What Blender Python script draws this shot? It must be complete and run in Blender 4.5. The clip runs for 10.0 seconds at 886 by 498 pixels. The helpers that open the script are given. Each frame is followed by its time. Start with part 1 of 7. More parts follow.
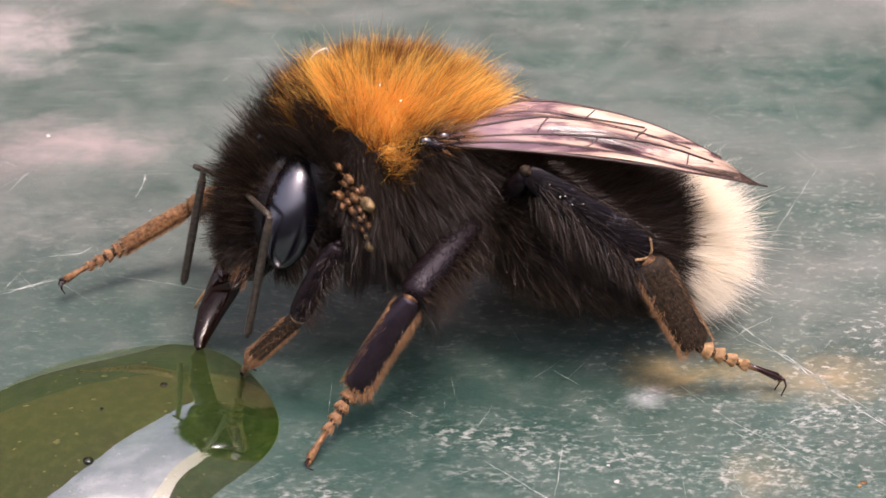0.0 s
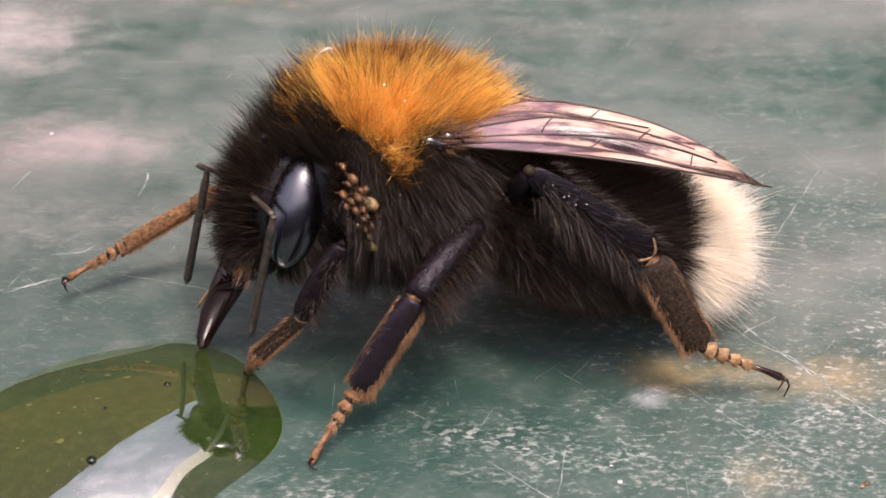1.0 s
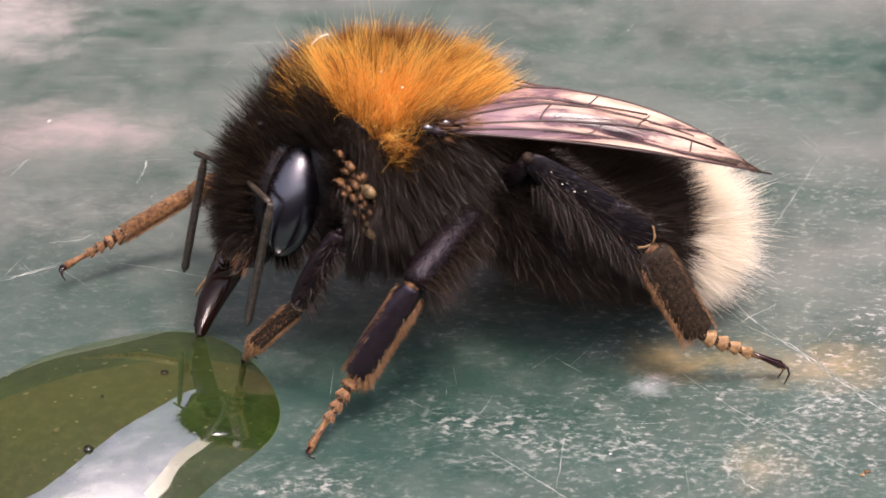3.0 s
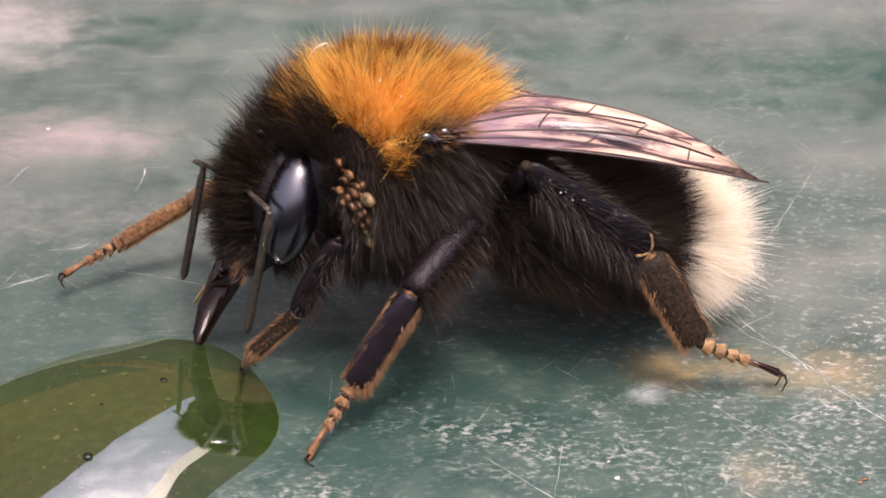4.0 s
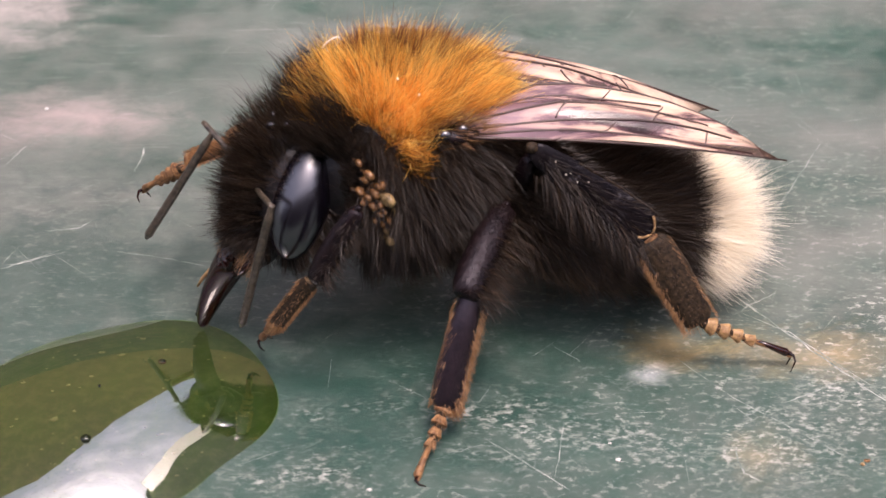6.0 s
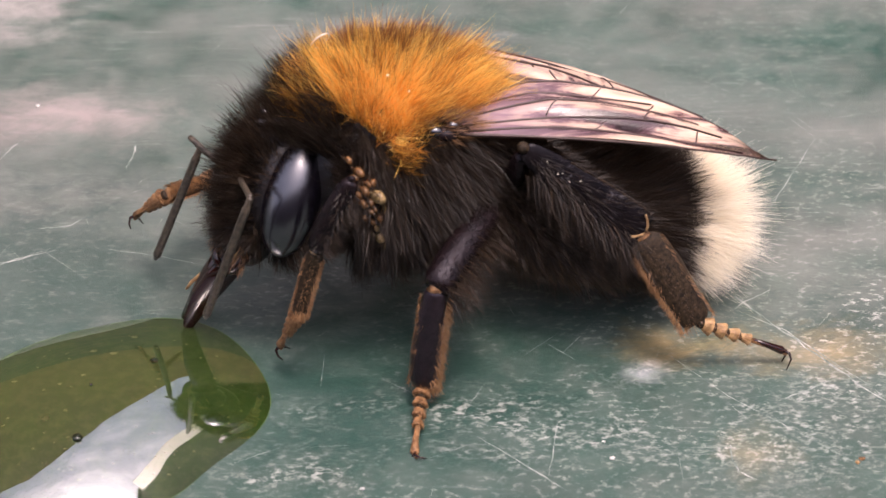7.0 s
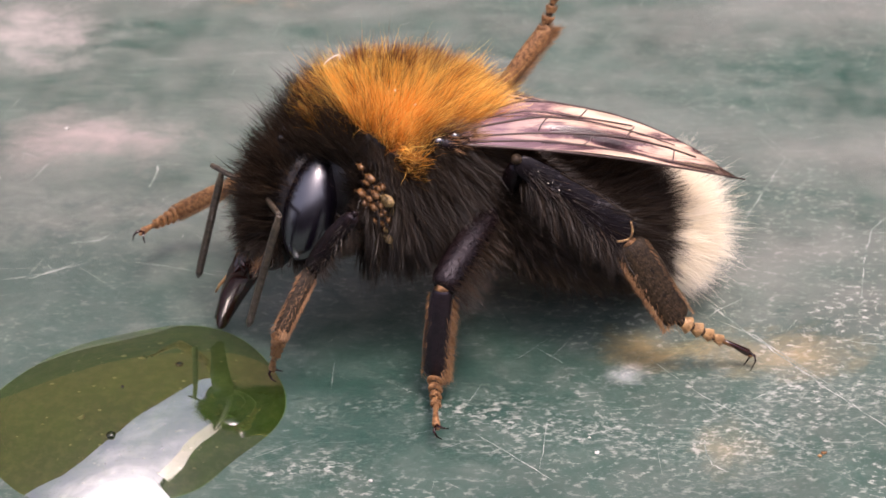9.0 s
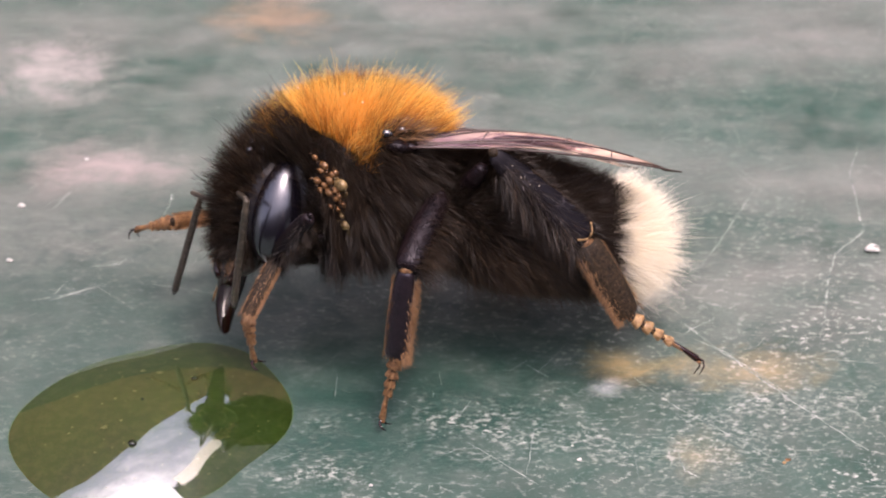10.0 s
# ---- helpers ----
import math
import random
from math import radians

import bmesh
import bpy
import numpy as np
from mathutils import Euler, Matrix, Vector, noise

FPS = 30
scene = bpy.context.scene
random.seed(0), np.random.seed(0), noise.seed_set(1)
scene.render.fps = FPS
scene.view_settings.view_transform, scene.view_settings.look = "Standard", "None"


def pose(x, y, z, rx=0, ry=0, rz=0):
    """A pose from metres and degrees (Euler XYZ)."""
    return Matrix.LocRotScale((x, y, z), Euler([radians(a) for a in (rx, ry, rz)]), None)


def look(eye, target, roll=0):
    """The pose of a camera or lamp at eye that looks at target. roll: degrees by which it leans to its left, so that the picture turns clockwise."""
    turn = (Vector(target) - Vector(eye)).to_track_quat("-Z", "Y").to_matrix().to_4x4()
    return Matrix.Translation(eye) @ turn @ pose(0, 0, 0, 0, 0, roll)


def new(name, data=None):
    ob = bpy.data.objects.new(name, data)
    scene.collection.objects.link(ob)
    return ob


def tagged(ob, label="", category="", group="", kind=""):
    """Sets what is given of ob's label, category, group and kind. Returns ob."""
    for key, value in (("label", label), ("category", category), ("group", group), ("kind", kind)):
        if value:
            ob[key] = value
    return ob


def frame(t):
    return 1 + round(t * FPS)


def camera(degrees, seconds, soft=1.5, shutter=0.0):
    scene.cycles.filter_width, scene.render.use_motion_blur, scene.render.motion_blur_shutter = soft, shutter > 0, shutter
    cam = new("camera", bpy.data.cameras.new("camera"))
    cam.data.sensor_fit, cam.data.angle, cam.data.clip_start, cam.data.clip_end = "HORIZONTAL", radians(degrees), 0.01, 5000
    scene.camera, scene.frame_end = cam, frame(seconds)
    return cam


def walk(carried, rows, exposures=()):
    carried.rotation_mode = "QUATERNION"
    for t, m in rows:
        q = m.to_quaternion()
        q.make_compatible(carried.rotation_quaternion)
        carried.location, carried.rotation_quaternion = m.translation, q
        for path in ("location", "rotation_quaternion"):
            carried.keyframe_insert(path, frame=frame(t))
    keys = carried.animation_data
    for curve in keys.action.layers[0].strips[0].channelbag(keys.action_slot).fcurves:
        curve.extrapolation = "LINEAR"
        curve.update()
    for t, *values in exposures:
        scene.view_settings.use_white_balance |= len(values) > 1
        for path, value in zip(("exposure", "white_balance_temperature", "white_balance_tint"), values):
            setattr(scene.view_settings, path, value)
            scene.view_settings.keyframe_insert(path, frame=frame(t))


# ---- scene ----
cam = camera(22.0, 10.0, soft=1.55)
cam.data.dof.use_dof = True
cam.data.dof.focus_distance = 0.0685
cam.data.dof.aperture_fstop = 210.0
MM = 0.001


def view(x, y, z, yaw, pitch, roll):
    """A camera pose: place in millimetres, turn to the left, tilt below the horizon and lean, in degrees."""
    turn = Matrix.Rotation(radians(yaw), 4, "Z") @ Matrix.Rotation(radians(90 - pitch), 4, "X") @ Matrix.Rotation(radians(roll), 4, "Z")
    return Matrix.Translation((x * MM, y * MM, z * MM)) @ turn


walk(cam, [
    (0.0, view(-0.15, -58.69, 42.39, -0.23, 35.44, 0.10)),
    (0.5, view(-0.25, -58.65, 42.60, -0.30, 35.37, 0.23)),
    (1.0, view(-0.29, -58.58, 42.56, -0.27, 35.62, 0.24)),
    (1.5, view(-0.21, -58.46, 42.47, -0.16, 35.82, 0.14)),
    (2.0, view(-0.10, -58.29, 42.52, -0.13, 35.97, 0.09)),
    (2.5, view(0.00, -58.27, 42.33, 0.00, 36.00, 0.00)),
    (4.0, view(-0.13, -58.41, 42.58, -0.20, 35.83, 0.13)),
    (4.5, view(-0.06, -58.35, 42.43, -0.16, 35.86, 0.11)),
    (5.0, view(-0.04, -58.31, 42.32, -0.12, 35.98, 0.09)),
    (5.5, view(-0.04, -58.23, 42.37, -0.06, 36.17, 0.04)),
    (7.0, view(0.02, -57.71, 42.29, -0.26, 36.54, 0.04)),
    (7.5, view(-0.10, -57.83, 42.40, -0.34, 36.37, 0.08)),
    (8.0, view(-0.03, -57.83, 42.52, -0.27, 36.24, 0.06)),
    (8.5, view(-0.06, -57.76, 42.64, -0.37, 36.39, 0.10)),
    (9.0, view(-0.26, -62.56, 46.38, -0.52, 36.52, 0.12)),
    (9.5, view(-0.27, -65.55, 48.53, -0.55, 36.29, 0.19)),
    (10.0, view(-0.41, -67.42, 50.07, -0.78, 35.99, 0.30)),
], exposures=[(0.0, 1.44, 6550, 28), (9.0, 1.44, 6550, 28), (10.0, 1.5, 6450, 29)])

# ---- light ----
world = bpy.data.worlds.new("sky")
world.use_nodes = True
scene.world = world
sky = world.node_tree.nodes.new("ShaderNodeTexSky")
sky.sky_type, sky.sun_disc = "NISHITA", False
sky.sun_elevation, sky.sun_rotation = radians(74), radians(142)
sky.dust_density = 5.0
haze = world.node_tree.nodes.new("ShaderNodeHueSaturation")
haze.inputs["Saturation"].default_value = 0.55
world.node_tree.links.new(sky.outputs[0], haze.inputs["Color"])
# broken thin cloud
wn, wl = world.node_tree.nodes, world.node_tree.links
cloud, shape, veil = wn.new("ShaderNodeTexNoise"), wn.new("ShaderNodeValToRGB"), wn.new("ShaderNodeMix")
cloud.inputs["Scale"].default_value, cloud.inputs["Detail"].default_value = 7.0, 6.0
wl.new(wn.new("ShaderNodeTexCoord").outputs["Generated"], cloud.inputs["Vector"])
shape.color_ramp.elements[0].position, shape.color_ramp.elements[1].position = 0.48, 0.66
shape.color_ramp.elements[0].color, shape.color_ramp.elements[1].color = (0.84, 0.85, 0.87, 1), (1.3, 1.27, 1.22, 1)
wl.new(cloud.outputs["Fac"], shape.inputs[0])
veil.data_type, veil.blend_type = "RGBA", "MULTIPLY"
veil.inputs[0].default_value = 1.0
wl.new(haze.outputs[0], veil.inputs[6])
wl.new(shape.outputs[0], veil.inputs[7])
wl.new(veil.outputs[2], world.node_tree.nodes["Background"].inputs[0])
world.node_tree.nodes["Background"].inputs[1].default_value = 0.165
sun = new("sun", bpy.data.lights.new("sun", "SUN"))
sun.data.energy, sun.data.angle, sun.data.color = 1.3, radians(16), (1.0, 0.88, 0.74)
sun.matrix_world = look((0.17, -0.22, 1.0), (0, 0, 0))


# ---- materials ----
def material(name, colour, rough=0.5, metal=0.0, coat=0.0, spec=0.5, transmission=0.0, ior=1.45):
    m = bpy.data.materials.new(name)
    m.use_nodes = True
    b = m.node_tree.nodes["Principled BSDF"]
    b.inputs["Base Color"].default_value = (*colour, 1)
    b.inputs["Roughness"].default_value = rough
    b.inputs["Metallic"].default_value = metal
    b.inputs["Coat Weight"].default_value = coat
    b.inputs["Specular IOR Level"].default_value = spec
    b.inputs["Transmission Weight"].default_value = transmission
    b.inputs["IOR"].default_value = ior
    return m


def node(m, kind, **values):
    n = m.node_tree.nodes.new(kind)
    for key, value in values.items():
        n.inputs[key.replace("_", " ")].default_value = value
    return n


def join(m, a, b):
    m.node_tree.links.new(a, b)


def ramp(m, source, stops):
    r = m.node_tree.nodes.new("ShaderNodeValToRGB")
    while len(r.color_ramp.elements) < len(stops):
        r.color_ramp.elements.new(0.5)
    for e, (p, c) in zip(r.color_ramp.elements, stops):
        e.position, e.color = p, (*c, 1)
    join(m, source, r.inputs[0])
    return r


def coords(m, scale=(1, 1, 1), turn=0.0):
    c = m.node_tree.nodes.new("ShaderNodeTexCoord")
    p = m.node_tree.nodes.new("ShaderNodeMapping")
    p.inputs["Scale"].default_value = scale
    p.inputs["Rotation"].default_value = (0, 0, turn)
    join(m, c.outputs["Object"], p.inputs[0])
    return p.outputs[0]


def mix(m, fac, a, b):
    n = m.node_tree.nodes.new("ShaderNodeMix")
    n.data_type = "RGBA"
    for value, socket in ((fac, n.inputs[0]), (a, n.inputs[6]), (b, n.inputs[7])):
        if isinstance(value, (int, float)):
            socket.default_value = value
        elif isinstance(value, tuple):
            socket.default_value = (*value, 1)
        else:
            join(m, value, socket)
    return n.outputs[2]


def noise_tex(m, vector, scale, detail=6.0, rough=0.6, distort=0.0):
    n = node(m, "ShaderNodeTexNoise", Scale=scale, Detail=detail, Roughness=rough, Distortion=distort)
    join(m, vector, n.inputs["Vector"])
    return n.outputs["Fac"]


def bumped(m, height, strength, distance):
    b = node(m, "ShaderNodeBump", Strength=strength, Distance=distance)
    join(m, height, b.inputs["Height"])
    join(m, b.outputs[0], m.node_tree.nodes["Principled BSDF"].inputs["Normal"])


def hair_material(name, dark, light, through_light=0.35, rough=0.45, spec=0.4):
    """Hair: each strand has its own tint, and lets some light through."""
    m = bpy.data.materials.new(name)
    m.use_nodes = True
    b, out = m.node_tree.nodes["Principled BSDF"], m.node_tree.nodes["Material Output"]
    b.inputs["Roughness"].default_value = rough
    b.inputs["Specular IOR Level"].default_value = spec
    g = m.node_tree.nodes.new("ShaderNodeNewGeometry")
    r = ramp(m, g.outputs["Random Per Island"], [(0.0, dark), (1.0, light)])
    join(m, r.outputs[0], b.inputs["Base Color"])
    t = m.node_tree.nodes.new("ShaderNodeBsdfTranslucent")
    join(m, r.outputs[0], t.inputs[0])
    x = m.node_tree.nodes.new("ShaderNodeMixShader")
    x.inputs[0].default_value = through_light
    join(m, b.outputs[0], x.inputs[1])
    join(m, t.outputs[0], x.inputs[2])
    join(m, x.outputs[0], out.inputs[0])
    return m


def shell_material(name, dark, light, rough=0.25, scale=4000.0, coat=0.0, spec=0.5, relief=0.6):
    """Chitin: two tints in fine mottling, with small pits."""
    m = material(name, dark, rough, coat=coat, spec=spec)
    n = noise_tex(m, coords(m), scale)
    r = ramp(m, n, [(0.35, dark), (0.7, light)])
    join(m, r.outputs[0], m.node_tree.nodes["Principled BSDF"].inputs["Base Color"])
    bumped(m, noise_tex(m, coords(m, (0.5, 1, 1)), scale * 2.2), relief, 0.00005)
    return m


M_PAINT = material("worn_green_paint", (0.03, 0.08, 0.065), 0.45)


def blotch(m, x, y, rx, ry, strength):
    """The mask of a blotch round a place on the table (millimetres), broken up by noise."""
    c = m.node_tree.nodes.new("ShaderNodeTexCoord")
    p = m.node_tree.nodes.new("ShaderNodeMapping")
    p.inputs["Location"].default_value = (-x / rx, -y / ry, 0)
    p.inputs["Scale"].default_value = (1 / (rx * MM), 1 / (ry * MM), 0)
    join(m, c.outputs["Object"], p.inputs[0])
    d = m.node_tree.nodes.new("ShaderNodeVectorMath")
    d.operation = "LENGTH"
    join(m, p.outputs[0], d.inputs[0])
    wob = node(m, "ShaderNodeMath")
    wob.operation = "ADD"
    join(m, d.outputs["Value"], wob.inputs[0])
    rag = node(m, "ShaderNodeMath")
    rag.operation = "MULTIPLY_ADD"
    rag.inputs[1].default_value, rag.inputs[2].default_value = 2.2, -0.85
    join(m, noise_tex(m, coords(m, (1.0, 1.5, 1.0)), 520, 8, 0.72, 0.4), rag.inputs[0])
    join(m, rag.outputs[0], wob.inputs[1])
    s = (strength,) * 3
    return ramp(m, wob.outputs[0], [(0.15, s), (0.7, tuple(v * 0.3 for v in s)), (1.0, (0, 0, 0))]).outputs[0]


# lays a blotch of colour: real stains, and soft shade put into the paint
def stain_or_shade(m, under, x, y, rx, ry, colour, strength):
    return mix(m, blotch(m, x, y, rx, ry, strength), under, colour)


def times(m, a, b, k):
    """The product of two masks and a number."""
    p = node(m, "ShaderNodeMath")
    p.operation = "MULTIPLY"
    join(m, a, p.inputs[0])
    join(m, b, p.inputs[1])
    q = node(m, "ShaderNodeMath")
    q.operation = "MULTIPLY"
    join(m, p.outputs[0], q.inputs[0])
    q.inputs[1].default_value = k
    return q.outputs[0]


def paint():
    m = M_PAINT
    b = m.node_tree.nodes["Principled BSDF"]
    streak = coords(m, (1.0, 1.1, 1.0), 0.3)
    plain = coords(m)
    base = ramp(m, noise_tex(m, plain, 260, 5), [(0.3, (0.007, 0.031, 0.022)), (0.7, (0.024, 0.06, 0.046))]).outputs[0]
    # worn areas, in which the flecks stand close
    area = ramp(m, noise_tex(m, coords(m, (1.0, 1.6, 1.0), 0.2), 190, 4, 0.6), [(0.4, (0.2,) * 3), (0.64, (1, 1, 1))]).outputs[0]
    grain = ramp(m, noise_tex(m, coords(m, (0.75, 1.25, 1.0), 0.45), 3900, 5, 0.7), [(0.54, (0, 0, 0)), (0.63, (1, 1, 1))]).outputs[0]
    score = ramp(m, noise_tex(m, coords(m, (0.16, 2.6, 1.0), 0.16), 2000, 6, 0.7), [(0.59, (0, 0, 0)), (0.7, (1, 1, 1))]).outputs[0]
    dust = ramp(m, noise_tex(m, streak, 900, 8, 0.75), [(0.42, (0, 0, 0)), (0.72, (1, 1, 1))]).outputs[0]
    smear = ramp(m, noise_tex(m, coords(m, (1.0, 2.4, 1.0), -0.1), 62, 6, 0.62), [(0.36, (0, 0, 0)), (0.72, (1, 1, 1))]).outputs[0]
    c = mix(m, mix(m, 0.3, (0, 0, 0), dust), base, (0.17, 0.18, 0.16))
    c = mix(m, times(m, score, area, 0.55), c, (0.3, 0.32, 0.29))
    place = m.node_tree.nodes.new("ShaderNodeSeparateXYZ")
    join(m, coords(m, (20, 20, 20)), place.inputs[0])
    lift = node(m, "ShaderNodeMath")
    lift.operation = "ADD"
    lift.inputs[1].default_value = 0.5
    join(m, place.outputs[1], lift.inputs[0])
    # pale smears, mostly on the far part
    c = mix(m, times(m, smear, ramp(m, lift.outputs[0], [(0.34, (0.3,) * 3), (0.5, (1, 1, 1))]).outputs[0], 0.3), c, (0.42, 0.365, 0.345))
    c = stain_or_shade(m, c, -12.0, -1.0, 18.0, 12.0, (0.034, 0.055, 0.047), 0.9)
    c = stain_or_shade(m, c, 10.0, 9.0, 9.0, 7.0, (0.05, 0.09, 0.075), 0.35)
    # the flecks thin out towards the far part
    wear = ramp(m, lift.outputs[0], [(0.44, (1, 1, 1)), (0.62, (0.22,) * 3)]).outputs[0]
    area = times(m, area, wear, 1.0)
    # and are fewer on the side of the drop
    side = node(m, "ShaderNodeMath")
    side.operation = "ADD"
    side.inputs[1].default_value = 0.5
    join(m, place.outputs[0], side.inputs[0])
    area = times(m, area, ramp(m, side.outputs[0], [(0.34, (0.3,) * 3), (0.5, (1, 1, 1))]).outputs[0], 1.0)
    c = mix(m, times(m, grain, area, 0.72), c, (0.42, 0.42, 0.38))
    # dark green paint, deepened with the bee's soft shade put into its colour
    c = stain_or_shade(m, c, -0.5, -7.6, 21.0, 11.0, (0.012, 0.042, 0.033), 0.8)
    c = stain_or_shade(m, c, 3.4, -4.8, 15.0, 6.4, (0.01, 0.038, 0.027), 0.5)
    c = stain_or_shade(m, c, -2.2, -8.2, 7.0, 5.0, (0.009, 0.034, 0.026), 0.75)
    # chalky scuffs, made of close flecks
    fleck = ramp(m, noise_tex(m, coords(m, (0.7, 1.3, 1.0), -0.5), 4300, 5, 0.68), [(0.5, (0, 0, 0)), (0.6, (1, 1, 1))]).outputs[0]
    tuft = ramp(m, noise_tex(m, coords(m, (1.0, 1.3, 1.0), 0.35), 850, 6, 0.68), [(0.42, (0.1,) * 3), (0.62, (1, 1, 1))]).outputs[0]
    chalk = times(m, fleck, tuft, 1.3)
    for x, y, rx, ry in ((0.8, -8.3, 5.0, 1.8), (3.4, -9.6, 6.0, 2.4), (6.2, -6.7, 2.0, 1.4), (11.5, -7.6, 6.5, 4.0), (9.0, -10.4, 5.5, 3.0), (-3.6, -8.4, 2.0, 1.2), (-3.8, -11.0, 4.0, 1.6)):
        c = mix(m, times(m, chalk, blotch(m, x, y, rx, ry, 1.0), 0.55), c, (0.47, 0.47, 0.43))
    # shade in front of the belly, put into the paint colour
    c = stain_or_shade(m, c, 0.5, -6.4, 9.5, 3.6, (0.008, 0.03, 0.022), 0.7)
    c = stain_or_shade(m, c, 6.8, -5.3, 2.4, 1.8, (0.34, 0.24, 0.1), 0.55)
    c = stain_or_shade(m, c, 11.0, -5.7, 4.2, 2.0, (0.36, 0.26, 0.13), 0.5)
    c = stain_or_shade(m, c, 6.1, -6.7, 1.0, 0.75, (0.42, 0.44, 0.44), 0.5)
    c = stain_or_shade(m, c, 8.9, -10.3, 1.8, 1.8, (0.33, 0.26, 0.16), 0.4)
    c = stain_or_shade(m, c, -15.4, 14.3, 4.4, 3.8, (0.45, 0.39, 0.37), 0.45)
    c = stain_or_shade(m, c, -12.6, 6.9, 6.0, 3.0, (0.32, 0.26, 0.245), 0.55)
    c = stain_or_shade(m, c, -6.7, 18.8, 4.0, 3.4, (0.33, 0.2, 0.12), 0.45)
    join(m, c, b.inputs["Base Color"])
    rough = ramp(m, noise_tex(m, streak, 900, 6, 0.7), [(0.3, (0.34,) * 3), (0.7, (0.68,) * 3)])
    join(m, rough.outputs[0], b.inputs["Roughness"])
    bumped(m, noise_tex(m, streak, 2200, 8, 0.75), 0.5, 0.00007)


paint()
M_SCRATCH = material("bare_scratch", (0.3, 0.31, 0.29), 0.6)
join(M_SCRATCH, ramp(M_SCRATCH, noise_tex(M_SCRATCH, coords(M_SCRATCH), 2500), [(0.35, (0.05, 0.08, 0.07)), (0.65, (0.34, 0.35, 0.32))]).outputs[0], M_SCRATCH.node_tree.nodes["Principled BSDF"].inputs["Base Color"])
M_HEDGE = material("dark_wall", (0.13, 0.08, 0.038), 0.9)
M_SILT = material("silt", (0.22, 0.22, 0.12), 0.8)
M_FLOW = material("flow_line", (0.1, 0.105, 0.045), 0.8)
M_WET = material("wet_green_paint", (0.03, 0.072, 0.013), 0.4)
join(M_WET, mix(M_WET, ramp(M_WET, noise_tex(M_WET, coords(M_WET), 2600, 6, 0.7), [(0.45, (0, 0, 0)), (0.75, (0.6,) * 3)]).outputs[0], ramp(M_WET, noise_tex(M_WET, coords(M_WET), 330, 5), [(0.3, (0.018, 0.052, 0.012)), (0.7, (0.04, 0.078, 0.016))]).outputs[0], (0.12, 0.13, 0.06)), M_WET.node_tree.nodes["Principled BSDF"].inputs["Base Color"])
M_BUBBLE = material("bubble_rim", (0.008, 0.012, 0.004), 0.05)
M_HOUSE = material("house_render", (0.03, 0.03, 0.025), 0.9)
M_CREAM = material("cream_paint", (0.8, 0.76, 0.6), 0.5)
M_CHALK = material("chalk", (0.42, 0.42, 0.39), 0.8)
M_GROUND = material("paving", (0.16, 0.15, 0.14), 0.9)
M_DROP = material("sugar_water", (0.85, 0.92, 0.55), 0.03, transmission=1.0, ior=1.38, coat=1.0)
M_DROP.node_tree.nodes["Principled BSDF"].inputs["Coat IOR"].default_value = 2.6
M_DROP.node_tree.nodes["Principled BSDF"].inputs["Coat Roughness"].default_value = 0.0
M_SKIN = shell_material("black_chitin", (0.004, 0.0035, 0.004), (0.012, 0.01, 0.011), 0.35)
M_SHINE = shell_material("glossy_black_chitin", (0.004, 0.0025, 0.003), (0.01, 0.006, 0.006), 0.27, 4500.0, spec=0.17)
M_SHINE.node_tree.nodes["Principled BSDF"].inputs["Specular Tint"].default_value = (0.9, 0.87, 1.0, 1)
M_VIOLET = shell_material("violet_black_chitin", (0.006, 0.004, 0.005), (0.014, 0.009, 0.011), 0.32, 5000.0, spec=0.36)
M_VIOLET.node_tree.nodes["Principled BSDF"].inputs["Specular Tint"].default_value = (0.86, 0.82, 1.0, 1)
M_DUSTY = shell_material("dusty_brown_chitin", (0.005, 0.0035, 0.003), (0.042, 0.027, 0.014), 0.5, 9000.0, spec=0.15)
M_RUST = shell_material("rust_brown_chitin", (0.07, 0.032, 0.014), (0.28, 0.15, 0.065), 0.42, 7000, spec=0.25)
M_BASKET = shell_material("dusty_black_chitin", (0.003, 0.0025, 0.003), (0.007, 0.0055, 0.006), 0.22, 4500.0, spec=0.09, relief=0.3)
M_BASKET.node_tree.nodes["Principled BSDF"].inputs["Specular Tint"].default_value = (0.9, 0.88, 1.0, 1)
specks = times(M_BASKET, ramp(M_BASKET, noise_tex(M_BASKET, coords(M_BASKET), 1100, 5, 0.6), [(0.55, (0, 0, 0)), (0.66, (1, 1, 1))]).outputs[0], ramp(M_BASKET, noise_tex(M_BASKET, coords(M_BASKET), 9000, 5, 0.7), [(0.52, (0, 0, 0)), (0.7, (1, 1, 1))]).outputs[0], 0.4)
join(M_BASKET, mix(M_BASKET, specks, M_BASKET.node_tree.nodes["Principled BSDF"].inputs["Base Color"].links[0].from_socket, (0.2, 0.19, 0.21)), M_BASKET.node_tree.nodes["Principled BSDF"].inputs["Base Color"])
M_TAN = shell_material("tan_chitin", (0.17, 0.09, 0.035), (0.42, 0.26, 0.11), 0.4, 6000)
M_TONGUE = material("dark_red_chitin", (0.014, 0.003, 0.002), 0.09, spec=0.5)
M_EYE = material("eye_lens", (0.002, 0.0015, 0.003), 0.3, coat=0.8, spec=0.15)
M_EYE.node_tree.nodes["Principled BSDF"].inputs["Specular Tint"].default_value = (0.75, 0.72, 1.0, 1)
M_EYE.node_tree.nodes["Principled BSDF"].inputs["Coat IOR"].default_value = 2.1
M_EYE.node_tree.nodes["Principled BSDF"].inputs["Coat Roughness"].default_value = 0.24
M_EYE.node_tree.nodes["Principled BSDF"].inputs["Coat Tint"].default_value = (0.8, 0.78, 1.0, 1)
M_ORANGE = hair_material("orange_hair", (0.88, 0.38, 0.03), (1.0, 0.78, 0.24), 0.5)
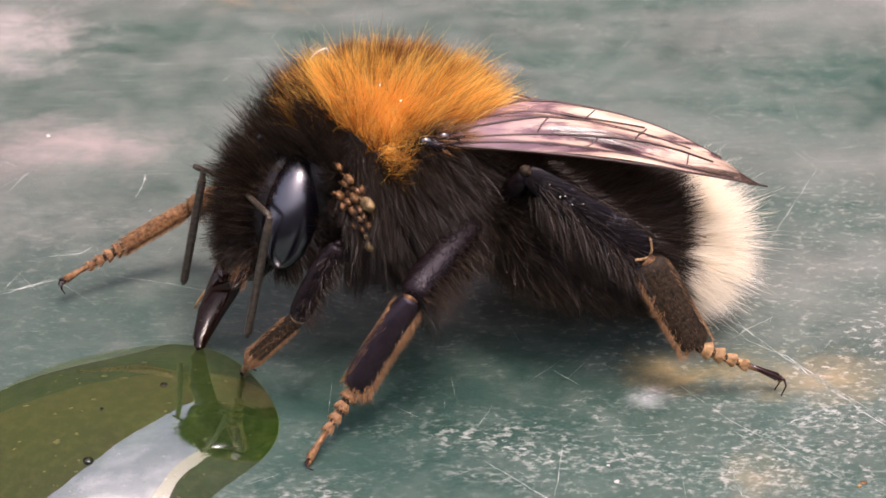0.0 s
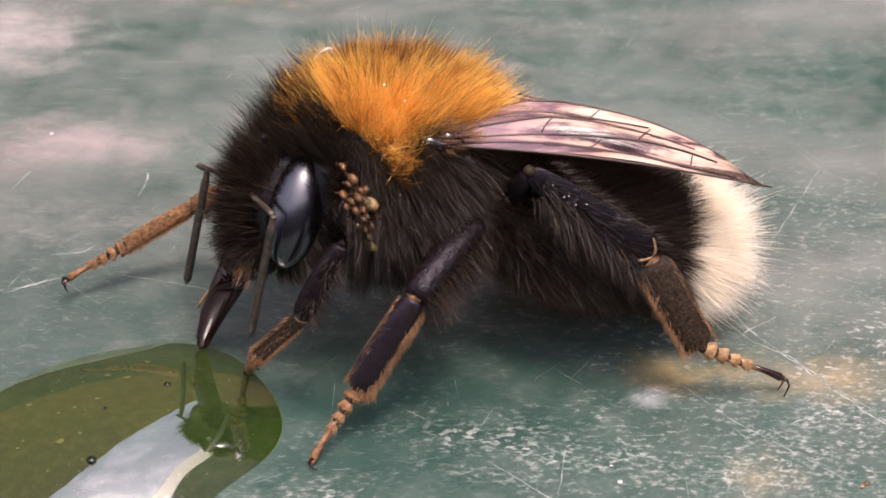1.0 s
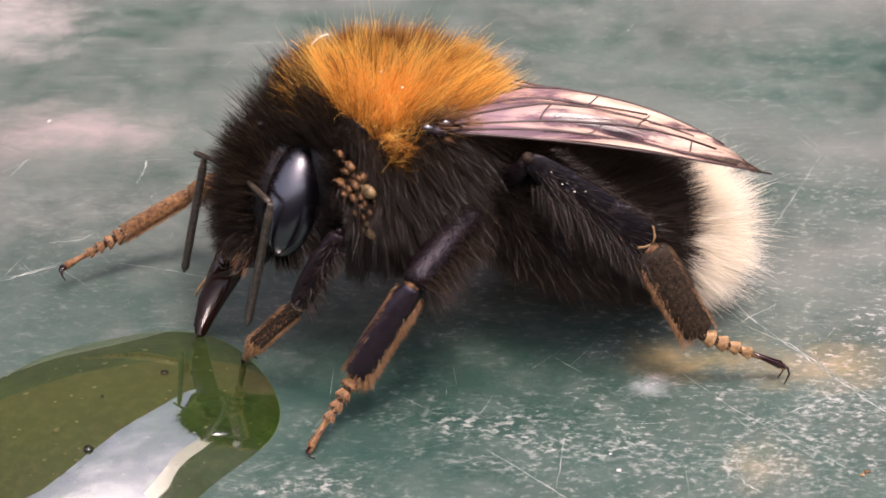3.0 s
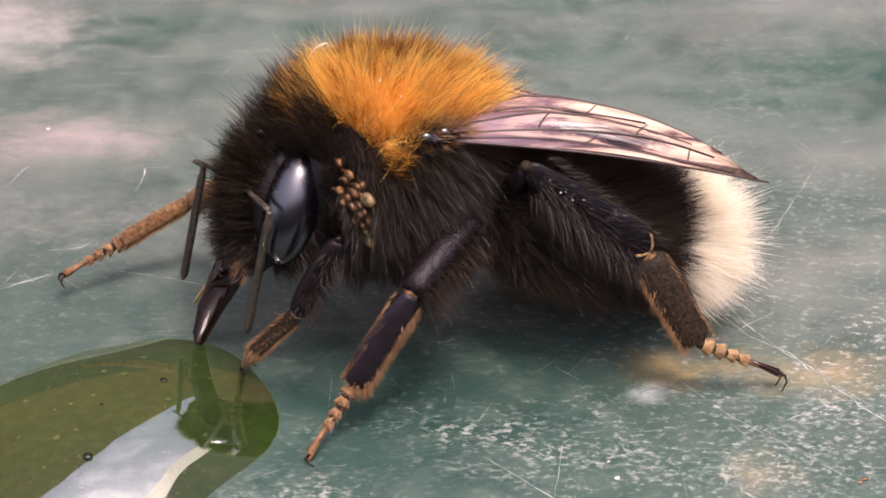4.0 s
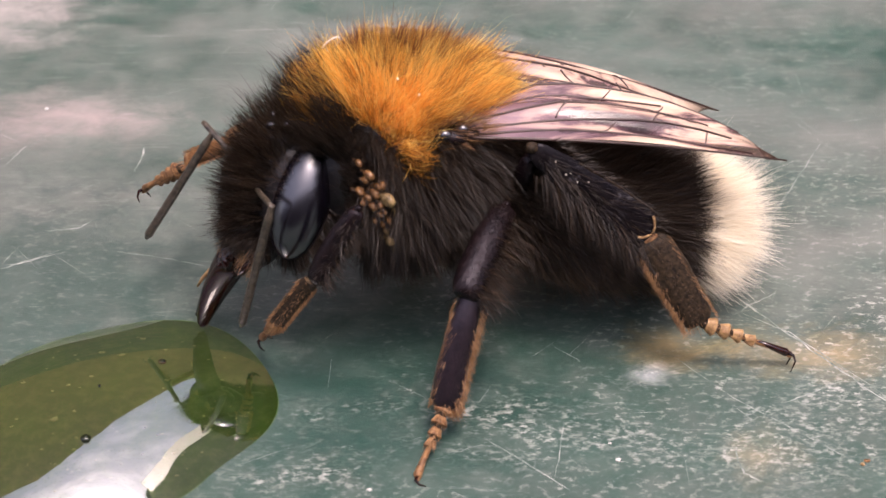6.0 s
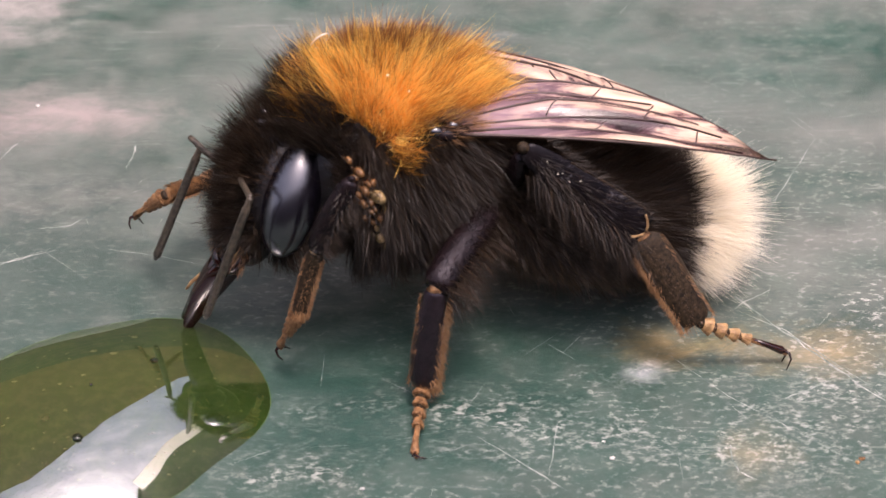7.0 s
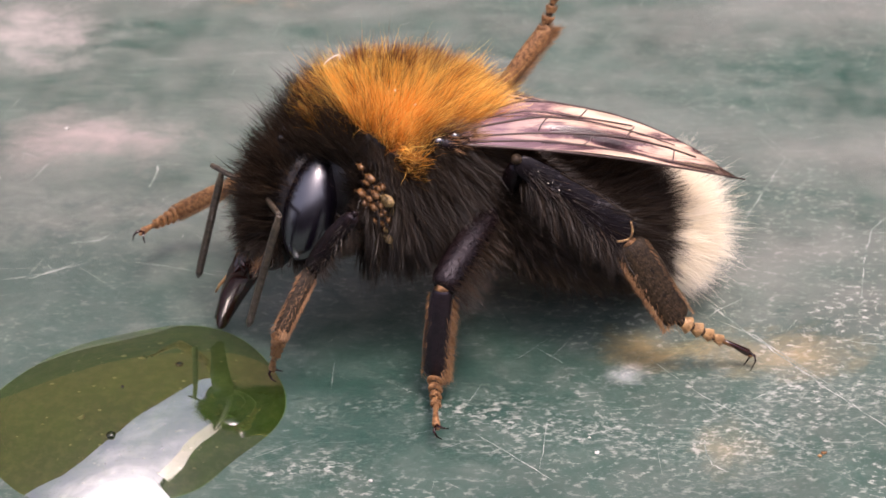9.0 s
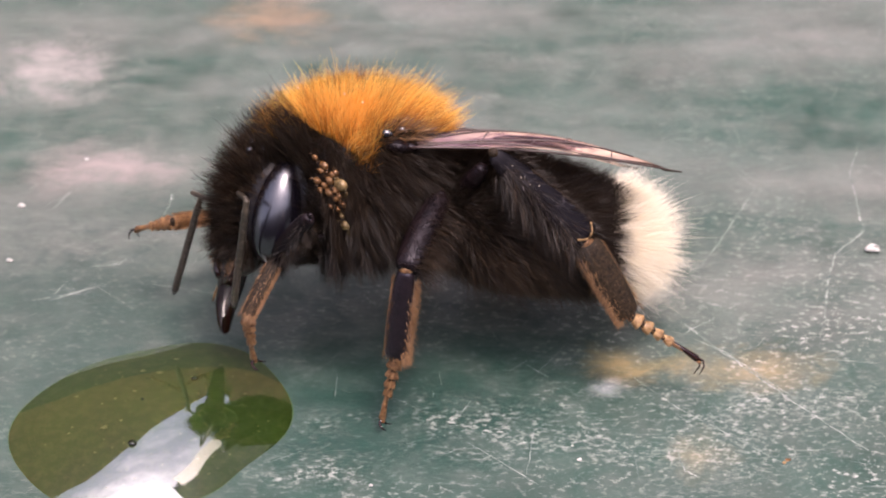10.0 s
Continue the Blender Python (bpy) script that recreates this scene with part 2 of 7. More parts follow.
M_BROWN = hair_material("brown_hair", (0.02, 0.012, 0.007), (0.1, 0.06, 0.032), 0.3)
M_UMBER = hair_material("umber_hair", (0.04, 0.014, 0.004), (0.28, 0.11, 0.025), 0.3)
M_RUSSET = hair_material("russet_hair", (0.22, 0.08, 0.012), (0.7, 0.33, 0.06), 0.4)
M_BLACK = hair_material("black_hair", (0.0015, 0.0012, 0.001), (0.03, 0.02, 0.013), 0.12, 0.4, 0.24)
M_WHITE = hair_material("white_hair", (0.8, 0.72, 0.56), (0.95, 0.9, 0.78), 0.45)
M_GOLD = hair_material("golden_bristle", (0.1, 0.05, 0.022), (0.36, 0.2, 0.09), 0.25)
M_MITE = shell_material("mite_shell", (0.06, 0.026, 0.009), (0.2, 0.1, 0.038), 0.2, 5000)
M_PALE_MITE = shell_material("pale_mite_shell", (0.09, 0.06, 0.022), (0.3, 0.2, 0.09), 0.22, 5000)
M_FIBRE = material("pale_fibre", (0.75, 0.68, 0.55), 0.4)
M_VEIN = material("wing_vein", (0.028, 0.013, 0.01), 0.4)


def wing_film():
    m = material("wing_film", (0.42, 0.3, 0.25), 0.22)
    b, out = m.node_tree.nodes["Principled BSDF"], m.node_tree.nodes["Material Output"]
    b.inputs["Specular IOR Level"].default_value = 0.28
    b.inputs["IOR"].default_value = 1.55
    # pale cells between dark folds, with the sky's sheen put into their colour
    tint = ramp(m, noise_tex(m, coords(m, (0.35, 1.8, 1), 0.12), 900, 5, 0.6, 0.6), [(0.4, (0.015, 0.008, 0.01)), (0.47, (0.11, 0.06, 0.07)), (0.53, (0.44, 0.31, 0.24)), (0.68, (0.66, 0.52, 0.4))])
    # darker towards the tip: smoky film, and no sky sheen put in there
    far = m.node_tree.nodes.new("ShaderNodeSeparateXYZ")
    join(m, coords(m, (100, 100, 100)), far.inputs[0])
    tip_dark = ramp(m, far.outputs[0], [(0.78, (0, 0, 0)), (0.9, (0.92,) * 3)])
    root = ramp(m, far.outputs[0], [(0.12, (0.8,) * 3), (0.4, (0, 0, 0))])
    body = mix(m, root.outputs[0], tint.outputs[0], (0.26, 0.17, 0.2))
    join(m, mix(m, tip_dark.outputs[0], body, (0.035, 0.02, 0.013)), b.inputs["Base Color"])
    t = m.node_tree.nodes.new("ShaderNodeBsdfTransparent")
    t.inputs[0].default_value = (0.75, 0.6, 0.48, 1)
    x = m.node_tree.nodes.new("ShaderNodeMixShader")
    x.inputs[0].default_value = 0.74
    join(m, t.outputs[0], x.inputs[1])
    join(m, b.outputs[0], x.inputs[2])
    join(m, x.outputs[0], out.inputs[0])
    bumped(m, noise_tex(m, coords(m, (0.25, 2.2, 1)), 900, 3), 0.6, 0.0001)
    return m


M_WING = wing_film()


# ---- building ----
def part(name, bm, mat, parent=None, label="", at=None, smooth=True):
    """Links a bmesh, drawn in millimetres, as one mesh object under a thing or a part."""
    me = bpy.data.meshes.new(name)
    bmesh.ops.recalc_face_normals(bm, faces=bm.faces)
    bm.to_mesh(me)
    bm.free()
    me.transform(Matrix.Scale(MM, 4))
    if smooth:
        me.polygons.foreach_set("use_smooth", [True] * len(me.polygons))
    me.materials.append(mat)
    ob = new(name, me)
    if parent:
        ob.parent = parent
    if at:
        ob.matrix_basis = at
    return tagged(ob, label)


def spot(x, y, z, rx=0, ry=0, rz=0):
    """A pose with its place in millimetres."""
    return pose(x * MM, y * MM, z * MM, rx, ry, rz)


def add_loft(bm, rings, n=20, caps=True):
    """Skins rings (centre, radius across, radius up, the way along) into bm."""
    loops = []
    for c, ra, ru, way in rings:
        way = Vector(way).normalized()
        side = Vector((0, 0, 1)).cross(way)
        side = side.normalized() if side.length > 1e-4 else Vector((0, 1, 0))
        up = way.cross(side)
        loops.append([bm.verts.new(Vector(c) + side * (ra * math.cos(a)) + up * (ru * math.sin(a))) for a in (2 * math.pi * i / n for i in range(n))])
    for a, b in zip(loops, loops[1:]):
        for i in range(n):
            bm.faces.new((a[i], a[(i + 1) % n], b[(i + 1) % n], b[i]))
    if caps:
        bm.faces.new(loops[0])
        bm.faces.new(loops[-1])
    return bm


def rod(profile, n=14, bend=0.0, flat=1.0):
    """A limb along x from a profile of (x, radius); bend lifts its middle, flat squeezes it along y."""
    end = profile[-1][0]
    return add_loft(bmesh.new(), [((x, 0, bend * math.sin(math.pi * x / end)), r * flat, r, (1, 0, 0)) for x, r in profile], n)


def add_ball(bm, centre, radii, turn=None, seg=24, rings=14):
    m = Matrix.Translation(centre) @ (turn or Matrix()) @ Matrix.Diagonal((*radii, 1))
    bmesh.ops.create_uvsphere(bm, u_segments=seg, v_segments=rings, radius=1, matrix=m)
    return bm


def tube(points, radius, n=6, taper=1.0):
    pts = [Vector(p) for p in points]
    rings = []
    for i, p in enumerate(pts):
        way = pts[min(i + 1, len(pts) - 1)] - pts[max(i - 1, 0)]
        r = radius * (1 + (taper - 1) * i / (len(pts) - 1))
        rings.append((p, r, r, way))
    return add_loft(bmesh.new(), rings, n)


rng = np.random.default_rng(7)


def fur(name, points, normals, lengths, lean, mat, parent, label="", width=0.03, jitter=0.25, droop=0.25, segments=3, clump=0.0, clumps=0):
    """Many tapered hair blades in one mesh; hairs of one clump draw together at their tips. Arrays n x 3, in millimetres."""
    n = len(points)
    lengths = np.where(rng.uniform(0, 1, n) < 0.1, lengths * 1.45, lengths)
    way = normals + lean + rng.normal(0, jitter, (n, 3))
    way /= np.linalg.norm(way, axis=1, keepdims=True)
    side = np.cross(way, rng.normal(0, 1, (n, 3)))
    side /= np.linalg.norm(side, axis=1, keepdims=True)
    curl = lean * droop + rng.normal(0, 0.1, (n, 3)) + np.array([0, 0, -0.05])
    if clumps:
        heart = rng.choice(n, clumps, replace=False)
        own = np.concatenate([np.argmin(((points[k:k + 4000, None] - points[heart][None]) ** 2).sum(2), 1) for k in range(0, n, 4000)])
        tuft = points[heart] + (normals[heart] + lean[heart] + rng.normal(0, 0.22, (clumps, 3))) * (np.mean(lengths) / 1.15)
        grip = clump * rng.uniform(0.2, 1.0, n)[:, None]
        curl = curl + (tuft[own] - points - way * lengths[:, None]) / lengths[:, None] * grip
    rows = []
    for s in range(segments + 1):
        f = s / segments
        c = points + lengths[:, None] * (way * f + curl * f * f)
        w = width * (1 - f) ** 0.7
        rows += [c - side * w / 2, c + side * w / 2] if s < segments else [c]
    k = len(rows)
    verts = np.stack(rows, 1).reshape(-1, 3) * MM
    quads = np.array([[2 * s, 2 * s + 1, 2 * s + 3, 2 * s + 2] for s in range(segments - 1)])
    base = np.arange(n)[:, None, None] * k
    q = (quads[None] + base).reshape(-1, 4)
    t = (np.array([[2 * segments - 2, 2 * segments - 1, 2 * segments]])[None] + base).reshape(-1, 3)
    me = bpy.data.meshes.new(name)
    me.vertices.add(len(verts))
    me.vertices.foreach_set("co", verts.ravel())
    me.loops.add(q.size + t.size)
    me.loops.foreach_set("vertex_index", np.concatenate([q.ravel(), t.ravel()]))
    me.polygons.add(len(q) + len(t))
    me.polygons.foreach_set("loop_start", np.concatenate([np.arange(len(q)) * 4, q.size + np.arange(len(t)) * 3]))
    me.update(calc_edges=True)
    me.materials.append(mat)
    ob = new(name, me)
    ob.parent = parent
    return tagged(ob, label, kind="stuff")


def on_ball(n, centre, radii):
    d = rng.normal(0, 1, (n, 3))
    d /= np.linalg.norm(d, axis=1, keepdims=True)
    nor = d / np.array(radii)
    nor /= np.linalg.norm(nor, axis=1, keepdims=True)
    return np.array(centre) + d * np.array(radii), nor, d


# ---- the table ----
def slab(name, x0, y0, x1, y1, z0, z1, mat, label):
    bm = bmesh.new()
    bmesh.ops.create_cube(bm, size=1, matrix=Matrix.Translation(((x0 + x1) / 2, (y0 + y1) / 2, (z0 + z1) / 2)) @ Matrix.Diagonal((x1 - x0, y1 - y0, z1 - z0, 1)))
    return tagged(part(name, bm, mat, smooth=False), label, "setting", kind="structure")


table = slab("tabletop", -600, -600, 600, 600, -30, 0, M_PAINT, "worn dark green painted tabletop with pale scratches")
slab("table_base", -300, -300, 300, 300, -750, -30, M_PAINT, "plain green painted block under the tabletop")
# added out of view: blocks low sky behind the viewer and darkens reflections
slab("sky_blocker_near", -5000, -1800, 5000, -1600, -750, 1000, M_HOUSE, "plain brown wall added unseen behind the viewer to block low sky")


def flat_wall(name, line, y0, y1, mat, label):
    """A plain wall with a sloping outline (x and z in metres) between two depths in millimetres."""
    bm = bmesh.new()
    front = [bm.verts.new((x * 1000, y0, z * 1000)) for x, z in line]
    back = [bm.verts.new((x * 1000, y1, z * 1000)) for x, z in line]
    bm.faces.new(front)
    bm.faces.new(back[::-1])
    for i in range(len(line)):
        k = (i + 1) % len(line)
        bm.faces.new((front[i], back[i], back[k], front[k]))
    return tagged(part(name, bm, mat, smooth=False), label, "setting", kind="structure")


# beyond the table: a dark steep roof slope, and a tall house wall with a pale leaning corner board; sky shows between
flat_wall("wall_far", [(-9, -0.75), (1.2, -0.75), (1.2, 2.3), (0.8, 2.0), (0.5, 1.8), (0.34, 1.4), (0.2, 1.55), (-0.14, 2.65), (-0.55, 4.0), (-1.85, 6.74), (-3.1, 8.58), (-9, 8.58)], 2500, 2600, M_HEDGE, "plain dark roof slope beyond the table")
flat_wall("trim", [(0.81, -0.75), (1.08, -0.75), (1.42, 3.12), (2.10, 6.03), (2.13, 9.15), (1.88, 11.84), (1.61, 15.60), (1.13, 15.06), (1.51, 7.75), (1.37, 4.73), (0.97, 2.15)], 2690, 2698, M_CREAM, "cream corner board on the house wall")
flat_wall("wall_right", [(1.03, -0.75), (37.80, -0.75), (37.80, 25.92), (1.30, 25.92), (1.57, 15.66), (1.84, 11.88), (2.08, 9.18), (2.05, 6.05), (1.37, 3.13)], 2700, 2900, M_HOUSE, "plain dark house wall beyond the table")
# added out of view so that the drop's rim reflects something dark
slab("reflection_wall_low", -9000, 2300, 9000, 2400, -750, 700, M_HOUSE, "low dark wall added unseen to darken the drop's rim reflection")
slab("ground", -300000, -300000, 300000, 300000, -1000, -750, M_GROUND, "grey ground far around the table")


def scratch(points, width, lift=0.005):
    """A pale scored line on the paint, as a thin low ridge."""
    pts = [Vector((x, y, 0)) for x, y in points]
    fine = []
    for i in range(len(pts) - 1):
        for k in range(6):
            fine.append(pts[i].lerp(pts[i + 1], k / 6))
    fine.append(pts[-1])
    bm, rows = bmesh.new(), []
    for i, p in enumerate(fine):
        way = (fine[min(i + 1, len(fine) - 1)] - fine[max(i - 1, 0)]).normalized()
        side = Vector((-way.y, way.x, 0))
        w = width * 0.42 * (0.35 + 0.65 * math.sin(math.pi * (i + 0.5) / len(fine))) * random.uniform(0.5, 1.2)
        p = p + side * random.gauss(0, width * 0.3)
        rows.append([bm.verts.new(p + side * w), bm.verts.new(p + Vector((0, 0, lift))), bm.verts.new(p - side * w)])
    for a, b in zip(rows, rows[1:]):
        for k in range(2):
            bm.faces.new((a[k], a[k + 1], b[k + 1], b[k]))
    return part("scratch", bm, M_SCRATCH, table, "pale scratch")


scratch([(12.70, 5.45), (11.33, 2.69), (10.06, 0.34)], 0.050)
scratch([(8.97, -2.94), (10.71, -5.18), (12.20, -7.18), (14.62, -9.95)], 0.090)
scratch([(8.68, -3.47), (10.42, -4.72), (12.80, -7.61)], 0.040)
scratch([(-13.76, -1.55), (-12.77, -1.11), (-11.77, -0.63)], 0.050)
scratch([(-10.15, -0.62), (-8.62, -0.98), (-7.09, -1.43)], 0.045)
scratch([(-9.95, 5.49), (-9.89, 4.55), (-10.09, 3.82)], 0.070)
scratch([(-14.32, 4.23), (-13.91, 5.23), (-13.23, 5.74)], 0.050)
scratch([(1.21, -9.47), (2.76, -10.90), (3.51, -11.65)], 0.040)
scratch([(10.23, -2.77), (9.39, -3.33), (8.81, -3.89)], 0.050)
scratch([(9.85, -7.99), (10.73, -7.48), (11.62, -6.97)], 0.050)
scratch([(6.93, -5.93), (8.41, -7.74), (11.73, -10.67)], 0.040)
scratch([(8.26, -9.84), (8.26, -10.43), (8.39, -10.95), (8.97, -11.41)], 0.060)
scratch([(17.23, 8.75), (16.52, 6.35), (16.48, 4.05), (16.46, 2.57), (15.18, 1.13), (14.56, -0.95), (14.16, -2.95)], 0.060)
scratch([(3.37, -5.39), (4.09, -6.06)], 0.030)
scratch([(4.32, -4.99), (3.77, -5.79)], 0.030)
scratch([(-14.50, -1.59), (-13.13, -1.25), (-11.96, -0.57)], 0.050)
scratch([(-12.53, 0.46), (-11.52, 0.63), (-10.96, 1.16)], 0.045)
scratch([(3.48, -8.74), (3.30, -10.20), (3.14, -11.14)], 0.030)
scratch([(12.89, -4.94), (14.22, -5.19), (15.72, -5.38)], 0.040)


def fine_scratches():
    """Short hairline scores all over the paint near the drop."""
    r, verts, faces = random.Random(4), [], []
    for k in range(420):
        x, y, a, ln = r.uniform(-22, 22), r.uniform(-13, 26), r.gauss(0.05, 0.5), r.uniform(0.3, 2.2)
        if r.random() < 0.25:
            a += 1.2
        dx, dy, w = math.cos(a) * ln / 2, math.sin(a) * ln / 2, r.uniform(0.006, 0.018)
        i = len(verts)
        verts += [(x - dx, y - dy, 0.003), (x - dy / ln * w, y + dx / ln * w, 0.004), (x + dx, y + dy, 0.003), (x + dy / ln * w, y - dx / ln * w, 0.004)]
        faces.append((i, i + 1, i + 2, i + 3))
    me = bpy.data.meshes.new("fine_scratches")
    me.from_pydata([tuple(c * MM for c in v) for v in verts], [], faces)
    me.materials.append(M_SCRATCH)
    ob = new("fine_scratches", me)
    ob.parent = table
    return tagged(ob, "hairline scratches", kind="stuff")


fine_scratches()


def crumb(x, y, r, mat, label):
    bm = bmesh.new()
    bmesh.ops.create_icosphere(bm, subdivisions=2, radius=r * 0.8, matrix=Matrix.Translation((x, y, r * 0.45)) @ Matrix.Diagonal((1.2, 0.9, 0.6, 1)))
    for v in bm.verts:
        v.co += Vector((random.gauss(0, 1), random.gauss(0, 1), random.gauss(0, 0.5))) * r * 0.15
        v.co.z = max(v.co.z, 0.0)
    return tagged(part("crumb", bm, mat), label, "crumb", "crumbs on the table")


crumb(11.85, -10.48, 0.09, M_RUST, "tiny rust brown crumb on green paint")
crumb(11.70, -10.62, 0.07, M_TAN, "tiny rust brown crumb on green paint")
crumb(4.93, -10.43, 0.08, M_CHALK, "tiny white crumb on green paint")
crumb(4.74, -9.72, 0.05, M_CHALK, "tiny white crumb on green paint")
crumb(-15.58, 4.34, 0.14, M_CHALK, "small white crumb on green paint")
crumb(-13.47, 7.55, 0.09, M_CHALK, "small white crumb on green paint")
crumb(16.57, 1.31, 0.28, M_CHALK, "small white flake on green paint")
crumb(-1.96, -11.66, 0.07, M_CHALK, "tiny white crumb on green paint")
crumb(-15.55, 0.81, 0.13, M_CHALK, "small white crumb on green paint")



# ---- the drop ----
DROP_C = (-9.3, -8.9)


def drop_edge(t, r=1.0):
    """The drop's radius towards the angle t: uneven at the rim, rounder further in."""
    body = 4.472 - 0.141 * math.cos(t) + 0.485 * math.sin(t) + 0.193 * math.cos(2 * t) + 0.373 * math.sin(2 * t)
    rim = -0.109 * math.cos(3 * t) + 0.026 * math.sin(3 * t) + 0.048 * math.cos(5 * t) + 0.062 * math.sin(5 * t) + 0.091 * math.cos(6 * t) + 0.018 * math.sin(6 * t)
    return body + rim * r ** 4


def drop_bm(height):
    """A low rounded puddle."""
    bm, rings, n = bmesh.new(), [], 120
    for k in range(31):
        r = 1 - (1 - k / 30) ** 2 if k else 0.0
        z = height * (1 - r * r)
        ring = []
        for i in range(n):
            t = 2 * math.pi * i / n
            ring.append(bm.verts.new((DROP_C[0] + drop_edge(t, r) * r * math.cos(t), DROP_C[1] + drop_edge(t, r) * r * math.sin(t), z - 0.03)))
            if k == 0:
                break
        rings.append(ring)
    for i in range(n):
        bm.faces.new((rings[0][0], rings[1][i], rings[1][(i + 1) % n]))
    for p, q in zip(rings[1:], rings[2:]):
        for i in range(n):
            bm.faces.new((p[i], q[i], q[(i + 1) % n], p[(i + 1) % n]))
    bm.faces.new(rings[-1])
    return bm


drop = tagged(part("water_drop", drop_bm(0.9), M_DROP), "flat clear drop of sugar water on green paint", "drop")


def wet_bm():
    """The soaked patch of paint under the water."""
    bm = bmesh.new()
    bm.faces.new([bm.verts.new((DROP_C[0] + drop_edge(t) * 0.985 * math.cos(t), DROP_C[1] + drop_edge(t) * 0.985 * math.sin(t), 0.004)) for t in (2 * math.pi * i / 120 for i in range(120))])
    return bm


part("wet_patch", wet_bm(), M_WET, drop, "deep green wet paint")
part("bubble", add_ball(bmesh.new(), (-8.07, -6.85, 0.6), (0.13, 0.13, 0.1), None, 14, 10), M_BUBBLE, drop, "tiny dark bubble")
part("bubble", add_ball(bmesh.new(), (-9.83, -10.36, 0.76), (0.15, 0.15, 0.1), None, 14, 10), M_BUBBLE, drop, "tiny dark bubble")
part("bubble", add_ball(bmesh.new(), (-9.7, -8.2, 0.86), (0.05, 0.05, 0.03), None, 14, 10), M_BUBBLE, drop, "tiny dark bubble")


def silt(x, y, r):
    """An irregular pale grain lying under the water."""
    bm = add_ball(bmesh.new(), (x, y, 0.015), (r, r * 0.6, 0.02), None, 10, 6)
    for v in bm.verts:
        v.co.x += random.gauss(0, r * 0.3)
        v.co.y += random.gauss(0, r * 0.22)
    part("fleck", bm, M_SILT, drop, "pale fleck under the water")


for x, y, r in ((-9.92, -6.06, 0.09), (-9.34, -6.19, 0.09), (-10.89, -9.04, 0.11), (-10.37, -8.74, 0.06), (-8.83, -5.31, 0.08), (-7.93, -7.36, 0.06), (-12.02, -7.36, 0.08), (-10.07, -7.23, 0.06), (-10.68, -7.61, 0.06)):
    silt(x, y, r)
for k in range(70):
    a, f = random.uniform(0, 6.28), math.sqrt(random.uniform(0, 0.8))
    silt(DROP_C[0] + drop_edge(a) * 0.92 * f * math.cos(a), DROP_C[1] + drop_edge(a) * 0.92 * f * math.sin(a), random.uniform(0.015, 0.05))


def swirl(f, a0, a1):
    """A faint flow line in the syrup, along the drop's edge."""
    pts = []
    for k in range(25):
        t = radians(a0 + (a1 - a0) * k / 24)
        r = drop_edge(t) * (f + 0.012 * math.sin(3 * t))
        pts.append((DROP_C[0] + r * math.cos(t), DROP_C[1] + r * math.sin(t), 0.012))
    part("flow_line", tube(pts, 0.009, 5, 0.5), M_FLOW, drop, "faint flow line in the syrup")


for f, a0, a1 in ((0.87, 70, 195), (0.845, 82, 200), (0.82, 76, 160), (0.80, 110, 190), (0.77, 72, 145), (0.73, 95, 185), (0.70, 80, 130), (0.66, 100, 170), (0.61, 85, 125)):
    swirl(f, a0, a1)

# ---- the bumblebee ----
bee = new("bumblebee")
tagged(bee, "bumblebee with orange thorax, black body and white tail, drinking", "bumblebee")

THORAX_C, THORAX_R = (0.1, 0.0, 5.55), (3.15, 2.75, 2.75)
thorax = part("thorax", add_ball(bmesh.new(), THORAX_C, THORAX_R), M_SKIN, bee)
# abdomen: (x, z of the centre, half width, half height)
RINGS = [(-2.0, 4.8, 1.0, 1.0), (-2.7, 4.55, 2.0, 1.6), (-3.6, 4.25, 2.7, 1.9), (-4.8, 3.88, 2.95, 1.98), (-6.0, 3.58, 2.95, 1.93), (-7.2, 3.22, 2.7, 1.82), (-8.2, 2.92, 2.25, 1.6), (-9.0, 2.72, 1.65, 1.25), (-9.6, 2.55, 0.9, 0.75), (-9.85, 2.5, 0.3, 0.3)]


def abdomen_bm():
    bm, rings = bmesh.new(), []
    for i in range(37):
        f = i / 36 * (len(RINGS) - 1)
        k = min(int(f), len(RINGS) - 2)
        x, z, w, h = (a + (b - a) * (f - k) for a, b in zip(RINGS[k], RINGS[k + 1]))
        rings.append(((x, 0, z), w, h, (-1, 0, -0.25)))
    return add_loft(bm, rings, 32)


abdomen = part("abdomen", abdomen_bm(), M_SKIN, bee)


def on_abdomen(n):
    xs = np.array([r[0] for r in RINGS])[::-1]
    cols = np.array([r[1:] for r in RINGS])[::-1]
    x = rng.uniform(-9.85, -2.4, n)
    z, w, h = (np.interp(x, xs, cols[:, k]) for k in range(3))
    keep = rng.uniform(0, 3.1, n) < w + 0.2
    x, z, w, h = x[keep], z[keep], w[keep], h[keep]
    a = rng.uniform(0, 2 * math.pi, len(x))
    p = np.stack([x, w * np.cos(a), z + h * np.sin(a)], 1)
    slope = np.interp(x, xs[1:] - np.diff(xs) / 2, np.diff(cols[:, 1]) / np.diff(xs))
    nor = np.stack([-slope, np.cos(a) / w, np.sin(a) / h], 1)
    nor[:, 1:] /= np.linalg.norm(nor[:, 1:], axis=1, keepdims=True)
    nor /= np.linalg.norm(nor, axis=1, keepdims=True)
    return p, nor


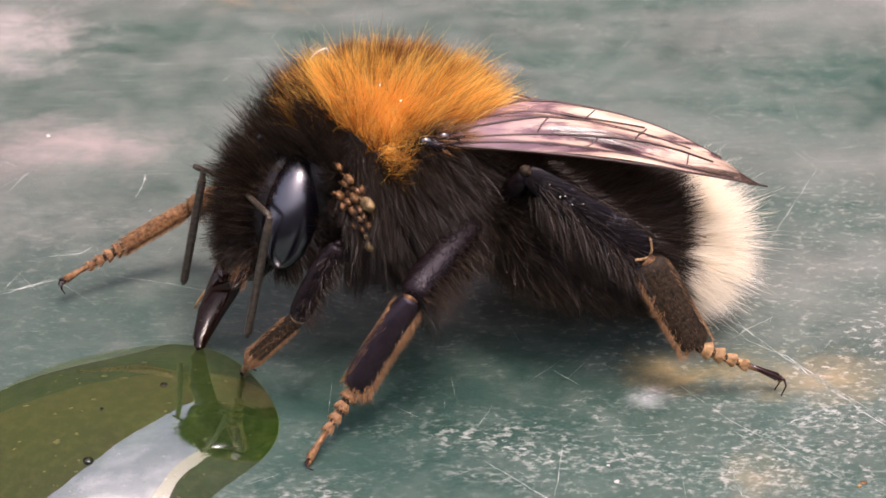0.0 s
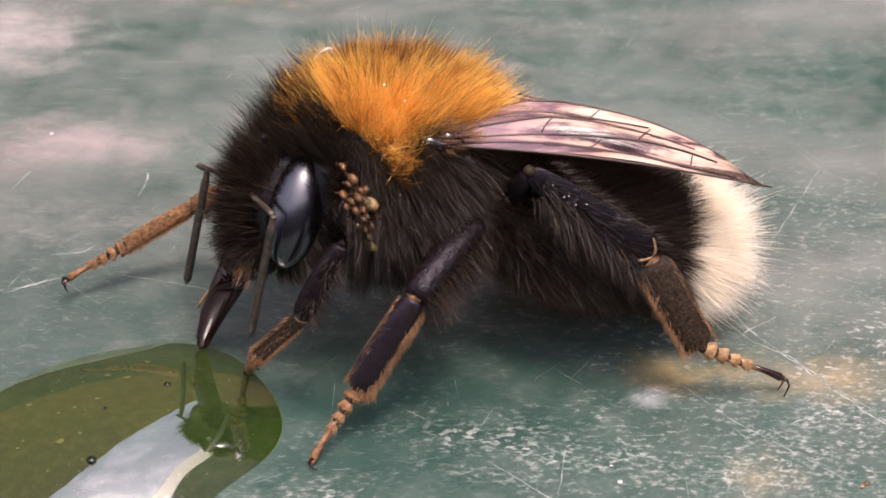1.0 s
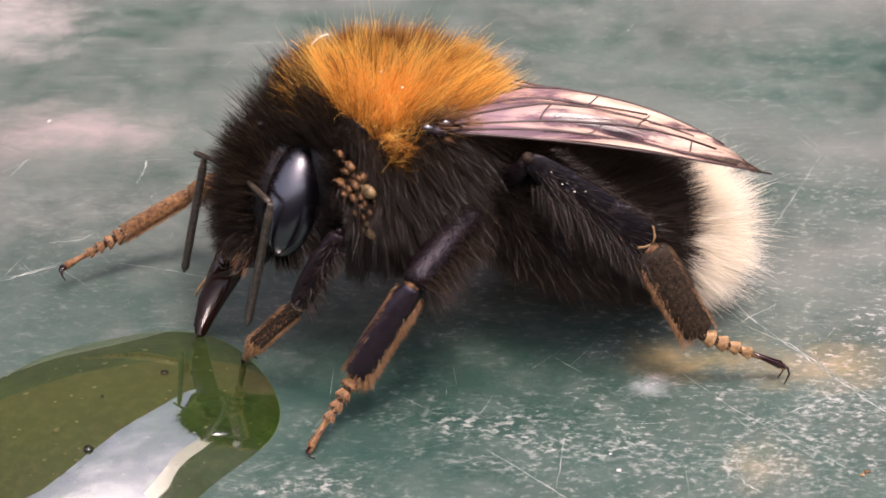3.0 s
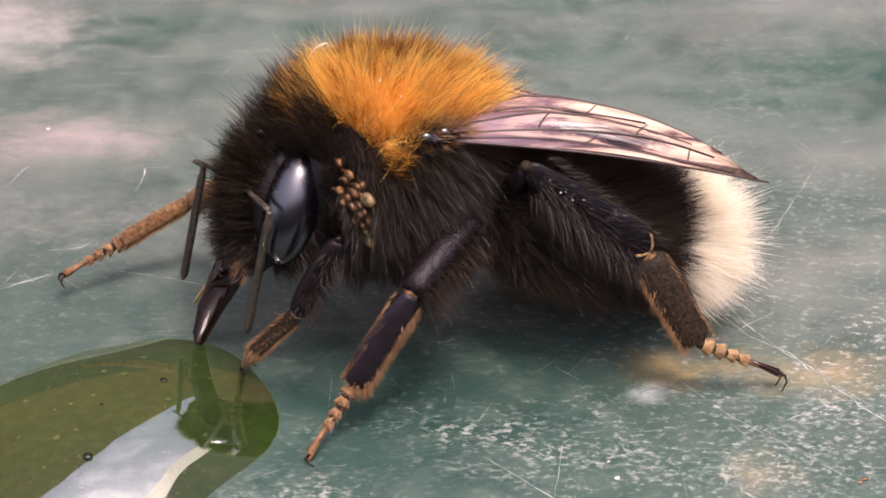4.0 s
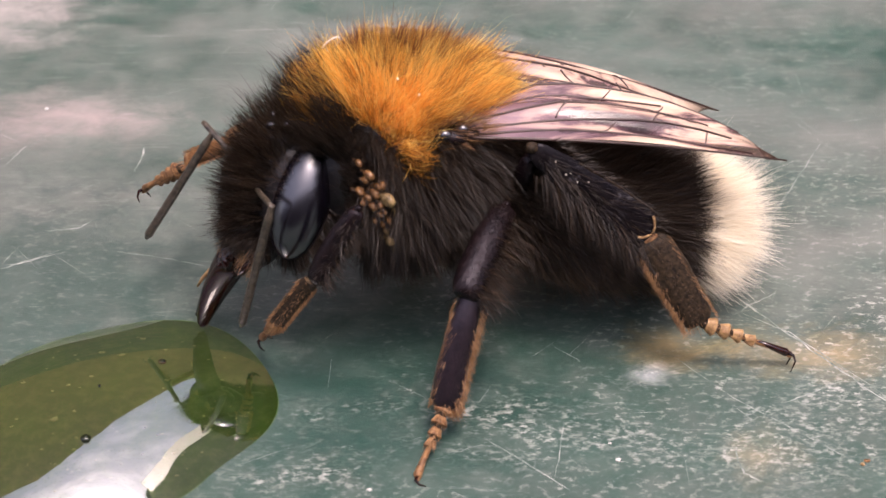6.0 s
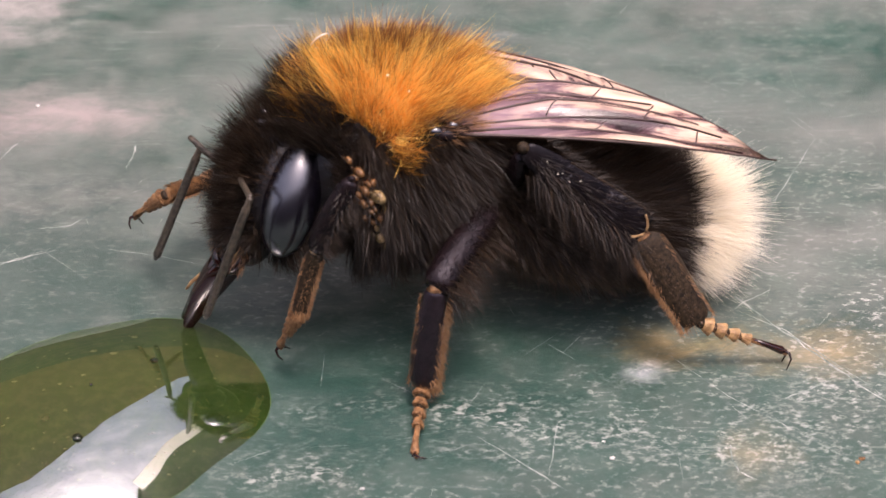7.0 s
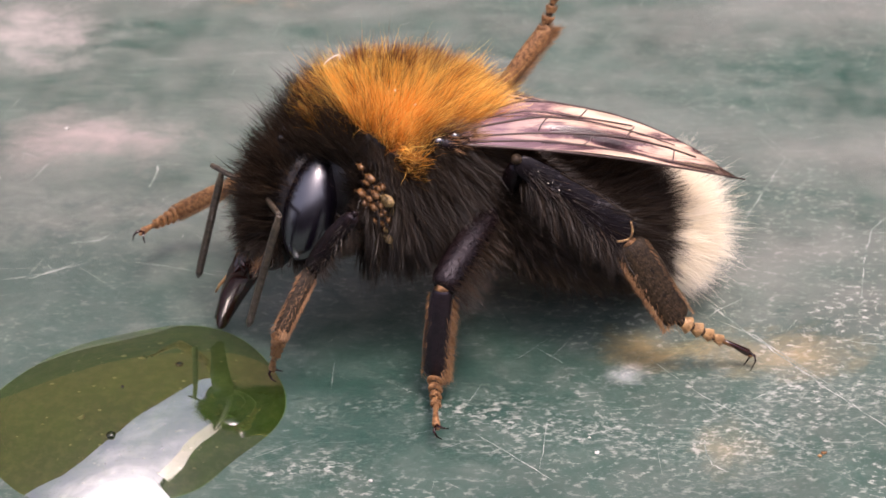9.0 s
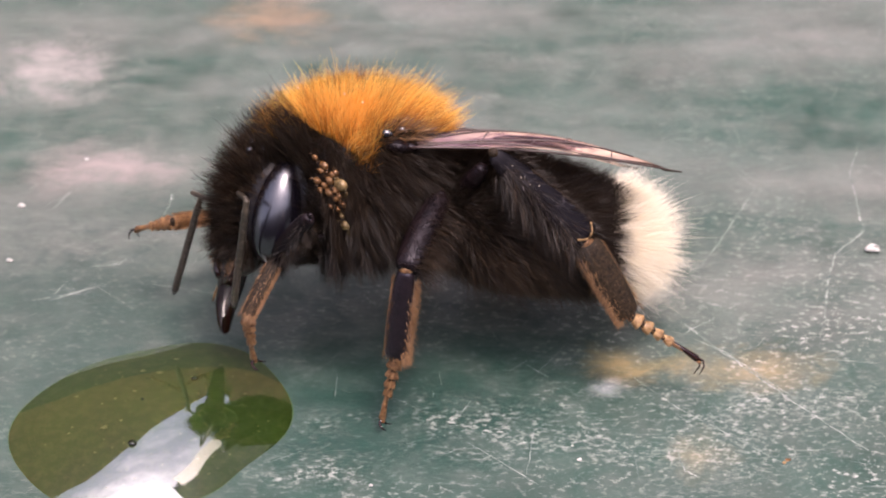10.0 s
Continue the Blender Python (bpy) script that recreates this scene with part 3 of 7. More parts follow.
def thorax_fur():
    p, nor, d = on_ball(125000, THORAX_C, THORAX_R)
    wob = rng.normal(0, 0.06, len(d))
    front = d[:, 0] + wob
    # the lower edge of the orange saddle, from the tail side to the collar: it dips to a point on the flank
    low = np.interp(front, [-1.0, -0.72, -0.48, -0.34, -0.2, -0.08, 0.01, 0.07, 0.18, 0.34, 0.47, 0.6, 0.8], [0.42, 0.57, 0.66, 0.68, 0.64, 0.5, 0.22, 0.46, 0.6, 0.7, 0.83, 0.79, 0.7])
    orange = d[:, 2] + wob > low
    disc = (np.hypot((d[:, 0] + 0.14) / 1.5, (d[:, 1] + 0.38) / 1.7) + wob * 2.2 < 0.35) & orange & (rng.uniform(0, 1, len(d)) < 0.95)
    rim = orange & ~disc & (d[:, 2] - low < 0.26) & (rng.uniform(0, 1, len(d)) < np.where(low < 0.45, 0.7, 0.5) * (1.25 - 2.4 * (d[:, 2] - low))) & (d[:, 0] < 0.4)
    dusk = orange & (d[:, 0] > 0.52) & (rng.uniform(0, 1, len(d)) < 0.6)
    rim = rim | dusk
    black = ~orange
    keep = (d[:, 2] > -0.85) & ~((d[:, 0] > 0.55) & (d[:, 2] < 0.35))
    back = np.array([-0.45, 0, 0.1])
    for name, sel, mat, ln, label in (("orange_fur", orange & ~disc & ~rim, M_ORANGE, 1.3, "dense orange fur"), ("brown_fur", disc, M_UMBER, 1.2, "dark brown fur patch"), ("russet_fur", rim, M_RUSSET, 1.1, "russet fur along the saddle edge"), ("black_fur", black & keep & (rng.uniform(0, 1, len(d)) < 0.55), M_BLACK, 1.2, "black fur")):
        q = nor[sel]
        lean = np.tile(back, (len(q), 1))
        lean[:, 0] = -0.14 + 0.5 * d[sel][:, 0]
        if name == "black_fur":
            lean = np.tile([-0.15, 0, -0.55], (len(q), 1))
            lean[d[sel][:, 0] > 0.4] = (0.25, 0, 0.6)
        shag = name == "black_fur"
        # the breast is clipped shorter than the back
        ln = ln * np.interp(d[sel][:, 2], [-0.8, -0.2, 0.3], [0.5, 0.75, 1.0])
        fur(name, p[sel], q, ln * rng.uniform(0.6 if shag else 0.7, 1.3 if shag else 1.15, len(q)), lean, mat, thorax, label, 0.019, 0.2, clump=0.85 if shag else 0.75, clumps=max(20, len(q) // (110 if shag else 90)))


def abdomen_fur():
    p, nor = on_abdomen(76000)
    edge = -8.15 + rng.normal(0, 0.14, len(p)) - 0.3 * np.maximum(0, p[:, 2] - 2.9)
    white = p[:, 0] < edge
    under = nor[:, 2] < -0.6
    for name, sel, mat, ln, label in (("white_fur", white, M_WHITE, 1.4, "white tail fur"), ("black_fur", ~white & (~under | (rng.uniform(0, 1, len(p)) < 0.6)), M_BLACK, 0.8, "black fur"), ("brown_fur", ~white & under & (rng.uniform(0, 1, len(p)) < 0.4), M_BROWN, 1.0, "sparse brown belly fur")):
        q = nor[sel]
        lean = np.tile([-0.35, 0, -0.05] if name == "white_fur" else [-0.75, 0, -0.1], (len(q), 1))
        fur(name, p[sel], q, ln * rng.uniform(0.65, 1.15, len(q)), lean, mat, abdomen, label, 0.019, 0.2, clump=0.65, clumps=len(q) // 60)


def long_hairs():
    """Sparse long brownish hairs that hang from the breast and the belly."""
    p, nor, d = on_ball(5500, THORAX_C, THORAX_R)
    sel = (d[:, 2] < 0.1) & (d[:, 2] > -0.9) & (d[:, 0] < 0.35)
    fur("long_brown_fur", p[sel], nor[sel], rng.uniform(0.6, 1.2, sel.sum()), np.tile([-0.1, 0, -0.6], (sel.sum(), 1)), M_BROWN, thorax, "sparse long brown hairs", 0.014, 0.3, clump=0.35, clumps=90)
    p, nor = on_abdomen(5500)
    sel = (nor[:, 2] < -0.1) & (p[:, 0] > -8.2)
    fur("long_brown_fur", p[sel], nor[sel], rng.uniform(0.6, 1.2, sel.sum()), np.tile([-0.35, 0, -0.5], (sel.sum(), 1)), M_BROWN, abdomen, "sparse long brown hairs", 0.014, 0.3, clump=0.35, clumps=90)


thorax_fur()
abdomen_fur()
long_hairs()

# head: x to the face, y to its left, z to the crown
head = part("head", add_ball(add_ball(bmesh.new(), (0, 0, 0), (1.25, 1.75, 2.05)), (0.5, 0, -1.3), (0.85, 0.95, 1.2)), M_SKIN, bee)
HEAD_AT = spot(3.3, 0.3, 5.0, 0, -14, 24)
head.matrix_basis = HEAD_AT


def eye_turn(s):
    return Euler((radians(3 * s), radians(-12), radians(28 * s))).to_matrix().to_4x4()


for s in (1, -1):
    turn = eye_turn(s)
    part("compound_eye", add_ball(bmesh.new(), (0.17, 1.4 * s, 0.1), (0.84, 0.82, 1.72), turn, 40, 28), M_EYE, head, "glossy blue-black compound eye")
    jaw = tube([(0.75, 0.62 * s, -1.85), (1.0, 0.66 * s, -2.15), (1.1, 0.5 * s, -2.45), (1.1, 0.25 * s, -2.65)], 0.2, 10, 0.5)
    part("mandible", jaw, M_TONGUE, head, "dark red mandible")
for x, y, z in ((0.5, 0.4, 2.0), (0.5, -0.4, 2.0), (0.75, 0, 1.85)):
    part("ocellus", add_ball(bmesh.new(), (x, y, z), (0.17, 0.17, 0.17), None, 14, 10), M_EYE, head, "shiny black bead eye")


def head_fur():
    p, nor, d = on_ball(22000, (0, 0, 0), (1.25, 1.75, 2.05))
    keep = np.abs(d[:, 1]) < 0.52
    keep &= (d[:, 2] > -0.75)
    keep &= ~((d[:, 2] > 0.7) & (d[:, 0] > 0.1) & (np.abs(d[:, 1]) < 0.42) & (rng.uniform(0, 1, len(d)) < 0.9))
    q = nor[keep]
    lean = np.tile([0.2, 0, 0.25], (len(q), 1))
    fur("black_fur", p[keep], q, 0.85 * rng.uniform(0.5, 1.25, len(q)), lean, M_BLACK, head, "black fur", 0.02, 0.24, clump=0.7, clumps=160)
    # shorter hair down the face, and cheek hair that falls over the hind edge of each eye
    p, nor, d = on_ball(6000, (0.5, 0, -1.3), (0.85, 0.95, 1.2))
    keep = (d[:, 0] > -0.1) & (d[:, 2] > -0.55)
    fur("face_hair", p[keep], nor[keep], 0.42 * rng.uniform(0.5, 1.2, keep.sum()), np.tile([0.1, 0, -0.45], (keep.sum(), 1)), M_BLACK, head, "short black face hair", 0.018, 0.25, clump=0.5, clumps=60)
    for s in (1, -1):
        p, nor, d = on_ball(12000, (0, 0, 0), (0.82, 0.8, 1.7))
        turn = np.array(eye_turn(s).to_3x3())
        p, nor = p @ turn.T + np.array([0.17, 1.4 * s, 0.1]), nor @ turn.T
        keep = (d[:, 0] + 0.3 * d[:, 2] < -0.3) & (d[:, 1] * s > -0.4)
        lean = np.tile([-0.1, 0.2 * s, -0.6], (len(d), 1))
        fur("cheek_hair", p[keep], nor[keep], 0.5 * rng.uniform(0.5, 1.25, keep.sum()), lean[keep], M_BLACK, head, "black cheek hair", 0.018, 0.25, clump=0.6, clumps=60)
    # longer stray hairs that break up the outline
    p, nor, d = on_ball(1500, (0, 0, 0), (1.25, 1.75, 2.05))
    keep = (np.abs(d[:, 1]) < 0.55) & (d[:, 2] > -0.5) & (d[:, 0] > -0.4)
    fur("stray_hair", p[keep], nor[keep], 1.15 * rng.uniform(0.6, 1.2, keep.sum()), np.tile([0.15, 0, 0.2], (keep.sum(), 1)), M_BLACK, head, "", 0.022, 0.38, clump=0.7, clumps=70)
    p, nor, d = on_ball(5200, (0, 0, 0), (1.25, 1.75, 2.05))
    keep = (d[:, 2] > 0.0) & (np.abs(d[:, 1]) < 0.8)
    q = nor[keep]
    fur("brown_fur", p[keep], q, 0.7 * rng.uniform(0.5, 1.2, len(q)), np.tile([0.2, 0, 0.3], (len(q), 1)), M_BROWN, head, "brownish hairs", 0.018, 0.3)


head_fur()
for s in (1, -1):
    p, nor, d = on_ball(420, (0.9, 0.55 * s, -1.95), (0.3, 0.25, 0.4))
    sel = d[:, 0] > 0
    fur("jaw_hair", p[sel], nor[sel], np.full(sel.sum(), 0.22), np.tile([0.2, 0, -1.1], (sel.sum(), 1)), M_GOLD, head, "orange jaw hairs", 0.02, 0.25)


def aim(a, b, up=(0, 0, 1)):
    """The pose at a whose x axis points to b, z as near to up as can be; places in millimetres."""
    a, b = Vector(a), Vector(b)
    x = (b - a).normalized()
    y = Vector(up).cross(x).normalized()
    z = x.cross(y)
    m = Matrix((x, y, z)).transposed().to_4x4()
    m.translation = a * MM
    return m


tongue = part("tongue_sheath", rod([(-0.9, 0.4), (0.3, 0.46), (1.2, 0.4), (2.0, 0.28), (2.5, 0.18), (2.65, 0.08)], 18, 0.12, 0.5), M_TONGUE, bee, "glossy dark red tongue sheath")
part("second_sheath", add_loft(bmesh.new(), [((x, -0.26, 0.2 - 0.02 * x), r, r * 0.8, (1, 0, 0)) for x, r in ((-0.9, 0.32), (0.5, 0.36), (1.5, 0.28), (2.45, 0.13))], 12), M_TONGUE, tongue)
part("palp", tube([(0.3, -0.35, 0.3), (1.2, -0.5, 0.45), (1.5, -0.45, 0.5)], 0.07, 6, 0.5), M_TAN, tongue, "pale palp")


def bristles(name, parent, x0, x1, r, up, mat, count, length, spread=0.5, lean=0.35, label=""):
    """Bristles along one side of a limb; up: the angle round the limb in degrees."""
    x = rng.uniform(x0, x1, count)
    a = np.radians(up) + rng.normal(0, spread, count)
    nor = np.stack([0 * a, np.cos(a), np.sin(a)], 1)
    fur(name, np.stack([x, 0 * x, 0 * x], 1) + nor * r, nor, length * rng.uniform(0.6, 1.1, count), np.tile([lean, 0, 0], (count, 1)), mat, parent, label, 0.015, 0.15, 0.3, 2)


def leg(kind, basi_length=0, foot_length=0, rusty=False, slim=1.0):
    """The pieces of one leg, each along x from its own joint."""
    f = {"front": (1.8, 2.6, 2.2, 1.5, 0.34), "middle": (1.8, 3.15, 3.35, 2.4, 0.5), "hind": (2.0, 4.3, 3.1, 2.9, 0.58)}[kind]
    lf, lt, lb, ls, w = f
    w *= slim
    lb, ls = basi_length or lb, foot_length or ls
    flat = 0.3 if kind == "hind" else 0.8
    shine = M_RUST if rusty else M_SHINE
    femur = part("femur", rod([(0, w * 0.4), (lf * 0.15, w * 0.6), (lf * 0.6, w * 0.6), (lf * 0.95, w * 0.4), (lf, w * 0.25)], 14), M_SHINE, bee)
    if kind == "hind":
        prof = [(-0.05, 0.12), (0.05, 0.26), (0.25, 0.34), (lt * 0.3, 0.52), (lt * 0.6, 0.68), (lt * 0.88, 0.74), (lt * 0.95, 0.7), (lt * 0.985, 0.6), (lt, 0.4)]
    else:
        prof = [(0, w * 0.5), (0.08, w * 0.66), (0.25, w * 0.82), (lt * 0.4, w * 0.98), (lt * 0.7, w * 1.02), (lt * 0.9, w * 0.95), (lt * 0.97, w * 0.8), (lt, w * 0.55)]
    tibia = part("tibia", rod(prof, 22, 0.05, flat), M_BASKET if kind == "hind" else shine, bee)
    part("knee_joint", add_ball(bmesh.new(), (-0.05, 0, 0.02), (w * 0.32, w * 0.3, w * 0.3), None, 14, 10), M_SHINE if kind != "hind" else M_DUSTY, tibia)
    if kind == "hind":
        # the rim of the pollen basket: a low ridge along the upper margin, and a pale curved comb at the end
        part("ridge", tube([(x, -0.08, r * 0.95) for x, r in prof[3:7]], 0.035, 6, 1.0), M_DUSTY, tibia, "dull ridge along the margin")
        part("joint_edge", tube([(lt - 0.06 - 0.16 * k * k, -0.2, 0.28 * k + 0.2) for k in (-1.3, -0.9, -0.4, 0.1, 0.6, 1.1, 1.4)], 0.04, 7, 0.8), M_TAN, tibia, "pale edge of the joint")
        bristles("basket_fringe", tibia, 0.5, lt - 0.1, 0.55, -84, M_BLACK, 1500, 0.95, 0.95, 0.75, "long black fringe")
        bristles("brown_fringe", tibia, 0.9, lt - 0.2, 0.55, -75, M_BROWN, 200, 1.0, 0.8, 0.7)
        bristles("margin_hair", tibia, 0.3, lt, 0.6, 95, M_BLACK, 500, 0.4, 0.35, 0.8)
        bristles("side_hair", tibia, 0.3, lt * 0.6, 0.2, 200, M_BLACK, 160, 0.35, 0.6, 1.2)
    else:
        bristles("black_fur", tibia, 0.3, lt, w * 0.75, -90, M_BLACK, 900 if kind == "middle" else 420, 1.0 if kind == "middle" else 0.5, 0.8)
        bristles("brown_fringe", tibia, 0.5, lt - 0.1, w * 0.75, -85, M_GOLD if rusty else M_BROWN, 220 if kind == "middle" else 110, 1.05 if kind == "middle" else 0.5, 0.6, 0.25)
        bristles("short_hair", tibia, 0.1, lt, w * 0.72, 60, M_GOLD if rusty else M_BLACK, 420, 0.14, 1.3, 1.4)
    if kind == "hind":
        prof = [(0, 0.26), (0.1, 0.46), (0.35, 0.56), (lb * 0.4, 0.58), (lb * 0.8, 0.5), (lb * 0.95, 0.45), (lb * 0.99, 0.36), (lb, 0.2)]
    elif kind == "middle":
        prof = [(0, w * 0.4), (0.15, w * 0.62), (lb * 0.35, w * 0.82), (lb * 0.7, w * 0.92), (lb * 0.93, w * 0.86), (lb * 0.99, w * 0.72), (lb, w * 0.42)]
    else:
        prof = [(0, w * 0.5), (0.15, w * 0.75), (lb * 0.5, w * 0.8), (lb * 0.92, w * 0.72), (lb * 0.99, w * 0.62), (lb, w * 0.4)]
    basi = part("basitarsus", rod(prof, 20, 0.04, 0.7 if kind == "middle" else 0.45), M_RUST if rusty else M_VIOLET if kind == "middle" else M_RUST if rusty else M_DUSTY, bee)
    wide = max(r for x, r in prof)
    bristles("bristle_fringe", basi, 0.2, lb, wide * 0.86, -90, M_GOLD, 1100, 0.12 if kind == "front" else 0.26 if kind == "middle" else 0.2, 0.3, 0.8, "rust orange bristles")
    if kind == "middle":
        bristles("corner_comb", basi, lb * 0.86, lb + 0.02, wide * 0.7, -85, M_GOLD, 260, 0.3, 0.3, 1.1, "rust orange comb at the corner")
        bristles("inner_hair", basi, lb * 0.25, lb, wide * 0.85, 84, M_GOLD, 260, 0.14, 0.4, 1.4)
    bristles("margin_hair", basi, 0.2, lb, wide * 0.86, 90, M_GOLD, 420, 0.15, 0.25, 1.2)
    bristles("stubble", basi, 0.1, lb, wide * 0.5, 0, M_GOLD if rusty else M_BROWN if kind == "hind" else M_BLACK if kind == "middle" else M_GOLD, 60 if kind == "middle" else 700 if kind == "hind" else 300, 0.05, 3.0 if kind == "hind" else 1.1, 1.6)
    bristles("end_comb", basi, lb * 0.93, lb, wide * 0.6, -60, M_GOLD, 160, 0.2, 0.9, 1.6)
    part("cuff", rod([(-0.14, w * 0.3), (-0.04, w * 0.46), (0.05, w * 0.46), (0.1, w * 0.3)], 14, 0.05, 0.75), M_TAN if kind == "front" else M_RUST, basi, "tan joint cuff")
    foot = part("tarsus", rod([(0, 0.08), (ls * 0.5, 0.08), (ls * 0.9, 0.07)], 8), M_RUST, bee, "rust brown jointed foot")
    step = ls * 0.6 / 4
    for k in range(4):
        x, g = k * step, 1 - 0.12 * k
        part("tarsus_joint", rod([(x + step * 0.22, 0.1), (x + step * 0.4, 0.18 * g), (x + step * 0.8, 0.26 * g), (x + step * 0.97, 0.29 * g), (x + step * 1.04, 0.24 * g), (x + step * 1.0, 0.06)], 14, 0.02, 0.7), M_TAN if kind == "hind" else M_RUST, foot, "tan foot segment")
        part("joint_neck", rod([(x - step * 0.05, 0.08), (x + step * 0.05, 0.14 * g), (x + step * 0.36, 0.165 * g), (x + step * 0.45, 0.1)], 12, 0.02, 0.75), M_DUSTY, foot, "dark neck of the segment")
        bristles("joint_hair", foot, x + step * 0.4, x + step, 0.19 * g, -90, M_GOLD, 110, 0.12, 2.2, 1.8)
    part("last_joint", rod([(4 * step, 0.06), (4 * step + (ls - 4 * step) * 0.5, 0.09), (ls * 0.97, 0.13), (ls, 0.08)], 12, 0.03), M_TONGUE if kind == "hind" else M_RUST, foot)
    for s in (1, -1):
        part("claw", tube([(ls - 0.06, 0.02 * s, 0), (ls + 0.12, 0.13 * s, 0.02), (ls + 0.22, 0.2 * s, -0.12), (ls + 0.2, 0.24 * s, -0.46 if kind == "hind" else -0.3)], 0.06, 7, 0.25), M_TONGUE, foot, "dark curved claw")
    part("pad", add_ball(bmesh.new(), (ls + 0.05, 0, -0.06), (0.1, 0.08, 0.06), None, 10, 8), M_RUST, foot)
    return femur, tibia, basi, foot


def antenna():
    scape = part("antenna_scape", rod([(0, 0.08), (0.3, 0.085), (1.2, 0.09), (1.35, 0.08)], 10), M_ANT, bee)
    rings = []
    for k in range(11):
        x, r = k * 0.4, 0.115 if k else 0.085
        rings += [((x, 0, 0), r + 0.003, r + 0.003, (1, 0, 0)), ((x + 0.04, 0, 0), r + 0.01, r + 0.01, (1, 0, 0)), ((x + 0.36, 0, 0), r + 0.015, r + 0.015, (1, 0, 0))]
    rings += [((4.4, 0, 0), 0.11, 0.11, (1, 0, 0)), ((4.55, 0, 0), 0.06, 0.06, (1, 0, 0))]
    bm = add_loft(bmesh.new(), rings, 12)
    return scape, part("antenna_whip", bm, M_ANT, bee, "dull dark jointed antenna")


M_ANT = shell_material("dull_chitin", (0.012, 0.009, 0.006), (0.075, 0.058, 0.04), 0.38, 7000.0)


def wing_chord(f, width):
    """The wing's breadth at the share f of its length: narrow at the root, round at the tip."""
    tip = max(0.0, (f - 0.6) / 0.4)
    return width * (0.4 + 0.6 * min(1.0, f / 0.3) ** 0.8) * (1 - 0.4 * max(0.0, f - 0.3)) * math.sqrt(max(0.0, 1 - tip ** 1.7))


def wing_bm(length, width, s):
    """A wing along x; its rear edge lies towards y * s."""
    bm, rows = bmesh.new(), []
    nx, ny = 40, 12
    for i in range(nx + 1):
        f = i / nx
        chord = wing_chord(f, width)
        row = []
        for j in range(ny + 1):
            g = j / ny
            x = length * f - 0.25 * width * g * f
            lead = 0.04 * width * math.sin(math.pi * f)
            z = 0.25 * math.sin(math.pi * g) * math.sin(math.pi * f) + 0.11 * math.sin(13 * g + 3 * f) * math.sin(math.pi * f) + 0.3 * math.sin(math.pi * f)
            row.append(bm.verts.new((x, s * (g * chord - lead), z)))
        rows.append(row)
    for a, b in zip(rows, rows[1:]):
        for j in range(ny):
            bm.faces.new((a[j], a[j + 1], b[j + 1], b[j]))
    return bm


def wing(s, length=9.5, width=2.45):
    w = part("wing", wing_bm(length, width, s), M_WING, bee, "smoky translucent wing with brown veins")
    lead = []
    for k in range(13):
        f = k / 12
        lead.append((length * f, s * -0.04 * width * math.sin(math.pi * f), 0.3 * math.sin(math.pi * f) + 0.02))
    part("vein", tube(lead, 0.06, 6, 0.4), M_VEIN, w)
    for g0, g1, f0, f1 in ((0.1, 0.13, 0, 0.9), (0.3, 0.36, 0.02, 0.85), (0.52, 0.62, 0.02, 0.8), (0.74, 0.82, 0.03, 0.66), (0.97, 0.97, 0.05, 0.92), (0.13, 0.36, 0.42, 0.5), (0.34, 0.6, 0.3, 0.36), (0.36, 0.6, 0.6, 0.66), (0.6, 0.95, 0.42, 0.5), (0.13, 0.36, 0.74, 0.78), (0.58, 0.8, 0.62, 0.66)):
        pts = []
        for k in range(9):
            cross = f1 - f0 < 0.2
            f, g = f0 + (f1 - f0) * k / 8 + (0.008 * math.sin(k * 0.4 + 9 * g0) if cross else 0), g0 + (g1 - g0) * k / 8 + (0 if cross else 0.025 * math.sin(k * 0.6 + 20 * f1))
            chord = wing_chord(f, width)
            z = 0.25 * math.sin(math.pi * g) * math.sin(math.pi * f) + 0.11 * math.sin(13 * g + 3 * f) * math.sin(math.pi * f) + 0.3 * math.sin(math.pi * f)
            pts.append((length * f - 0.25 * width * g * f, s * (g * chord - 0.04 * width * math.sin(math.pi * f)), z + 0.01))
        part("vein", tube(pts, 0.03 if f1 - f0 < 0.2 else 0.045, 5, 0.7), M_VEIN, w)
    part("wing_base", add_ball(add_ball(bmesh.new(), (-0.1, 0, 0.05), (0.4, 0.28, 0.22), None, 14, 10), (0.35, 0.15 * s, 0.05), (0.3, 0.22, 0.16), None, 12, 8), M_SHINE, w, "glossy black wing root")
    return w


tegula = part("tegula", add_ball(add_ball(bmesh.new(), (-0.92, 2.55, 7.32), (0.22, 0.14, 0.16), None, 16, 10), (-1.46, 2.32, 7.36), (0.2, 0.15, 0.15), None, 16, 10), M_EYE, bee, "glossy black wing joint")
p, nor, d = on_ball(520, (-1.35, 2.2, 7.3), (0.75, 0.3, 0.32))
fur("wing_root_hair", p, nor, rng.uniform(0.25, 0.6, len(p)), np.tile([-1.1, 0.3, 0.25], (len(p), 1)), M_GOLD, thorax, "tan tuft at the wing root", 0.016, 0.3, clump=0.5, clumps=20)
near_front, far_front = leg("front", 0, 1.9), leg("front", 2.4, 2.1, True)
near_middle, far_middle = leg("middle"), leg("middle", rusty=True, slim=0.68)
near_hind, far_hind = leg("hind"), leg("hind")
near_antenna, far_antenna = antenna(), antenna()
near_wing, far_wing = wing(1), wing(-1)


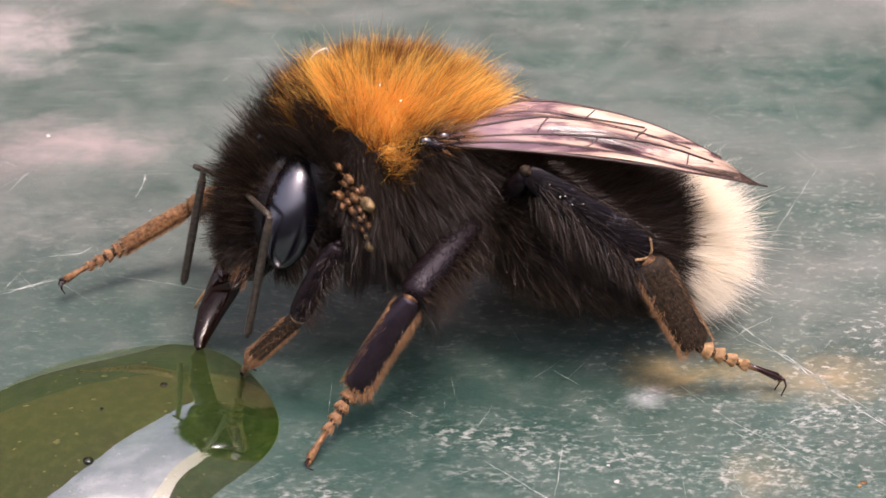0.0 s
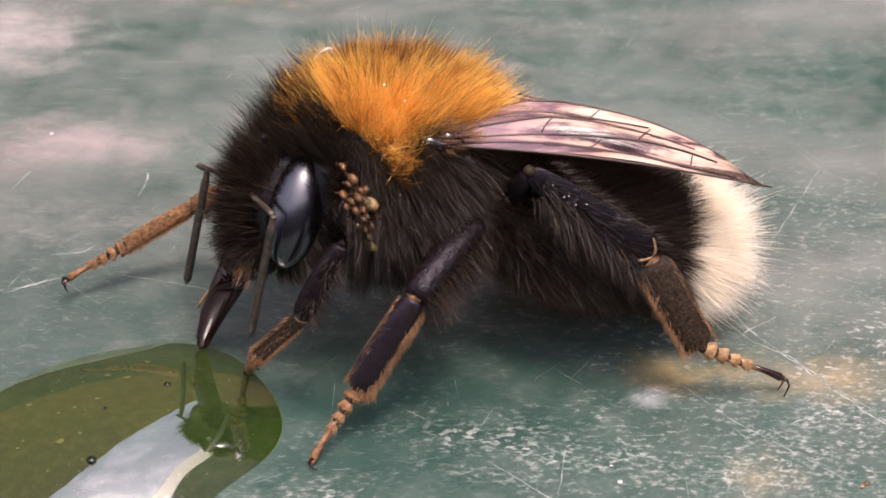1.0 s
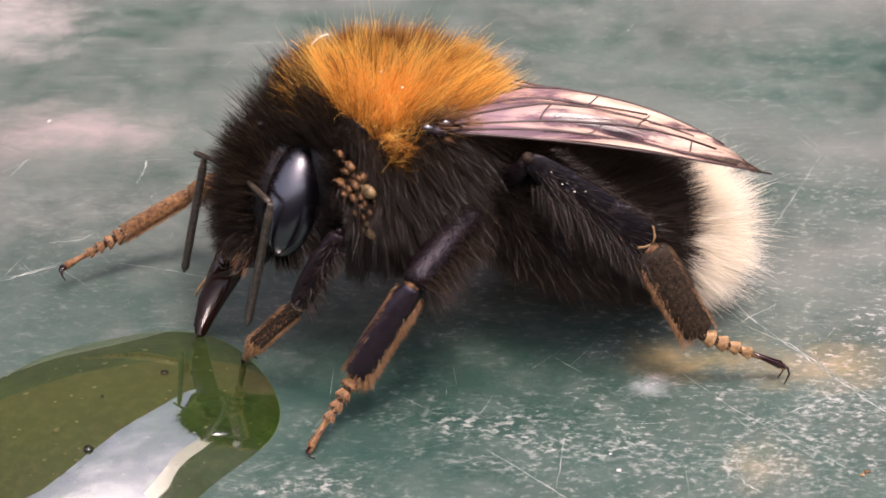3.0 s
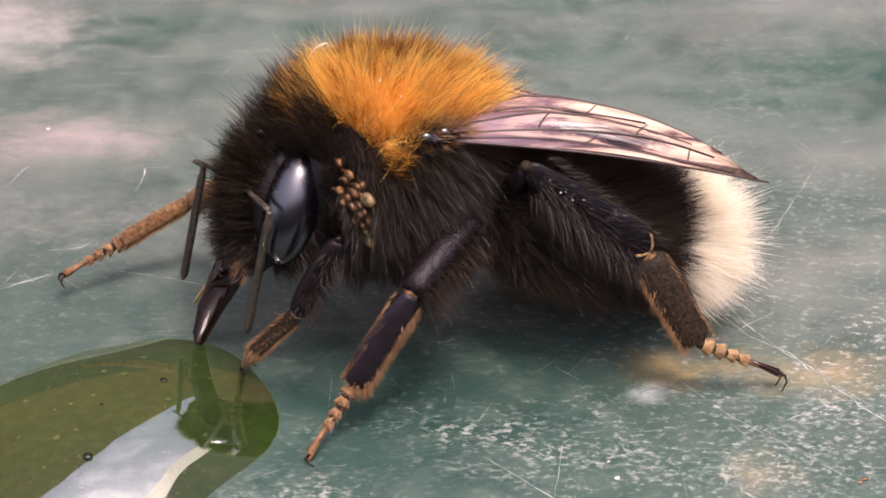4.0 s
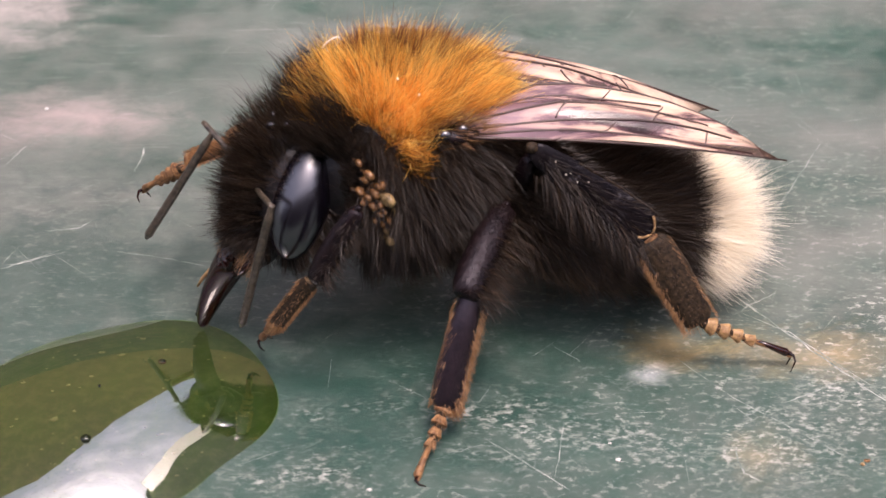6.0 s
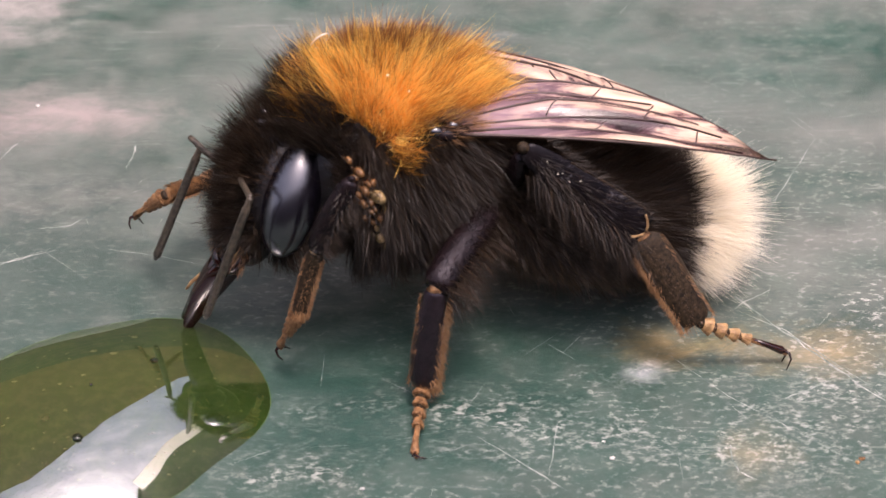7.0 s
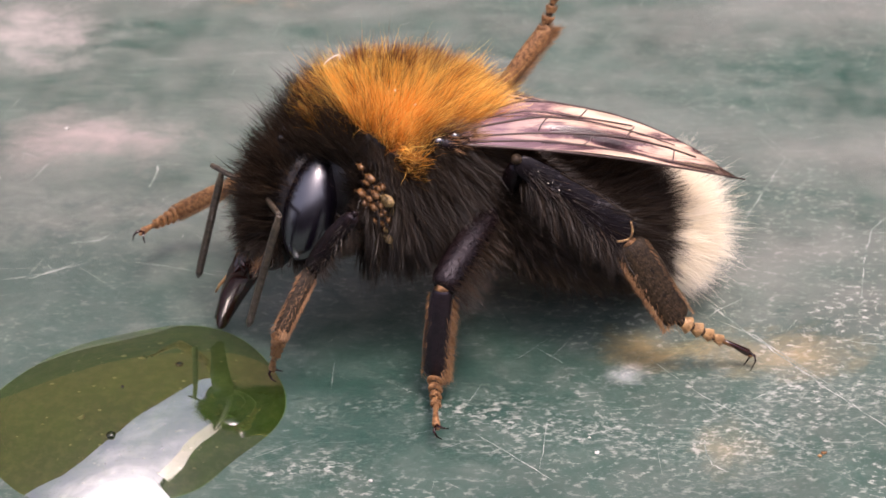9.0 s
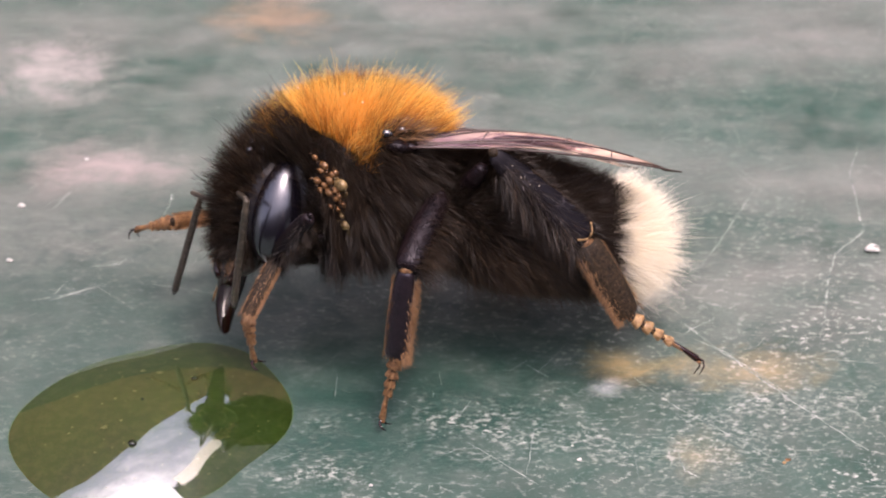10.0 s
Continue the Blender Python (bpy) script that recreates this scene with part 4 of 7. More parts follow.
def mite(x, y, z, r, rx, rz, mat=None):
    mat = mat or M_MITE
    bm = add_ball(bmesh.new(), (0, 0, 0), (r * 1.25, r, r * 0.75), None, 14, 10)
    ob = part("mite", bm, mat, None, "", None)
    for k in range(6):
        s = 1 if k % 2 else -1
        part("mite_leg", tube([(r * (0.6 - 0.4 * (k // 2)), 0, 0), (r * (0.8 - 0.5 * (k // 2)), s * r * 1.3, -r * 0.2), (r * (0.9 - 0.6 * (k // 2)), s * r * 1.7, -r * 0.7)], r * 0.07, 5, 0.5), mat, ob)
    ob.parent = bee
    ob.matrix_basis = spot(x, y, z, rx, 0, rz)
    return ob


for x, y, z, r in ((1.54, 2.71, 6.80, 0.15), (1.30, 2.95, 6.51, 0.20), (1.56, 2.94, 6.05, 0.18), (1.18, 3.11, 6.02, 0.20), (0.85, 3.23, 5.85, 0.27), (1.24, 3.12, 5.63, 0.19), (0.94, 3.14, 6.26, 0.14), (1.50, 3.01, 5.74, 0.15), (0.81, 3.24, 5.20, 0.14), (0.83, 3.08, 4.51, 0.21), (1.05, 3.19, 5.40, 0.13), (1.21, 3.11, 5.18, 0.12), (1.4, 2.9, 6.35, 0.15), (1.08, 3.08, 6.2, 0.16), (1.36, 3.05, 5.88, 0.16), (1.02, 3.17, 5.68, 0.16), (0.97, 3.2, 5.48, 0.13), (0.9, 3.16, 4.85, 0.13), (1.0, 3.15, 5.05, 0.12)):
    mite(x, y, z, r * 0.88, -60 + random.uniform(-20, 20), random.uniform(60, 120), M_PALE_MITE if z < 5.0 or r > 0.25 else M_MITE)

FIB = (1.72, -1.17, 8.78)
GRAINS = ((-1.3, -0.36, 8.85), (0.21, 1.57, 8.73), (-1.8, -0.06, 8.66), (-0.3, 2.07, 8.41), (0.55, -0.94, 8.95), (-2.63, -0.3, 8.09))
part("fibre", tube([(FIB[0] + 0.28 * math.cos(t), FIB[1] + 0.1 * math.sin(t), FIB[2] + 0.2 * math.sin(t) + 0.25 * math.cos(t) * -0.6) for t in (0.3 + 0.5 * k for k in range(11))], 0.025, 6, 0.7), M_FIBRE, bee, "pale fibre caught in the fur")
for x, y, z in GRAINS:
    part("dust_grain", add_ball(bmesh.new(), (x, y, z), (0.04, 0.03, 0.035), None, 8, 6), M_FIBRE, bee, "pale dust grain in the fur")
for x, y, z in ((0.7, -0.16, 0.12), (1.15, -0.2, 0.02), (1.25, -0.2, 0.12), (1.55, -0.22, 0.05), (1.8, -0.22, 0.24)):
    part("dust_grain", add_ball(bmesh.new(), (x, y, z), (0.022, 0.018, 0.02), None, 8, 6), M_FIBRE, near_hind[1], "pale dust grain")


# ---- what moves ----
def motions():
    walk(bee, [
        (0.0, spot(-1.46, -4.15, 0.17, 12.0, -0.0, 187.0)),
        (4.0, spot(-1.46, -4.15, 0.17, 12.0, -0.0, 187.0)),
        (4.5, spot(-1.40, -4.15, 0.13, 11.5, 0.3, 187.2)),
        (4.8, spot(-1.40, -4.15, 0.13, 11.5, 0.3, 187.2)),
        (5.0, spot(-1.22, -4.24, -0.05, 11.7, -0.1, 190.5)),
        (5.2, spot(-1.13, -4.10, -0.44, 10.2, -0.0, 190.1)),
        (5.5, spot(-1.00, -3.94, -0.24, 8.3, 0.0, 189.6)),
        (5.7, spot(-1.02, -3.95, -0.23, 8.4, -0.0, 189.7)),
        (6.8, spot(-1.12, -4.00, -0.21, 8.7, -0.2, 190.3)),
        (7.0, spot(-1.14, -4.01, -0.21, 8.8, -0.2, 190.4)),
        (7.5, spot(-1.11, -4.03, -0.17, 9.6, -0.4, 191.1)),
        (8.0, spot(-1.11, -4.05, -0.07, 10.2, -0.1, 190.4)),
        (8.5, spot(-1.04, -3.88, -0.03, 9.1, -0.8, 190.1)),
        (9.0, spot(-1.14, -4.13, 0.14, 11.2, -1.2, 191.2)),
        (9.3, spot(-1.14, -4.13, 0.14, 11.2, -1.2, 191.2)),
        (9.5, spot(-1.55, -6.07, 1.42, 29.5, -0.7, 190.7)),
        (9.8, spot(-1.81, -6.08, 1.42, 30.1, 0.1, 190.3)),
        (10.0, spot(-1.99, -6.08, 1.42, 30.4, 0.6, 190.1)),
    ])
    walk(near_middle[0], [
        (0.0, aim((-1.60, 1.20, 3.60), (-2.29, 2.49, 4.77), (0.78, -0.35, 0.49))),
        (4.0, aim((-1.60, 1.20, 3.60), (-2.29, 2.49, 4.77), (0.78, -0.35, 0.49))),
        (4.5, aim((-1.60, 1.20, 3.60), (-2.25, 2.52, 4.87), (0.78, -0.35, 0.49))),
        (4.8, aim((-1.60, 1.20, 3.60), (-2.25, 2.52, 4.87), (0.78, -0.35, 0.49))),
        (5.0, aim((-1.60, 1.20, 3.60), (-2.40, 2.58, 5.19), (0.78, -0.35, 0.49))),
        (5.2, aim((-1.60, 1.20, 3.60), (-2.56, 2.44, 4.43), (0.78, -0.35, 0.49))),
        (5.5, aim((-1.60, 1.20, 3.60), (-2.45, 3.77, 4.38), (0.78, -0.35, 0.49))),
        (5.7, aim((-1.60, 1.20, 3.60), (-2.60, 2.50, 4.67), (0.78, -0.35, 0.49))),
        (6.8, aim((-1.60, 1.20, 3.60), (-2.47, 3.89, 5.20), (0.78, -0.35, 0.49))),
        (7.0, aim((-1.60, 1.20, 3.60), (-2.48, 2.51, 4.74), (0.78, -0.35, 0.49))),
        (7.5, aim((-1.60, 1.20, 3.60), (-2.55, 2.54, 4.96), (0.78, -0.35, 0.49))),
        (8.0, aim((-1.60, 1.20, 3.60), (-2.47, 2.62, 5.43), (0.78, -0.35, 0.49))),
        (8.5, aim((-1.60, 1.20, 3.60), (-2.37, 3.94, 5.50), (0.78, -0.35, 0.49))),
        (9.0, aim((-1.60, 1.20, 3.60), (-2.54, 2.49, 4.75), (0.78, -0.35, 0.49))),
        (9.3, aim((-1.60, 1.20, 3.60), (-2.42, 3.93, 5.30), (0.78, -0.35, 0.49))),
        (9.5, aim((-1.60, 1.20, 3.60), (-2.56, 2.70, 5.04), (0.78, -0.35, 0.49))),
        (9.8, aim((-1.60, 1.20, 3.60), (-2.57, 3.75, 4.25), (0.78, -0.35, 0.49))),
        (10.0, aim((-1.60, 1.20, 3.60), (-2.48, 2.74, 5.07), (0.78, -0.35, 0.49))),
    ])
    walk(near_middle[1], [
        (0.0, aim((-2.29, 2.49, 4.77), (-0.23, 4.36, 3.41), (0.78, -0.35, 0.49))),
        (4.0, aim((-2.29, 2.49, 4.77), (-0.23, 4.36, 3.41), (0.78, -0.35, 0.49))),
        (4.5, aim((-2.25, 2.52, 4.87), (-0.18, 4.33, 3.45), (0.78, -0.35, 0.49))),
        (4.8, aim((-2.25, 2.52, 4.87), (-0.18, 4.33, 3.45), (0.78, -0.35, 0.49))),
        (5.0, aim((-2.40, 2.58, 5.19), (-0.21, 4.26, 3.77), (0.78, -0.35, 0.49))),
        (5.2, aim((-2.56, 2.44, 4.43), (-0.67, 4.82, 3.80), (0.78, -0.35, 0.49))),
        (5.5, aim((-2.45, 3.77, 4.38), (-1.84, 3.63, 1.34), (0.78, -0.35, 0.49))),
        (5.7, aim((-2.60, 2.50, 4.67), (-1.14, 5.06, 3.71), (0.78, -0.35, 0.49))),
        (6.8, aim((-2.47, 3.89, 5.20), (-1.34, 3.72, 2.32), (0.78, -0.35, 0.49))),
        (7.0, aim((-2.48, 2.51, 4.74), (-0.48, 4.52, 3.48), (0.78, -0.35, 0.49))),
        (7.5, aim((-2.55, 2.54, 4.96), (-0.65, 4.50, 3.50), (0.78, -0.35, 0.49))),
        (8.0, aim((-2.47, 2.62, 5.43), (-0.55, 4.70, 4.15), (0.78, -0.35, 0.49))),
        (8.5, aim((-2.37, 3.94, 5.50), (-1.07, 3.91, 2.68), (0.78, -0.35, 0.49))),
        (9.0, aim((-2.54, 2.49, 4.75), (-0.58, 4.42, 3.30), (0.78, -0.35, 0.49))),
        (9.3, aim((-2.42, 3.93, 5.30), (-1.31, 3.68, 2.41), (0.78, -0.35, 0.49))),
        (9.5, aim((-2.56, 2.70, 5.04), (-0.93, 4.20, 2.88), (0.78, -0.35, 0.49))),
        (9.8, aim((-2.57, 3.75, 4.25), (-1.08, 5.43, 2.11), (0.78, -0.35, 0.49))),
        (10.0, aim((-2.48, 2.74, 5.07), (-0.88, 4.35, 2.96), (0.78, -0.35, 0.49))),
    ])
    walk(near_middle[2], [
        (0.0, aim((-0.23, 4.36, 3.41), (1.48, 4.05, 0.55), (0.78, -0.35, 0.49))),
        (4.0, aim((-0.23, 4.36, 3.41), (1.48, 4.05, 0.55), (0.78, -0.35, 0.49))),
        (4.5, aim((-0.18, 4.33, 3.45), (1.61, 4.20, 0.62), (0.78, -0.35, 0.49))),
        (4.8, aim((-0.18, 4.33, 3.45), (1.61, 4.20, 0.62), (0.78, -0.35, 0.49))),
        (5.0, aim((-0.21, 4.26, 3.77), (1.52, 4.27, 0.90), (0.78, -0.35, 0.49))),
        (5.2, aim((-0.67, 4.82, 3.80), (0.83, 5.01, 0.81), (0.78, -0.35, 0.49))),
        (5.5, aim((-1.84, 3.63, 1.34), (-1.08, 6.77, 0.47), (0.78, -0.35, 0.49))),
        (5.7, aim((-1.14, 5.06, 3.71), (-0.26, 5.29, 0.49), (0.78, -0.35, 0.49))),
        (6.8, aim((-1.34, 3.72, 2.32), (-0.62, 6.45, 0.52), (0.78, -0.35, 0.49))),
        (7.0, aim((-0.48, 4.52, 3.48), (-0.09, 4.09, 0.18), (0.78, -0.35, 0.49))),
        (7.5, aim((-0.65, 4.50, 3.50), (0.22, 4.57, 0.27), (0.78, -0.35, 0.49))),
        (8.0, aim((-0.55, 4.70, 4.15), (0.60, 4.73, 1.00), (0.78, -0.35, 0.49))),
        (8.5, aim((-1.07, 3.91, 2.68), (-0.49, 6.92, 1.33), (0.78, -0.35, 0.49))),
        (9.0, aim((-0.58, 4.42, 3.30), (-0.41, 3.80, 0.02), (0.78, -0.35, 0.49))),
        (9.3, aim((-1.31, 3.68, 2.41), (-0.63, 6.58, 0.87), (0.78, -0.35, 0.49))),
        (9.5, aim((-0.93, 4.20, 2.88), (-0.70, 2.84, -0.17), (0.78, -0.35, 0.49))),
        (9.8, aim((-1.08, 5.43, 2.11), (-0.75, 4.22, -1.00), (0.78, -0.35, 0.49))),
        (10.0, aim((-0.88, 4.35, 2.96), (-0.41, 2.99, -0.06), (0.78, -0.35, 0.49))),
    ])
    walk(near_middle[3], [
        (0.0, aim((1.48, 4.05, 0.55), (3.00, 5.14, -1.14), (0.78, -0.35, 0.49))),
        (4.0, aim((1.48, 4.05, 0.55), (3.00, 5.14, -1.14), (0.78, -0.35, 0.49))),
        (4.5, aim((1.61, 4.20, 0.62), (3.15, 5.04, -1.03), (0.78, -0.35, 0.49))),
        (4.8, aim((1.61, 4.20, 0.62), (3.15, 5.04, -1.03), (0.78, -0.35, 0.49))),
        (5.0, aim((1.52, 4.27, 0.90), (3.12, 4.73, -0.81), (0.78, -0.35, 0.49))),
        (5.2, aim((0.83, 5.01, 0.81), (2.46, 6.23, -0.56), (0.78, -0.35, 0.49))),
        (5.5, aim((-1.08, 6.77, 0.47), (-0.14, 8.09, -0.82), (0.78, -0.35, 0.49))),
        (5.7, aim((-0.26, 5.29, 0.49), (0.97, 6.71, -0.63), (0.78, -0.35, 0.49))),
        (6.8, aim((-0.62, 6.45, 0.52), (-0.26, 7.79, -0.86), (0.78, -0.35, 0.49))),
        (7.0, aim((-0.09, 4.09, 0.18), (0.48, 5.99, -0.60), (0.78, -0.35, 0.49))),
        (7.5, aim((0.22, 4.57, 0.27), (1.44, 6.47, -0.82), (0.78, -0.35, 0.49))),
        (8.0, aim((0.60, 4.73, 1.00), (1.83, 5.43, -0.79), (0.78, -0.35, 0.49))),
        (8.5, aim((-0.49, 6.92, 1.33), (-0.74, 6.90, -0.94), (0.78, -0.35, 0.49))),
        (9.0, aim((-0.41, 3.80, 0.02), (0.07, 6.29, -0.55), (0.78, -0.35, 0.49))),
        (9.3, aim((-0.63, 6.58, 0.87), (-0.50, 6.92, -1.38), (0.78, -0.35, 0.49))),
        (9.5, aim((-0.70, 2.84, -0.17), (-0.18, 2.13, -2.69), (0.78, -0.35, 0.49))),
        (9.8, aim((-0.75, 4.22, -1.00), (-0.57, 2.98, -3.23), (0.78, -0.35, 0.49))),
        (10.0, aim((-0.41, 2.99, -0.06), (0.27, 1.89, -2.62), (0.78, -0.35, 0.49))),
    ])
    walk(near_hind[0], [
        (0.0, aim((-3.20, 1.60, 4.80), (-3.71, 2.93, 6.34), (-0.6, -0.15, 0.75))),
        (4.0, aim((-3.20, 1.60, 4.80), (-3.71, 2.93, 6.34), (-0.6, -0.15, 0.75))),
        (4.5, aim((-3.20, 1.60, 4.80), (-3.65, 2.94, 6.44), (-0.6, -0.15, 0.75))),
        (4.8, aim((-3.20, 1.60, 4.80), (-3.65, 2.94, 6.44), (-0.6, -0.15, 0.75))),
        (5.0, aim((-3.20, 1.60, 4.80), (-3.55, 2.98, 6.64), (-0.6, -0.15, 0.75))),
        (5.2, aim((-3.20, 1.60, 4.80), (-3.47, 2.93, 6.58), (-0.6, -0.15, 0.75))),
        (5.5, aim((-3.20, 1.60, 4.80), (-3.34, 2.91, 6.82), (-0.6, -0.15, 0.75))),
        (5.7, aim((-3.20, 1.60, 4.80), (-3.33, 2.92, 6.84), (-0.6, -0.15, 0.75))),
        (6.8, aim((-3.20, 1.60, 4.80), (-3.34, 2.90, 6.67), (-0.6, -0.15, 0.75))),
        (7.0, aim((-3.20, 1.60, 4.80), (-3.35, 2.91, 6.69), (-0.6, -0.15, 0.75))),
        (7.5, aim((-3.20, 1.60, 4.80), (-3.32, 2.92, 6.63), (-0.6, -0.15, 0.75))),
        (8.0, aim((-3.20, 1.60, 4.80), (-3.34, 2.94, 6.65), (-0.6, -0.15, 0.75))),
        (8.5, aim((-3.20, 1.60, 4.80), (-3.28, 2.91, 6.66), (-0.6, -0.15, 0.75))),
        (9.0, aim((-3.20, 1.60, 4.80), (-3.27, 2.96, 6.61), (-0.6, -0.15, 0.75))),
        (9.3, aim((-3.20, 1.60, 4.80), (-3.37, 2.99, 6.77), (-0.6, -0.15, 0.75))),
        (9.5, aim((-3.20, 1.60, 4.80), (-3.40, 3.75, 6.69), (-0.6, -0.15, 0.75))),
        (9.8, aim((-3.20, 1.60, 4.80), (-4.78, 3.05, 5.42), (-0.6, -0.15, 0.75))),
        (10.0, aim((-3.20, 1.60, 4.80), (-4.23, 3.59, 6.33), (-0.6, -0.15, 0.75))),
    ])
    walk(near_hind[1], [
        (0.0, aim((-3.71, 2.93, 6.34), (-7.02, 3.65, 3.68), (-0.6, -0.15, 0.75))),
        (4.0, aim((-3.71, 2.93, 6.34), (-7.02, 3.65, 3.68), (-0.6, -0.15, 0.75))),
        (4.5, aim((-3.65, 2.94, 6.44), (-6.93, 3.74, 3.78), (-0.6, -0.15, 0.75))),
        (4.8, aim((-3.65, 2.94, 6.44), (-6.93, 3.74, 3.78), (-0.6, -0.15, 0.75))),
        (5.0, aim((-3.55, 2.98, 6.64), (-6.73, 3.66, 3.83), (-0.6, -0.15, 0.75))),
        (5.2, aim((-3.47, 2.93, 6.58), (-6.78, 3.17, 3.85), (-0.6, -0.15, 0.75))),
        (5.5, aim((-3.34, 2.91, 6.82), (-6.51, 3.54, 3.98), (-0.6, -0.15, 0.75))),
        (5.7, aim((-3.33, 2.92, 6.84), (-6.50, 3.60, 4.01), (-0.6, -0.15, 0.75))),
        (6.8, aim((-3.34, 2.90, 6.67), (-6.58, 3.55, 3.92), (-0.6, -0.15, 0.75))),
        (7.0, aim((-3.35, 2.91, 6.69), (-6.56, 3.60, 3.92), (-0.6, -0.15, 0.75))),
        (7.5, aim((-3.32, 2.92, 6.63), (-6.52, 3.67, 3.86), (-0.6, -0.15, 0.75))),
        (8.0, aim((-3.34, 2.94, 6.65), (-6.55, 3.72, 3.90), (-0.6, -0.15, 0.75))),
        (8.5, aim((-3.28, 2.91, 6.66), (-6.51, 3.68, 3.94), (-0.6, -0.15, 0.75))),
        (9.0, aim((-3.27, 2.96, 6.61), (-6.51, 3.98, 3.97), (-0.6, -0.15, 0.75))),
        (9.3, aim((-3.37, 2.99, 6.77), (-6.69, 3.44, 4.08), (-0.6, -0.15, 0.75))),
        (9.5, aim((-3.40, 3.75, 6.69), (-6.40, 3.51, 3.61), (-0.6, -0.15, 0.75))),
        (9.8, aim((-4.78, 3.05, 5.42), (-7.60, 4.10, 2.35), (-0.6, -0.15, 0.75))),
        (10.0, aim((-4.23, 3.59, 6.33), (-7.03, 3.49, 3.06), (-0.6, -0.15, 0.75))),
    ])
    walk(near_hind[2], [
        (0.0, aim((-7.02, 3.65, 3.68), (-8.48, 3.91, 0.96), (-0.6, -0.15, 0.75))),
        (4.0, aim((-7.02, 3.65, 3.68), (-8.48, 3.91, 0.96), (-0.6, -0.15, 0.75))),
        (4.5, aim((-6.93, 3.74, 3.78), (-8.43, 4.17, 1.10), (-0.6, -0.15, 0.75))),
        (4.8, aim((-6.93, 3.74, 3.78), (-8.43, 4.17, 1.10), (-0.6, -0.15, 0.75))),
        (5.0, aim((-6.73, 3.66, 3.83), (-8.20, 4.10, 1.13), (-0.6, -0.15, 0.75))),
        (5.2, aim((-6.78, 3.17, 3.85), (-8.23, 3.60, 1.14), (-0.6, -0.15, 0.75))),
        (5.5, aim((-6.51, 3.54, 3.98), (-7.98, 4.03, 1.30), (-0.6, -0.15, 0.75))),
        (5.7, aim((-6.50, 3.60, 4.01), (-7.97, 4.08, 1.33), (-0.6, -0.15, 0.75))),
        (6.8, aim((-6.58, 3.55, 3.92), (-8.11, 4.12, 1.28), (-0.6, -0.15, 0.75))),
        (7.0, aim((-6.56, 3.60, 3.92), (-8.09, 4.30, 1.31), (-0.6, -0.15, 0.75))),
        (7.5, aim((-6.52, 3.67, 3.86), (-8.06, 4.16, 1.22), (-0.6, -0.15, 0.75))),
        (8.0, aim((-6.55, 3.72, 3.90), (-8.05, 4.28, 1.24), (-0.6, -0.15, 0.75))),
        (8.5, aim((-6.51, 3.68, 3.94), (-8.02, 4.39, 1.32), (-0.6, -0.15, 0.75))),
        (9.0, aim((-6.51, 3.98, 3.97), (-8.05, 4.53, 1.34), (-0.6, -0.15, 0.75))),
        (9.3, aim((-6.69, 3.44, 4.08), (-8.10, 4.50, 1.53), (-0.6, -0.15, 0.75))),
        (9.5, aim((-6.40, 3.51, 3.61), (-7.31, 4.05, 0.70), (-0.6, -0.15, 0.75))),
        (9.8, aim((-7.60, 4.10, 2.35), (-9.60, 3.56, 0.05), (-0.6, -0.15, 0.75))),
        (10.0, aim((-7.03, 3.49, 3.06), (-8.43, 2.86, 0.37), (-0.6, -0.15, 0.75))),
    ])
    walk(near_hind[3], [
        (0.0, aim((-8.48, 3.91, 0.96), (-11.10, 3.61, -0.43), (-0.6, -0.15, 0.75))),
        (4.0, aim((-8.48, 3.91, 0.96), (-11.10, 3.61, -0.43), (-0.6, -0.15, 0.75))),
        (4.5, aim((-8.43, 4.17, 1.10), (-11.10, 3.62, -0.41), (-0.6, -0.15, 0.75))),
        (4.8, aim((-8.43, 4.17, 1.10), (-11.10, 3.62, -0.41), (-0.6, -0.15, 0.75))),
        (5.0, aim((-8.20, 4.10, 1.13), (-10.74, 4.15, -0.29), (-0.6, -0.15, 0.75))),
        (5.2, aim((-8.23, 3.60, 1.14), (-10.62, 4.26, 0.19), (-0.6, -0.15, 0.75))),
        (5.5, aim((-7.98, 4.03, 1.30), (-10.55, 4.30, 0.12), (-0.6, -0.15, 0.75))),
        (5.7, aim((-7.97, 4.08, 1.33), (-10.55, 4.30, 0.11), (-0.6, -0.15, 0.75))),
        (6.8, aim((-8.11, 4.12, 1.28), (-10.60, 4.16, 0.12), (-0.6, -0.15, 0.75))),
        (7.0, aim((-8.09, 4.30, 1.31), (-10.63, 4.34, 0.09), (-0.6, -0.15, 0.75))),
        (7.5, aim((-8.06, 4.16, 1.22), (-10.55, 4.51, -0.01), (-0.6, -0.15, 0.75))),
        (8.0, aim((-8.05, 4.28, 1.24), (-10.58, 4.36, -0.18), (-0.6, -0.15, 0.75))),
        (8.5, aim((-8.02, 4.39, 1.32), (-10.54, 4.45, -0.03), (-0.6, -0.15, 0.75))),
        (9.0, aim((-8.05, 4.53, 1.34), (-10.59, 4.35, -0.26), (-0.6, -0.15, 0.75))),
        (9.3, aim((-8.10, 4.50, 1.53), (-10.60, 4.15, -0.22), (-0.6, -0.15, 0.75))),
        (9.5, aim((-7.31, 4.05, 0.70), (-9.33, 3.57, -1.02), (-0.6, -0.15, 0.75))),
        (9.8, aim((-9.60, 3.56, 0.05), (-11.80, 3.29, -1.49), (-0.6, -0.15, 0.75))),
        (10.0, aim((-8.43, 2.86, 0.37), (-10.55, 2.73, -1.30), (-0.6, -0.15, 0.75))),
    ])
